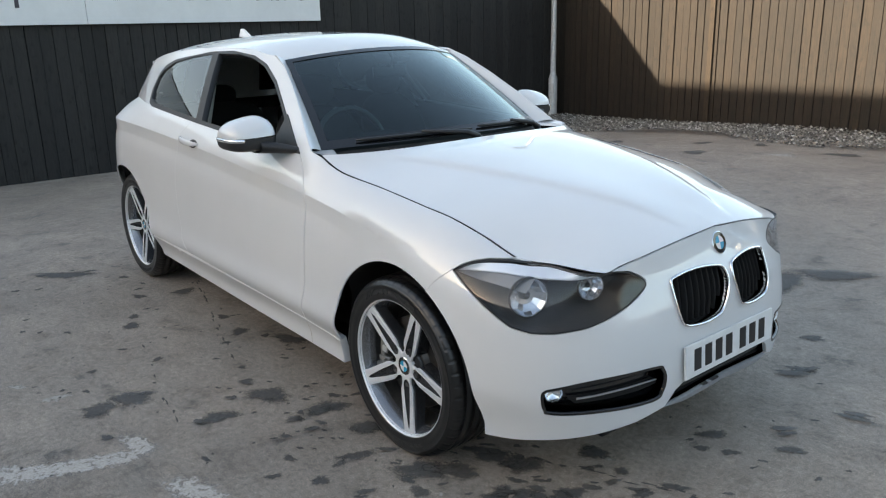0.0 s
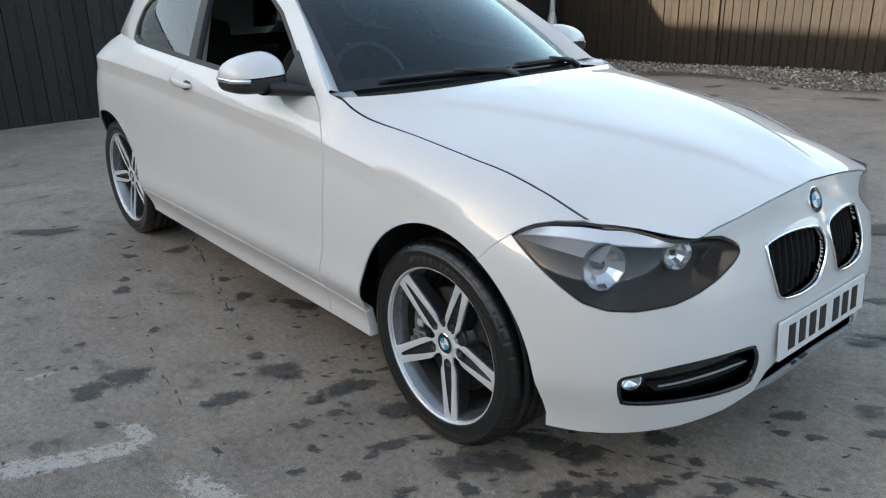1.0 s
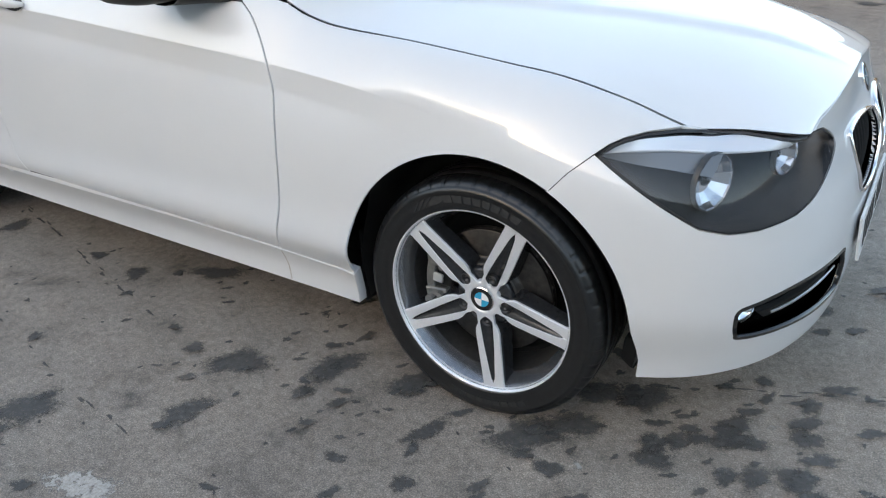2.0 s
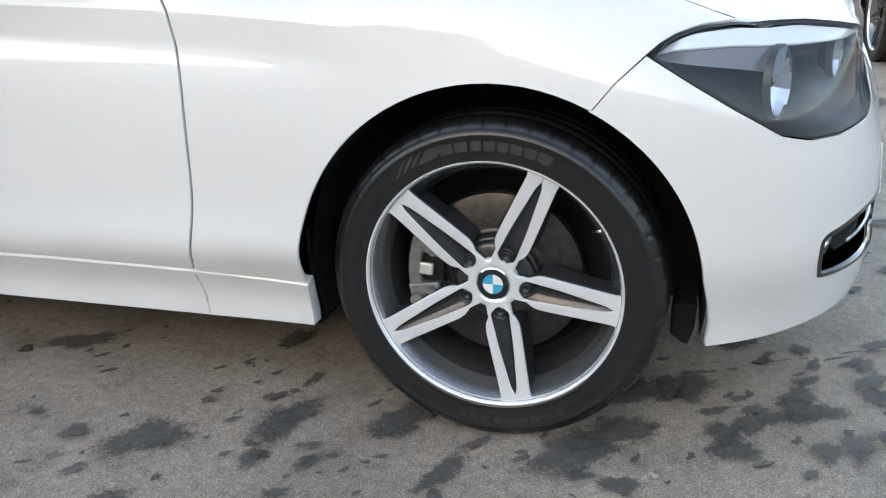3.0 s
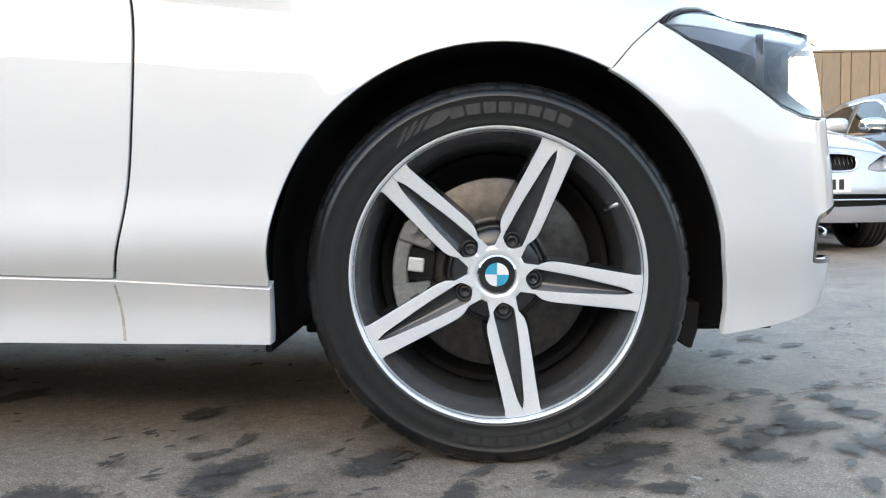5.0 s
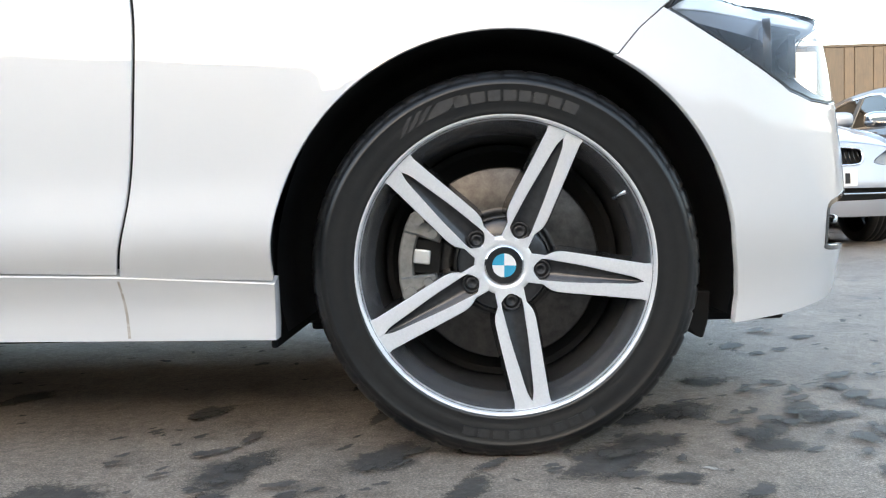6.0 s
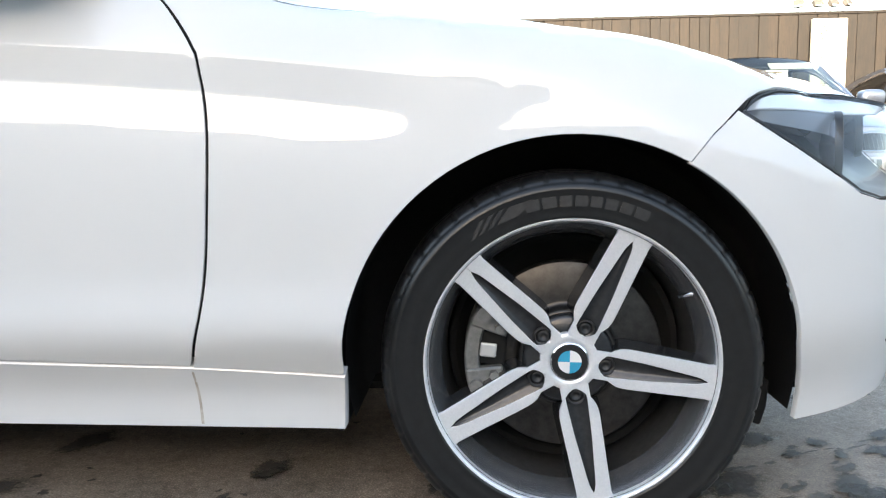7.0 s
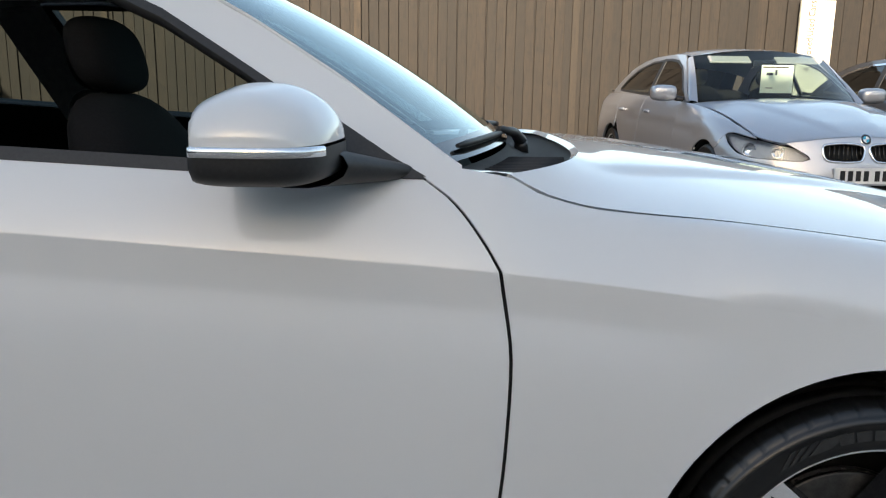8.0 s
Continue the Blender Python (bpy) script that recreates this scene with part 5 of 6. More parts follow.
def wheel(m, first):
    """An alloy wheel with its tyre, its face to -y."""
    hub = share_part("wheel", "wheel", lambda: lathe("wheel", BARREL_PROFILE, 96, True), barrel_grey, car, m, "grey alloy wheel with five bright double spokes")
    share_part("inner_barrel", "inner_barrel", lambda: lathe("inner_barrel", INNER_PROFILE, 72, True), barrel_dust_shade, hub)
    share_part("tyre", "tyre", tyre_mesh, tarmac_rubber, hub)
    share_part("rim_lip", "rim_lip", lambda: lathe("rim_lip", RIM_PROFILE, 96, True), rim_bright, hub)
    share_part("moulding", "moulding_a", lambda: raised_bars(-16, 26, 0.262, 0.279, (3, 0.7, 3, 0.7, 2.6, 0.7, 2.6, 0.7, 2.4, 0.7, 2.6, 0.7, 2.6, 0.7, 3)), tyre_print, hub)
    share_part("moulding", "moulding_b", lambda: raised_bars(-38, -19, 0.262, 0.281, (1, 0.8, 1, 0.8, 1, 0.8, 4), 6), tyre_print, hub)
    share_part("moulding", "moulding_c", lambda: raised_bars(150, 196, 0.264, 0.278, (2, 0.7, 2, 0.7, 2, 0.7, 2, 0.7, 2, 0.7, 2, 0.7, 2, 0.7, 2, 0.7, 2)), tyre_print, hub)
    share_part("hub_face", "hub_face", lambda: lathe("hub_face", [(0.0315, -0.066), (0.033, -0.0745), (0.040, -0.0752), (0.0475, -0.0752), (0.049, -0.073), (0.049, -0.05)], 60, True), rim_bright, hub)
    share_part("hub_back", "hub_back", lambda: lathe("hub_back", [(0.03, -0.062), (0.07, -0.062), (0.078, -0.055), (0.08, -0.02), (0.07, 0.0), (0.03, 0.0)], 48, True), rim_grey, hub)
    share_part("centre_cap", "cap", lambda: roundel("centre_cap", 0.0325, 2.0), None, hub, Matrix.Translation((0, -0.0735, 0)), "round cap in blue and white quarters")
    for k in range(5):
        turn = Matrix.Rotation(radians(25.9 + 72 * k + first), 4, "Y")
        body = share_part("spoke", "spoke", spoke_body, rim_grey, hub, turn)
        share_part("spoke_face", "spoke_face_a", lambda: spoke_bar(-1), rim_bright, hub, turn)
        share_part("spoke_face", "spoke_face_b", lambda: spoke_bar(1), rim_bright, hub, turn)
        share_part("wheel_bolt", "bolt", lambda: lathe("wheel_bolt", [(0.0005, -0.066), (0.005, -0.066), (0.0055, -0.0705), (0.0095, -0.0705), (0.0105, -0.068), (0.0125, -0.064), (0.0128, -0.0725), (0.0148, -0.0735), (0.0158, -0.070), (0.0158, -0.05)], 24, True), bolt_steel, hub, turn @ Matrix.Translation((0, -0.001, 0.0605)))
    share_part("valve", "valve", lambda: lathe("valve", [(0.0005, -0.03), (0.0035, -0.029), (0.004, -0.01), (0.005, 0.0)], 12, True), chrome, hub, Matrix.Rotation(radians(60 + first), 4, "Y") @ Matrix.Translation((0, -0.058, 0.212)) @ Matrix.Rotation(radians(-35), 4, "X"))
    return hub


def brake(m, facing):
    """Vented disc and caliper behind a wheel."""
    d = share_part("brake_disc", "disc", lambda: lathe("brake_disc", [(0.05, -0.048), (0.078, -0.048), (0.084, -0.044), (0.086, -0.028), (0.095, -0.026), (0.160, -0.026), (0.163, -0.024), (0.163, -0.018), (0.13, -0.017), (0.13, -0.009), (0.163, -0.008), (0.163, -0.003), (0.09, -0.001)], 72, True), disc_iron, car, m)
    share_part("dust_shield", "shield", lambda: lathe("dust_shield", [(0.05, 0.045), (0.185, 0.045), (0.203, 0.030), (0.205, 0.036), (0.05, 0.062)], 40, True), void_black, d)
    for k in range(24):
        share_part("vane", "vane", lambda: box_bm((0.006, 0.010, 0.030), (0, -0.013, 0.146)), cast_iron, d, Matrix.Rotation(2 * math.pi * k / 24, 4, "Y"))

    def body():
        """The floating frame: a bridge over the disc with two fingers."""
        bm = bmesh.new()

        def sector(r0, r1, a0, a1, y0, y1, bevel=0.003):
            pts = [(r1 * math.sin(radians(a)), r1 * math.cos(radians(a))) for a in np.linspace(a0, a1, 9)]
            pts += [(r0 * math.sin(radians(a)), r0 * math.cos(radians(a))) for a in np.linspace(a1, a0, 9)]
            sub = prism(pts, y0, y1, bevel)
            me = bpy.data.meshes.new("tmp")
            sub.to_mesh(me)
            sub.free()
            bm.from_mesh(me)
            bpy.data.meshes.remove(me)
        sector(0.150, 0.176, -21, 21, -0.052, 0.03)
        sector(0.112, 0.176, -24, -13, -0.060, -0.034)
        sector(0.112, 0.176, 13, 24, -0.060, -0.034)
        for a in (-23, 23):
            c = bmesh.ops.create_cone(bm, cap_ends=True, segments=16, radius1=0.013, radius2=0.012, depth=0.05)["verts"]
            bmesh.ops.transform(bm, matrix=Matrix.Rotation(radians(a), 4, "Y") @ Matrix.Translation((0, -0.050, 0.162)) @ Matrix.Rotation(radians(90), 4, "X"), verts=c)
            c = bmesh.ops.create_cone(bm, cap_ends=True, segments=6, radius1=0.009, radius2=0.008, depth=0.02)["verts"]
            bmesh.ops.transform(bm, matrix=Matrix.Rotation(radians(a * 0.8), 4, "Y") @ Matrix.Translation((0, -0.064, 0.128)) @ Matrix.Rotation(radians(90), 4, "X"), verts=c)
        return bm
    cal = share_part("caliper", "caliper", body, cast_iron, car, m @ Matrix.Rotation(radians(facing), 4, "Y"), "bare cast-iron brake caliper")
    share_part("pad_spring", "pad_spring", lambda: box_bm((0.024, 0.008, 0.028), (0, -0.058, 0.136), 0.003), pad_steel, cal)
    share_part("brake_pad", "brake_pad", lambda: box_bm((0.058, 0.012, 0.045), (0, -0.036, 0.128), 0.003), void_black, cal)


for ax in (0.0, AXLE):
    for left in RIGHT_LEFT:
        off = 0.765 if ax == 0 else 0.722
        m = pose(ax, off if left else -off, HUB, 0, 0, 180 if left else 0)
        wheel(m, 0 if ax == 0 else (19 if not left else 40))
        brake(m, -83 if (ax == 0) != left else 83)
        # arch lining: a black shell round the wheel with its inner wall
        s = 1 if left else -1
        prof = []
        for a in np.linspace(-14, 196, 40):
            c, n_ = math.cos(radians(a)), math.sin(radians(a))
            r = 0.381
            prof.append([(ax + r * c, s * (y - (0.075 * ss(0.1, 0.9, -c) if ax < 0 else 0.0)), HUB + r * n_) for y in (0.862 - 0.05 * ss(0.75, 0.95, abs(c)), 0.80, 0.70, 0.55)] + [(ax + 0.02 * c, s * 0.545, HUB + 0.02 * n_)])
        part("arch_lining", grid_mesh("arch_lining", prof), black_trim, car)
        if ax == 0:
            flap = prism([(0.325, 0.25), (0.366, 0.25), (0.362, 0.20), (0.352, 0.166), (0.34, 0.170), (0.318, 0.188)], s * 0.62, s * 0.74, 0.003)
            part("mud_flap", flap, void_black, car)
        axle_arm = tube([(ax, s * 0.70, HUB), (ax, s * 0.40, HUB - 0.02)], 0.03, 10)
        part("drive_shaft", axle_arm, void_black, car)
# added black plates stand in for the shade behind the sill's front end
for s in (-1, 1):
    part("splash_guard", box_bm((0.012, 0.42, 0.215), (-0.394, s * 0.59, 0.285), 0.004), void_black, car)
part("underbody", box_bm((4.0, 1.06, 0.12), (-1.38, 0, 0.235), 0.03), void_black, car)
# added tray keeps light from leaking in under the nose
part("engine_undertray", box_bm((0.98, 1.0, 0.02), (0.10, 0, 0.17), 0.006), void_black, car)
part("floor_pan", box_bm((1.80, 1.56, 0.07), (-1.345, 0, 0.225), 0.02), void_black, car)


# ---- mirrors, wipers and cabin of the hatchback ----
def blob(name, centre, size, power=2.5, lo=-90, hi=90, nu=36, nv=16, shape=None):
    """Part of a rounded body between two latitudes."""
    def sp(v, e):
        return math.copysign(abs(v) ** e, v)
    rows = []
    for i in range(nv + 1):
        la = radians(mix(lo, hi, i / nv))
        row = []
        for j in range(nu):
            lo_ = 2 * math.pi * j / nu
            e = 2 / power
            p = (sp(math.cos(la), e) * sp(math.cos(lo_), e) * size[0], sp(math.cos(la), e) * sp(math.sin(lo_), e) * size[1], sp(math.sin(la), e) * size[2])
            if shape:
                p = shape(*p)
            row.append((centre[0] + p[0], centre[1] + p[1], centre[2] + p[2]))
        rows.append(row)
    return grid_mesh(name, rows, close=True)


def mirror_shape(s):
    def f(x, y, z):
        # thinner towards the tip, with the tip swept back and the top falling outwards
        u = (y * s + 0.095) / 0.19
        up = max(0.0, z) / 0.092
        x2 = x * (1.0 - 0.12 * u) * (1.0 - 0.34 * up ** 3.2) - 0.025 * u - 0.004 * up
        z2 = z * (1.0 - 0.34 * max(0.0, u - 0.25) * (z > 0)) - (0.004 * u if z > 0 else 0.0)
        x2 = max(x2, -0.088)
        return x2, y, z2
    return f


indicator = shader("indicator_lens", (0.86, 0.88, 0.90), 0.08, 0.85, Coat_Weight=1.0)
for left in RIGHT_LEFT:
    s = 1 if left else -1
    c = (-0.926, s * 0.905, 1.012)
    holder = part("door_mirror", blob("door_mirror", c, (0.108, 0.098, 0.048), 3.6, -90, 4, shape=mirror_shape(s)), black_trim, car, "white-capped door mirror with an indicator strip")
    part("mirror_cap", blob("mirror_cap", (c[0], c[1], c[2] + 0.0012), (0.1095, 0.0995, 0.092), 2.9, 4, 90, shape=mirror_shape(s)), white_paint, holder)
    rows = []
    for i in range(25):
        a = radians(mix(18, 138, i / 24))
        e = 2 / 3.2
        x = math.copysign(abs(math.cos(a)) ** e, math.cos(a)) * 0.1120
        y = math.copysign(abs(math.sin(a)) ** e, math.sin(a)) * 0.1024
        rows.append([])
        for dz in (-0.006, -0.004, 0.0065, 0.0085):
            inset = 0.0 if -0.005 < dz < 0.007 else 0.0035
            px, py, pz = mirror_shape(s)(x * (1 - inset * 10), s * y * (1 - inset * 10), dz)
            rows[-1].append((c[0] + px, c[1] + py, c[2] + dz))
    part("indicator", grid_mesh("indicator", rows, flip=not left), indicator, holder, "clear indicator strip")
    part("mirror_glass", box_bm((0.003, 0.130, 0.062), (c[0] - 0.0800, c[1], c[2] + 0.010), 0.001), chrome, holder)
    arm = []
    for i in range(9):
        u = i / 8
        p = Vector((mix(-0.895, -0.740, u), s * mix(0.895, 0.752, u), mix(0.988, 0.966, u)))
        rx, rz = mix(0.080, 0.030, u), mix(0.032, 0.011, u)
        arm.append([(p.x + rx * math.cos(2 * math.pi * k / 14) * 0.9, p.y, p.z + rz * math.sin(2 * math.pi * k / 14)) for k in range(14)])
    part("mirror_arm", grid_mesh("mirror_arm", arm, close=True, flip=left), black_trim, holder)
    part("mirror_foot", region("mirror_foot", house, [(-0.715, 0.958), (-0.80, 1.011), (-0.93, 1.092), (-0.95, 0.966)], step=0.03, left=left, lift=0.004), black_trim, holder)
    # wiper lying on the foot of the windscreen
for k, (b0, b1) in enumerate(((-0.82, -0.05), (0.02, 0.80))):
    pts = [screen(mix(0.035, 0.02, i / 12), mix(b0, b1, i / 12)) + Vector((0.006, 0, 0.011)) for i in range(13)]
    blade = tube(pts, [0.004] + [0.007] * 11 + [0.004], 6)
    w = part("wiper", blade, black_trim, car)
    foot = bowed(FOOT, b1) + Vector((0.04, 0, -0.012))
    part("wiper_arm", tube([foot, foot.lerp(pts[9], 0.4) + Vector((0, 0, 0.010)), pts[6] + Vector((0.0, 0, 0.010))], [0.016, 0.012, 0.006], 8), black_trim, w)
    part("wiper_pivot", tube([foot - Vector((0, 0, 0.03)), foot + Vector((0, 0, 0.006))], [0.02, 0.015], 12), bolt_steel, w)
# scuttle under the wipers
scuttle_black = grained("scuttle_black", (0.006, 0.0055, 0.005), (0.016, 0.015, 0.014), 40, 0.75, 0.4, 0.004)
rows = []
for i in range(7):
    u = i / 6
    rows.append([tuple(bowed(FOOT, j / 12 - 1).lerp(Vector(bonnet(0.0, 0.99 * (j / 12 - 1))), u) - Vector((0, 0, 0.012 + 0.03 * math.sin(math.pi * u)))) for j in range(25)])
scuttle = part("scuttle", grid_mesh("scuttle", rows), scuttle_black, car)
for k in range(14):
    p0, p1 = bowed(FOOT, -0.93 + 0.03 * k), Vector(bonnet(0.0, 0.97 * (-0.93 + 0.03 * k)))
    part("scuttle_rib", tube([p0.lerp(p1, 0.15) - Vector((0, 0, 0.022)), p0.lerp(p1, 0.85) - Vector((0, 0, 0.022))], 0.004, 5), black_trim, scuttle)
for s in (-1, 1):
    rows = []
    for i in range(7):
        u = i / 6
        e = Vector(side(mix(-0.715, -0.585, u), EDGE_Z(mix(-0.715, -0.585, u))))
        e.y *= -s
        row = []
        for j in range(7):
            k = j / 6
            b = s * mix(1.0, 0.93, k)
            q = bowed(FOOT, b).lerp(Vector(bonnet(0.0, b)) - Vector((0.004, 0, 0.006)), u)
            row.append(tuple(e.lerp(q, ss(0.0, 0.35, k)) - Vector((0, 0, 0.012 * ss(0.85, 1.0, k)))))
        rows.append(row)
    part("wing_shelf", grid_mesh("wing_shelf", rows, flip=s > 0), white_paint, car)
# screen-top sensor and mirror, seen through the glass
p = screen(0.90, 0.05)
sensor = part("rain_sensor", box_bm((0.012, 0.075, 0.060), p - Vector((0.012, 0, 0.004)), 0.005, Matrix.Rotation(radians(-60), 4, "Y")), void_black, car)
part("sensor_bracket", box_bm((0.02, 0.12, 0.02), p - Vector((0.026, -0.01, 0.030)), 0.006), void_black, sensor)
p = screen(0.86, 0.0) - Vector((0.10, 0, 0.07))
rear_mirror = part("rear_view_mirror", box_bm((0.03, 0.22, 0.065), p, 0.012), gloss_black, car)
part("mirror_stalk", tube([p + Vector((0.01, 0, 0.02)), screen(0.93, 0.0) - Vector((0.01, 0, 0.02))], 0.012, 8), black_trim, rear_mirror)


def seat(x, y, back=0.0):
    """A front seat with its head restraint."""
    base = part("seat", blob("seat", (x, y, 0.48), (0.25, 0.24, 0.10), 3.5), cabin_cloth, car, "dark cloth car seat")
    lean = 0.36

    def tilted(px, py, pz):
        return px - lean * pz - 0.05 * (abs(py) / 0.24) ** 4 * -0.6, py, pz
    part("seat_back", blob("seat_back", (x - 0.34, y, 0.775), (0.095, 0.245, 0.305), 2.8, shape=tilted), cabin_cloth, base)
    part("head_restraint", blob("head_restraint", (x - 0.452, y, 1.150), (0.050, 0.125, 0.074), 2.8, shape=lambda px, py, pz: (px - 0.25 * pz, py, pz)), cabin_cloth, base)
    for dy in (-0.055, 0.055):
        part("restraint_post", tube([(x - 0.43, y + dy, 1.03), (x - 0.447, y + dy, 1.09)], 0.005, 8), bolt_steel, base)


seat(-0.90, -0.36)
seat(-1.19, 0.36)
for y in (-0.35, 0.35):
    base = part("rear_seat", blob("rear_seat", (-2.05, y, 0.5), (0.26, 0.30, 0.11), 3.5), cabin_cloth, car)
    part("rear_seat_back", blob("rear_seat_back", (-2.38, y, 0.76), (0.085, 0.31, 0.27), 3.2, shape=lambda px, py, pz: (px - 0.3 * pz, py, pz)), cabin_cloth, base)
    part("head_restraint", blob("head_restraint", (-2.48, y, 1.06), (0.05, 0.12, 0.065), 3.0), cabin_cloth, base)
dash = []
for i in range(11):
    u = i / 10
    prof = ((-0.66, 0.925), (-0.74, 0.94), (-0.82, 0.945), (-0.89, 0.92), (-0.92, 0.86), (-0.88, 0.74), (-0.86, 0.6), (-0.80, 0.45))
    y = mix(-0.72, 0.72, u)
    hood = 0.055 * math.exp(-((y + 0.36) / 0.17) ** 4)
    dash.append([(x, y, z + hood * (0.8 < -x < 0.95) * (z > 0.9)) for x, z in prof])
dashboard = part("dashboard", grid_mesh("dashboard", dash, flip=True), cabin_cloth, car)
pts = []
for k in range(33):
    a = 2 * math.pi * k / 32
    pts.append((-0.99 + 0.06 * math.cos(a) * -1, -0.36 + 0.185 * math.sin(a), 0.905 + 0.175 * math.cos(a)))
steer = part("steering_wheel", tube(pts, 0.016, 8), gloss_black, car)
part("steering_boss", blob("steering_boss", (-0.975, -0.36, 0.895), (0.03, 0.075, 0.07), 2.6), cabin_cloth, steer)
for a in (-95, 95, 180):
    part("steering_spoke", tube([(-0.98, -0.36 + 0.06 * math.sin(radians(a)), 0.9 + 0.06 * math.cos(radians(a))), (-0.985, -0.36 + 0.175 * math.sin(radians(a)), 0.9 + 0.165 * math.cos(radians(a)))], 0.014, 6), satin_silver, steer)
part("cabin_floor", box_bm((2.3, 1.50, 0.04), (-1.6, 0, 0.315), 0.01), cabin_cloth, car)
for s in (-1, 1):
    rows = [[(x, s * (EDGE_W(x) - 0.03 - 0.05 * ss(0.95, 0.5, z)), z) for z in (0.30, 0.5, 0.7, 0.85, 0.93, EDGE_Z(x) - 0.006)] for x in np.linspace(-0.72, -2.9, 24)]
    part("door_lining", grid_mesh("door_lining", rows, flip=s < 0), cabin_cloth, car)
    post = [[(mix(-1.80, -1.96, t) + dx, s * (0.765 - 0.165 * t - 0.035), mix(0.98, 1.33, t)) for dx in (0.10, 0.03, -0.06)] for t in (0, 0.5, 1)]
    part("pillar_lining", grid_mesh("pillar_lining", post), lip_grey, car)
rows = [[(x, y * w_, z - 0.028) for (x, y, z), w_ in ((tuple(roof(0.02 + 0.95 * i / 16, 0.93 * (j / 10 - 1))), 0.985) for j in range(21))] for i in range(17)]
part("headlining", grid_mesh("headlining", rows), cabin_cloth, car)
part("bulkhead", box_bm((0.03, 1.40, 0.62), (-0.62, 0, 0.62), 0.01), void_black, car)
part("parcel_shelf", box_bm((0.5, 1.2, 0.03), (-2.78, 0, 0.98), 0.01), cabin_cloth, car)

# the left half is drawn in to suit the camera's view, narrowing the body
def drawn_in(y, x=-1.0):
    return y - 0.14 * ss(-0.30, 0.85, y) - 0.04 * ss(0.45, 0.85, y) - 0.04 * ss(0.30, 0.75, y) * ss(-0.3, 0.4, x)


def shortened(x):
    """The tail ends closer behind the rear wheels."""
    return x + 0.09 * ss(-2.75, -3.3, x)


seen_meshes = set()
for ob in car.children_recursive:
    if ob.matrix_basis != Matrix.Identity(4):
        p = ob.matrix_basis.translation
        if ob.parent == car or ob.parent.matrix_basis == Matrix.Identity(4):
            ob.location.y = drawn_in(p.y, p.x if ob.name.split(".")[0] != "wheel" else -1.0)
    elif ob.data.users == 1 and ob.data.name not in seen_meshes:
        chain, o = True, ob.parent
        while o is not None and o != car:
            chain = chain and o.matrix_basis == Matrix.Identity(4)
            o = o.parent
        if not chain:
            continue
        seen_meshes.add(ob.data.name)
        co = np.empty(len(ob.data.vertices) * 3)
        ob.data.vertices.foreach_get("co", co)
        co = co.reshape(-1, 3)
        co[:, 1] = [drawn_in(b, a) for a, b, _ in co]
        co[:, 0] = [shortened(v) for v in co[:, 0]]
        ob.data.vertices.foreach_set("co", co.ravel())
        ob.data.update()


# ---- parked saloons by the fence ----
S_EDGE_Z = curve((-4.0, 1.03), (-3.0, 1.03), (-1.8, 0.995), (-0.8, 0.965), (-0.6, 0.958), (-0.3, 0.925), (0.1, 0.875), (0.45, 0.80), (0.65, 0.755))
S_EDGE_W = curve((-4.0, 0.72), (-3.0, 0.81), (-1.8, 0.835), (-0.8, 0.83), (-0.3, 0.785), (0.1, 0.755), (0.45, 0.71), (0.65, 0.65))
saloon_body = Body(
    -2.888, 0.325,
    curve((0.10, 0.70), (0.2, 0.78), (0.3, 0.815), (0.45, 0.825), (0.55, 0.81), (0.65, 0.785), (0.72, 0.765), (0.80, 0.735), (0.85, 0.70)),
    curve((0.15, -3.85), (0.3, -3.95), (0.6, -4.0), (0.9, -3.95), (1.05, -3.9)),
    S_EDGE_Z, S_EDGE_W,
    curve((-4.0, 0.90), (-2.0, 0.85), (-0.6, 0.80), (0.0, 0.74), (0.3, 0.66), (0.6, 0.58)),
    curve((-4.0, 0.87), (-2.888, 0.912), (-1.5, 0.918), (0.0, 0.912)),
    curve((0.60, 0.745), (0.68, 0.752), (0.75, 0.765), (1.0, 0.80), (1.25, 0.812)),
    curve((-0.6, 1.02), (-0.35, 1.005), (0.0, 0.965), (0.35, 0.91), (0.6, 0.86), (0.735, 0.812)),
    (-0.60, -0.42), 0.02, 0.02,
    curve((-3.05, 1.20), (-2.7, 1.33), (-2.2, 1.395), (-1.7, 1.405), (-1.3, 1.385), (-1.05, 1.335)),
    curve((-3.05, 1.24), (-2.7, 1.385), (-2.2, 1.455), (-1.7, 1.468), (-1.3, 1.45), (-1.05, 1.42)),
    3.0, -3.4, 0.012, 0.44)
S_LAMP = [(0.235, 0.770), (0.27, 0.785), (0.34, 0.778), (0.45, 0.765), (0.55, 0.755), (0.66, 0.738), (0.76, 0.712), (0.83, 0.668), (0.842, 0.645), (0.80, 0.634), (0.74, 0.632), (0.66, 0.636), (0.58, 0.641), (0.50, 0.645), (0.40, 0.668), (0.30, 0.722)]
S_KIDNEY = rounded([(0.925, 0.735), (0.96, 0.752), (1.08, 0.762), (1.19, 0.752), (1.228, 0.735), (1.228, 0.70), (1.20, 0.645), (1.15, 0.632), (1.05, 0.63), (0.965, 0.64), (0.93, 0.68)])
S_WINDOW = [(-0.78, 0.985), (-0.95, 1.085), (-1.10, 1.19), (-1.25, 1.28), (-1.45, 1.345), (-1.7, 1.37), (-2.2, 1.355), (-2.6, 1.285), (-2.85, 1.19), (-3.0, 1.09), (-2.95, 1.055), (-2.0, 1.015), (-1.2, 0.995)]
paper = grained("paper", (0.70, 0.70, 0.62), (0.80, 0.80, 0.72), 12, 0.7, 0.0)


saloon_lamp = grained("saloon_lamp", (0.34, 0.35, 0.36), (0.46, 0.47, 0.48), 40, 0.4, 0.05, 0.0005)
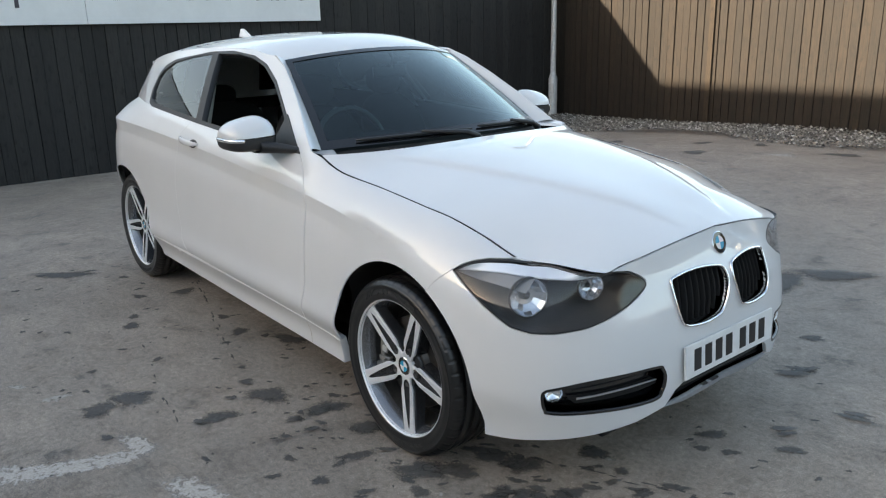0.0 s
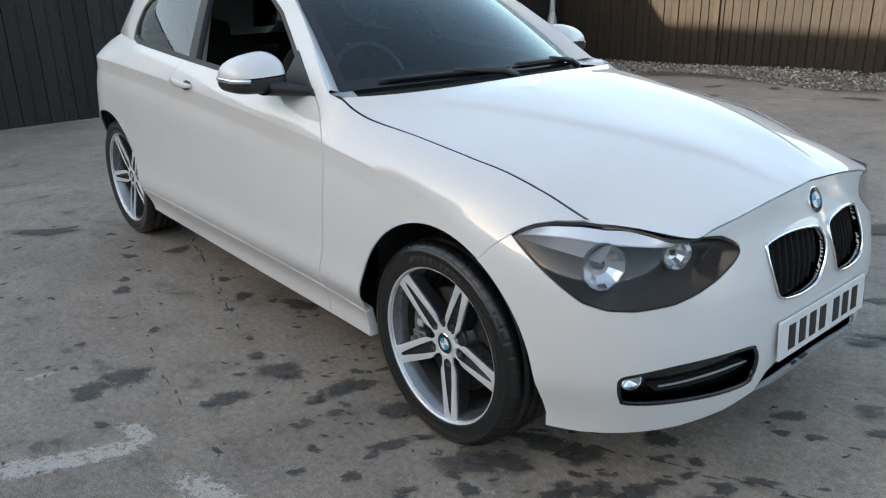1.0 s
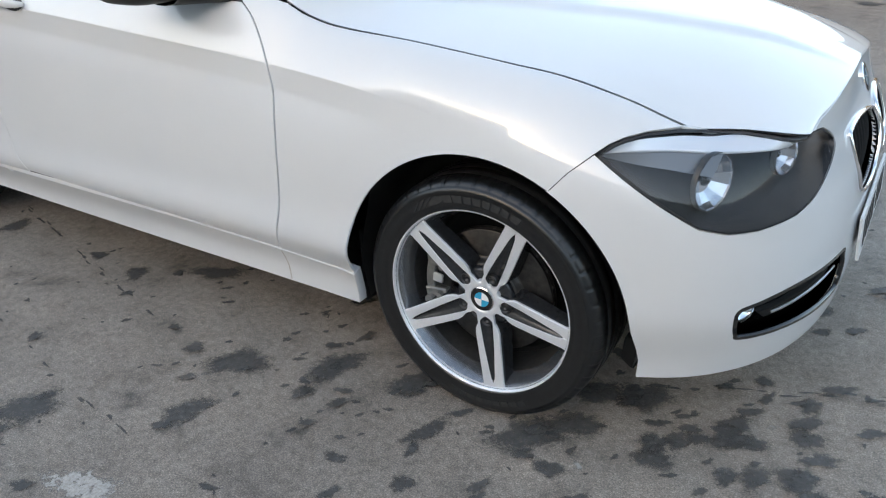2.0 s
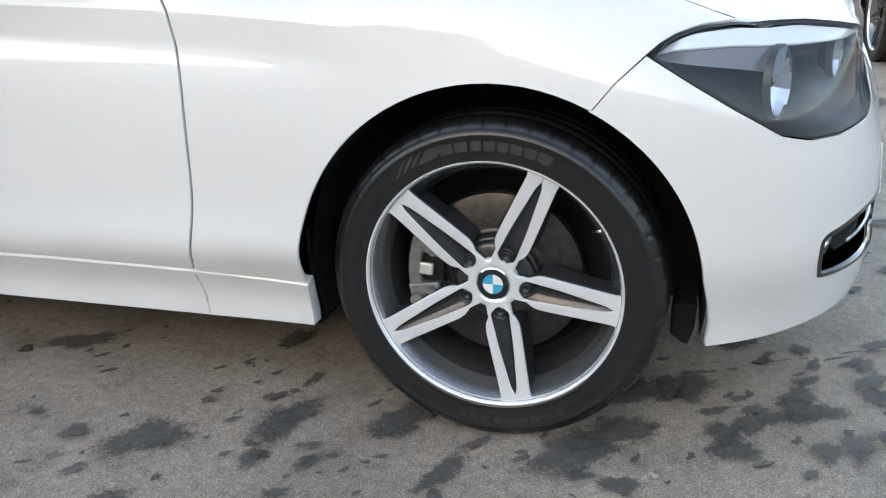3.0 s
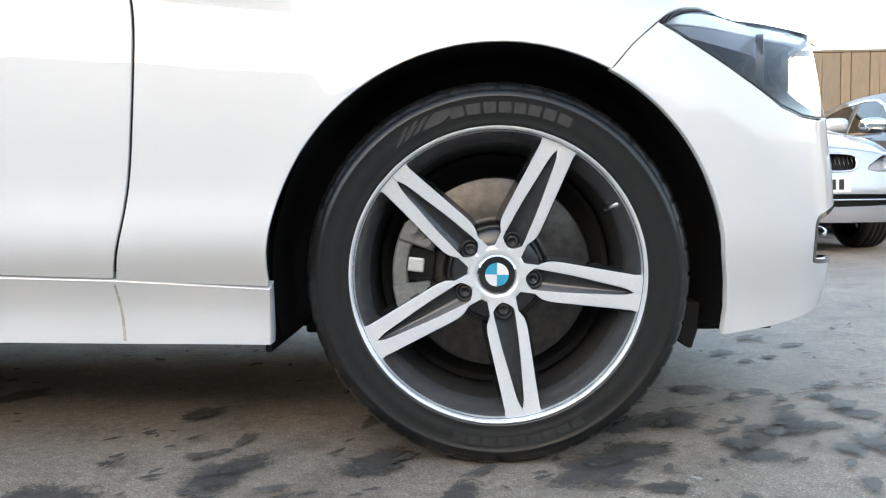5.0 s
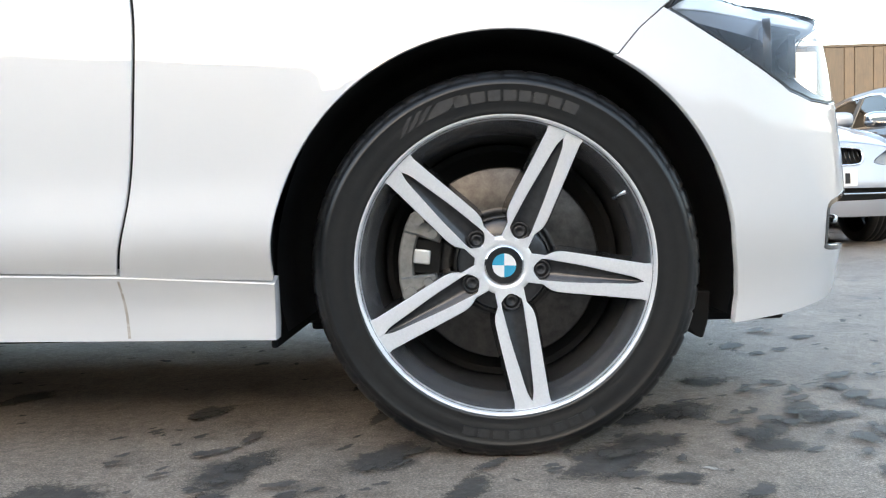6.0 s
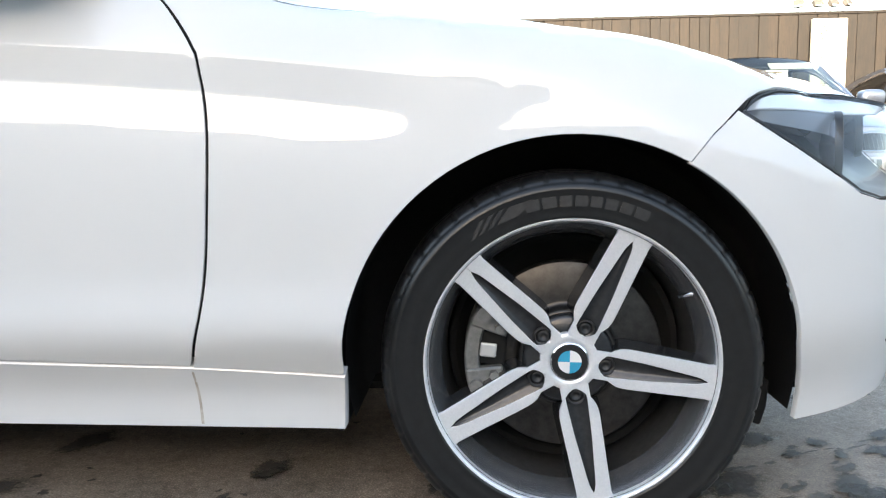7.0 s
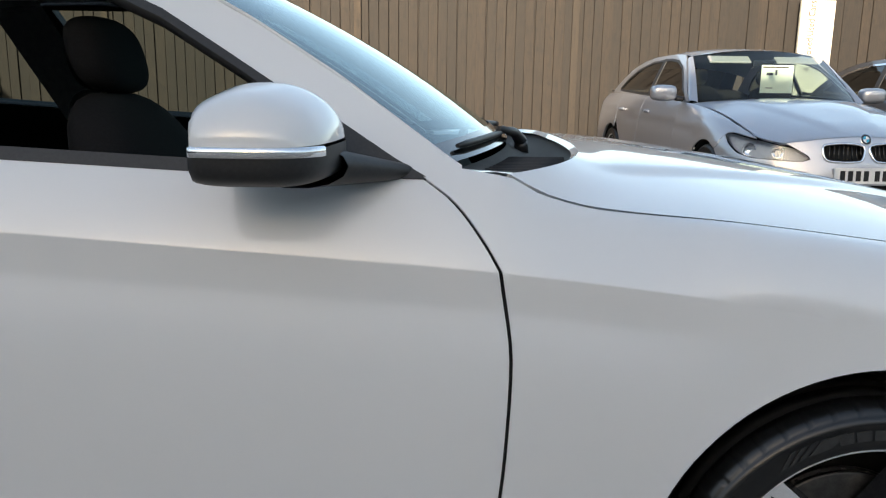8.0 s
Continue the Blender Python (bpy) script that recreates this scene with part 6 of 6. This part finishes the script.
saloon_glass = clear_glass("saloon_glass", (0.78, 0.88, 0.84), 1.6)


def saloon(label, paint, m, sheets):
    """A four-door saloon; its own x points ahead."""
    it = thing("saloon", label, "car", m, group="saloons parked at the fence")
    sd, bn, hs = saloon_body.side, saloon_body.bonnet, saloon_body.house

    def put(name, shape, material, parent=it, text=""):
        return part(name, shape, material, parent, text)
    hub, axle = 0.325, -2.888
    for left in RIGHT_LEFT:
        flank = [(-0.98, 0.30), (-0.40, 0.27)] + arch(188, 62, 0.375, 0.0, 18, sd, hub) + [(0.19, 0.68), (0.205, 0.74), (0.228, 0.785), (0.27, 0.796), (0.36, 0.786), (0.45, saloon_body.shut_z(0.45) - 0.003)]
        flank += [(s, saloon_body.shut_z(s) - 0.003) for s in (0.35, 0.25, 0.1, 0.0, -0.15, -0.3, -0.45, -0.6)] + [(-0.72, S_EDGE_Z(-0.72)), (-0.80, S_EDGE_Z(-0.8)), (-0.80, 0.8), (-0.74, 0.6), (-0.76, 0.4)]
        put("front_wing", region("front_wing", sd, flank, step=0.045, left=left), paint)
        for x0, x1 in ((-0.805, -1.855), (-1.865, -2.72)):
            panel = [(x0, 0.35), (x0 + (0.06 if x0 > -1 else 0), 0.6), (x0, 0.8), (x0, S_EDGE_Z(x0)), ((x0 + x1) / 2, S_EDGE_Z((x0 + x1) / 2)), (x1, S_EDGE_Z(x1)), (x1, 0.80), (x1 + (0.25 if x1 < -2 else 0), 0.55), (x1 + (0.30 if x1 < -2 else 0), 0.30), ((x0 + x1) / 2, 0.30)]
            door = put("door", region("door", sd, panel, step=0.05, left=left), paint)
            xm, zm = x1 + 0.22, 0.865
            s = 1 if left else -1
            w = sd(xm, zm)[1]
            put("door_handle", tube([(xm - 0.09, -s * (w - 0.012), zm), (xm, -s * (w - 0.03), zm), (xm + 0.09, -s * (w - 0.012), zm)], 0.014, 8), paint, door)
        quarter = [(-2.725, S_EDGE_Z(-2.725)), (-2.725, 0.8)] + arch(66, 188, 0.375, axle, 18, sd, hub) + [(-3.5, 0.27), (-3.88, 0.32), (-3.96, 0.6), (-3.90, 0.9), (-3.82, 1.02), (-3.3, 1.03)]
        put("rear_quarter", region("rear_quarter", sd, quarter, step=0.05, left=left), paint)
        put("side_sill", region("side_sill", sd, [(-0.39, 0.265), (-0.40, 0.20), (-2.50, 0.20), (-2.51, 0.295)], step=0.06, left=left), paint)
        put("inner_panel", region("inner_panel", sd, [(-0.5, 0.33), (-0.45, 0.7), (-0.7, 0.93), (-2.7, 0.98), (-2.75, 0.75), (-2.4, 0.5), (-2.4, 0.33)], step=0.1, left=left, lift=-0.016, skirt=0), void_black)
        outer = [(-0.70, 0.975), (-0.90, 1.10), (-1.06, 1.21), (-1.2, 1.30)] + [(x, saloon_body.rail_z(x)) for x in (-1.35, -1.6, -1.9, -2.2, -2.5, -2.8, -3.0)] + [(-3.25, 1.09), (-3.3, 1.035)] + [(x, S_EDGE_Z(x)) for x in (-3.0, -2.4, -1.8, -1.2, -0.8)]
        put("side_frame", region("side_frame", hs, outer, [S_WINDOW], step=0.05, left=left), paint)
        put("window_trim", region("window_trim", hs, shrunk(S_WINDOW, 0.001), [shrunk(S_WINDOW, 0.022)], step=0.05, left=left, lift=0.002), chrome if paint is grey_paint else black_trim)
        put("door_pillar", region("door_pillar", hs, [(-1.83, 1.37), (-1.77, 1.01), (-1.86, 1.01), (-1.91, 1.37)], step=0.06, left=left, lift=0.001), black_trim)
        put("side_glass", region("side_glass", hs, shrunk(S_WINDOW, 0.018), step=0.08, left=left, lift=-0.006, skirt=0), privacy_glass)
        s = 1 if left else -1
        lamp = put("headlight", region("headlight", sd, rounded(S_LAMP, 3), step=0.04, left=left, lift=-0.05, skirt=-0.048), saloon_lamp, it, "clear headlight with twin round lamps")
        put("lens", region("lens", sd, rounded(S_LAMP, 3), step=0.04, left=left, lift=-0.001, skirt=0), lamp_glass, lamp)
        for q, z, r in ((0.47, 0.69, 0.05), (0.66, 0.69, 0.048)):
            p = Vector(sd(q, z))
            p.y *= -1 if left else 1
            way = Vector((0.95, s * 0.3, 0)).normalized()
            mm = Matrix.Translation(p - way * 0.03) @ (-way).to_track_quat("Y", "Z").to_matrix().to_4x4()
            put("reflector", bowl(r, 0.025, 18), reflector, lamp).matrix_local = mm
        c = (-0.86, s * 1.0, 1.04)
        holder = put("door_mirror", blob("door_mirror", c, (0.080, 0.118, 0.070), 3.4, nu=24, nv=12), chrome if paint is grey_paint else paint)
        put("mirror_arm", tube([(-0.84, s * 0.92, 1.0), (-0.82, s * 0.80, 0.985)], 0.022, 8), black_trim, holder)
        for ax in (0.0, axle):
            mm = pose(ax, s * 0.79, hub, 0, 0, 180 if left else 0) @ Matrix.Scale(hub / 0.313, 4)
            rim = share_part("wheel", "wheel", tyre_mesh, rim_grey, it, mm)
            share_part("tyre", "tyre", tyre_mesh, tarmac_rubber, rim)
            share_part("rim_lip", "rim_lip", tyre_mesh, rim_bright, rim)
            for k in range(7):
                turn = Matrix.Rotation(2 * math.pi * k / 7, 4, "Y")
                share_part("spoke", "spoke", spoke_body, rim_grey, rim, turn)
            lining = [[(ax + 0.378 * math.cos(radians(a)), s * y, hub + 0.378 * math.sin(radians(a))) for y in (0.895, 0.8, 0.55)] + [(ax, s * 0.545, hub)] for a in np.linspace(-10, 190, 24)]
            put("arch_lining", grid_mesh("arch_lining", lining), black_trim)
    half = [(s, saloon_body.front_z(s) - 0.003) for s in (1.25, 1.15, 1.0, 0.9, 0.8, 0.74, 0.70)] + [(0.768, 0.714), (0.84, 0.67), (0.853, 0.644), (0.805, 0.628), (0.745, 0.626), (0.66, 0.630), (0.58, 0.635), (0.50, 0.638), (0.39, 0.661), (0.29, 0.716), (0.222, 0.768), (0.205, 0.71), (0.2, 0.68)]
    half += arch(60, -15, 0.375, 0.0, 12, sd, hub) + [(0.42, 0.215), (0.7, 0.22), (1.25, 0.225)]
    loop = half + [(2.5 - s, z) for s, z in half[::-1][1:-1]]
    mouth = [(0.62, 0.425), (0.9, 0.43), (1.25, 0.432), (1.6, 0.43), (1.88, 0.425), (1.86, 0.345), (1.6, 0.335), (1.25, 0.332), (0.9, 0.335), (0.64, 0.345)]
    bumper2 = put("front_bumper", region("front_bumper", sd, loop, [S_KIDNEY, other(S_KIDNEY), mouth], step=0.04), paint)
    put("lower_intake", region("lower_intake", sd, mouth, step=0.06, lift=-0.05, skirt=-0.045), void_black, bumper2)
    bar = [tuple(Vector(sd(s, 0.385)) - Vector((0.012, 0, 0))) for s in np.linspace(0.66, 1.84, 31)]
    put("intake_bar", tube(bar, 0.007, 6), chrome, bumper2)
    for left in RIGHT_LEFT:
        loop = other(S_KIDNEY) if left else S_KIDNEY
        back = put("grille", region("grille", sd, loop, step=0.05, lift=-0.05, skirt=-0.048), void_black, bumper2)
        ring = [Vector(sd(s, z)) + Vector((0.003, 0, 0)) for s, z in loop]
        put("grille_surround", tube(ring + ring[:1], 0.009, 6), chrome, bumper2)
        lo, hi = min(s for s, _ in loop), max(s for s, _ in loop)
        for k in range(9):
            s = mix(lo, hi, (k + 0.7) / 9.4)
            zs = [z for z in np.arange(0.62, 0.77, 0.004) if inside((s, z), loop)]
            if zs:
                put("slat", tube([tuple(Vector(sd(s, zs[0])) - Vector((0.016, 0, 0))), tuple(Vector(sd(s, zs[-1])) - Vector((0.014, 0, 0)))], 0.004, 5), gloss_black, back)
    px = sd(1.25, 0.53)[0]
    number_plate(bumper2, pose(px + 0.006, 0, 0.515, 0, -3, 0), (0.038, 0.038, 0.038, 0.038, 0, 0.038, 0.038, 0.038))
    bx, _, bz = sd(1.25, 0.79)
    put("badge", roundel("badge", 0.041), None, bumper2).matrix_local = Matrix.Translation((bx + 0.002, 0, bz)) @ Vector((-0.9, 0, -0.45)).to_track_quat("Y", "Z").to_matrix().to_4x4()
    rows = [[bn(i / 24, j / 16 - 1) for j in range(33)] for i in range(25)]
    put("bonnet", grid_mesh("bonnet", rows), paint)
    put("engine_bay_cover", grid_mesh("engine_bay_cover", [[(x, y, z - 0.012) for x, y, z in r] for r in rows[::2]]), paint)
    head = [(-1.16, 0.632, 1.372), (-1.05, 0.0, 1.425)]
    foot = [(-0.66, 0.745, 0.965), (-0.43, 0.0, 0.995)]

    def scr(a, b):
        p = bowed(foot, b).lerp(bowed(head, b), a)
        return p + Vector((0.45, 0, 0.9)).normalized() * 0.02 * 4 * a * (1 - a)
    put("windscreen", grid_mesh("windscreen", [[tuple(scr(0.02 + 0.96 * i / 12, 0.98 * (j / 12 - 1))) for j in range(25)] for i in range(13)]), saloon_glass)
    for s in (-1, 1):
        rows = []
        for i in range(13):
            t_ = i / 12
            x = mix(-0.68, -1.24, t_)
            z = mix(0.972, 1.32, t_ ** 0.95)
            o = Vector(hs(x, z))
            o.y *= -s
            q = scr(t_, s)
            rows.append([tuple(o.lerp(q, v / 4) + Vector((0.5, s * 0.6, 0.4)).normalized() * 0.025 * 4 * (v / 4) * (1 - v / 4)) for v in range(5)])
        put("windscreen_pillar", grid_mesh("windscreen_pillar", rows, flip=s > 0), paint)
    rows = []
    for i in range(25):
        a = i / 24
        xe = mix(-1.20, -3.0, a)
        rx, ry, rz = saloon_body.rail(xe)
        rows.append([])
        for j in range(25):
            b_ = j / 12 - 1
            q = abs(b_) ** 2.5
            p = Vector((mix(mix(-1.05, -2.9, a), xe, q), -ry * b_, mix(saloon_body.roof_z(mix(-1.05, -2.9, a)), rz, q)))
            first = bowed(head, b_)
            rows[-1].append(tuple(first.lerp(p, ss(0.0, 0.16, a) if a < 0.16 else 1.0)))
    put("roof", grid_mesh("roof", rows, flip=True), paint)
    rows = [[(mix(-2.9, -3.35, t_), mix(0.60, 0.72, t_) * (j / 6 - 1), mix(1.32, 1.05, t_) + 0.03 * (1 - (j / 6 - 1) ** 2)) for j in range(13)] for t_ in (0, 0.5, 1)]
    put("rear_window", grid_mesh("rear_window", rows, flip=True), gloss_black)
    rows = [[(x, w * (j / 6 - 1), z) for j in range(13)] for x, w, z in ((-3.33, 0.74, 1.05), (-3.7, 0.72, 1.07), (-3.93, 0.6, 1.04), (-3.98, 0.6, 0.8), (-3.99, 0.6, 0.5), (-3.9, 0.6, 0.28))]
    put("boot", grid_mesh("boot", rows, flip=True), paint)
    put("underbody", box_bm((4.3, 1.1, 0.12), (-1.6, 0, 0.27), 0.03), void_black)
    put("cabin_floor", box_bm((2.6, 1.6, 0.05), (-1.9, 0, 0.36), 0.01), cabin_cloth)
    put("dashboard", blob("dashboard", (-0.80, 0, 0.86), (0.26, 0.78, 0.13), 3.5, nu=24, nv=10), cabin_cloth)
    for y in (-0.38, 0.38):
        base = put("seat_back", blob("seat_back", (-1.62, y, 0.82), (0.09, 0.24, 0.30), 3.2, nu=20, nv=10), cabin_cloth)
        put("head_restraint", blob("head_restraint", (-1.70, y, 1.20), (0.05, 0.12, 0.085), 3.0, nu=20, nv=10), cabin_cloth, base)
    put("rear_seat", blob("rear_seat", (-2.62, 0, 0.80), (0.12, 0.70, 0.30), 3.5, nu=24, nv=10), cabin_cloth)
    p = scr(0.83, 0.0) - Vector((0.08, 0, 0.05))
    put("rear_view_mirror", box_bm((0.03, 0.21, 0.06), p, 0.012), gloss_black)
    put("sun_visor", box_bm((0.02, 0.40, 0.10), scr(0.86, 0.50) - Vector((0.06, 0, 0.02)), 0.006, Matrix.Rotation(radians(-58), 4, "Y")), lip_grey)
    put("sun_visor", box_bm((0.02, 0.40, 0.10), scr(0.86, -0.50) - Vector((0.06, 0, 0.02)), 0.006, Matrix.Rotation(radians(-58), 4, "Y")), lip_grey)
    if sheets:
        sheet = put("price_sheet", box_bm((0.002, 0.31, 0.245), (-0.95, 0.11, 1.175), 0), paper, it, "cream price sheet with dark bars standing behind the glass")
        for dy, dz, w, h, ink in ((-0.02, 0.104, 0.25, 0.012, gold_ink), (-0.045, 0.045, 0.12, 0.026, sign_ink), (-0.07, -0.078, 0.07, 0.008, sign_ink)):
            put("price_bar", box_bm((0.002, w, h), (-0.947, 0.11 + dy, 1.175 + dz), 0), ink, sheet)
        p = scr(0.55, 0.03) - Vector((0.03, 0, 0.02))
        card = put("price_card", box_bm((0.002, 0.055, 0.075), p, 0), paper, it, "small cream card behind the glass")
        put("price_bar", box_bm((0.002, 0.02, 0.045), p + Vector((0.003, 0, 0)), 0), sign_ink, card)
    # the nose droops towards the grille

    def droop(x, z):
        return z - 0.05 * ss(-0.3, 0.7, x) * ss(0.35, 0.68, z)
    for ob in it.children_recursive:
        if ob.matrix_basis == Matrix.Identity(4):
            if ob.parent.matrix_basis == Matrix.Identity(4) or ob.parent == it:
                co = np.empty(len(ob.data.vertices) * 3)
                ob.data.vertices.foreach_get("co", co)
                co = co.reshape(-1, 3)
                co[:, 2] = [droop(a, c) for a, _, c in co]
                ob.data.vertices.foreach_set("co", co.ravel())
                ob.data.update()
        elif ob.data.users == 1:
            ob.location.z = droop(ob.location.x, ob.location.z)
    return it


saloon("silver four-door saloon parked nose out before the fence", silver_paint, pose(2.52, 4.46, 0.0, 0, 0, -88) @ Matrix.Diagonal((1.0, 1.0, 1.05, 1.0)), True)
saloon("dark grey four-door saloon with chrome mirrors by the fence", grey_paint, pose(4.90, 4.60, 0.0, 0, 0, -91) @ Matrix.Diagonal((1.0, 1.0, 1.06, 1.0)), False)


# ---- boards of the fence and the wall, one by one ----
rng = random.Random(11)
kinds = [board_mesh("board", 0.1305, 2.62, 0.027, rng) for _ in range(5)]
for me in kinds:
    me.materials.append(fence_wood)
x = WALL_X + 0.06
count = 0
while x < 11.5:
    ob = new("board", rng.choice(kinds))
    ob.parent = fence
    ob.location = (x, FENCE_Y - 0.004 * (count % 2), -0.20 + rng.uniform(-0.006, 0.006))
    ob.rotation_euler = (0, radians(rng.uniform(-0.25, 0.25)), 0)
    x += 0.1315 + rng.uniform(-0.002, 0.002)
    count += 1
post_me = board_mesh("fence_post", 0.10, 2.60, 0.05, rng)
post_me.materials.append(post_wood)
for x in (-5.0, -1.63, 1.32, 7.3):
    ob = new("fence_post", post_me)
    ob.parent = fence
    ob.location = (x, FENCE_Y - 0.035, -0.2)
darks = [board_mesh("board", 0.148, 3.25, 0.02, rng) for _ in range(4)]
for me in darks:
    me.materials.append(dark_boards)
y = FENCE_Y - 0.08
count = 0
while y > -9:
    ob = new("board", rng.choice(darks))
    ob.parent = wall
    ob.location = (WALL_X + 0.008 * (count % 2), y, -0.32)
    ob.rotation_euler = (0, 0, radians(90))
    y -= 0.15
    count += 1
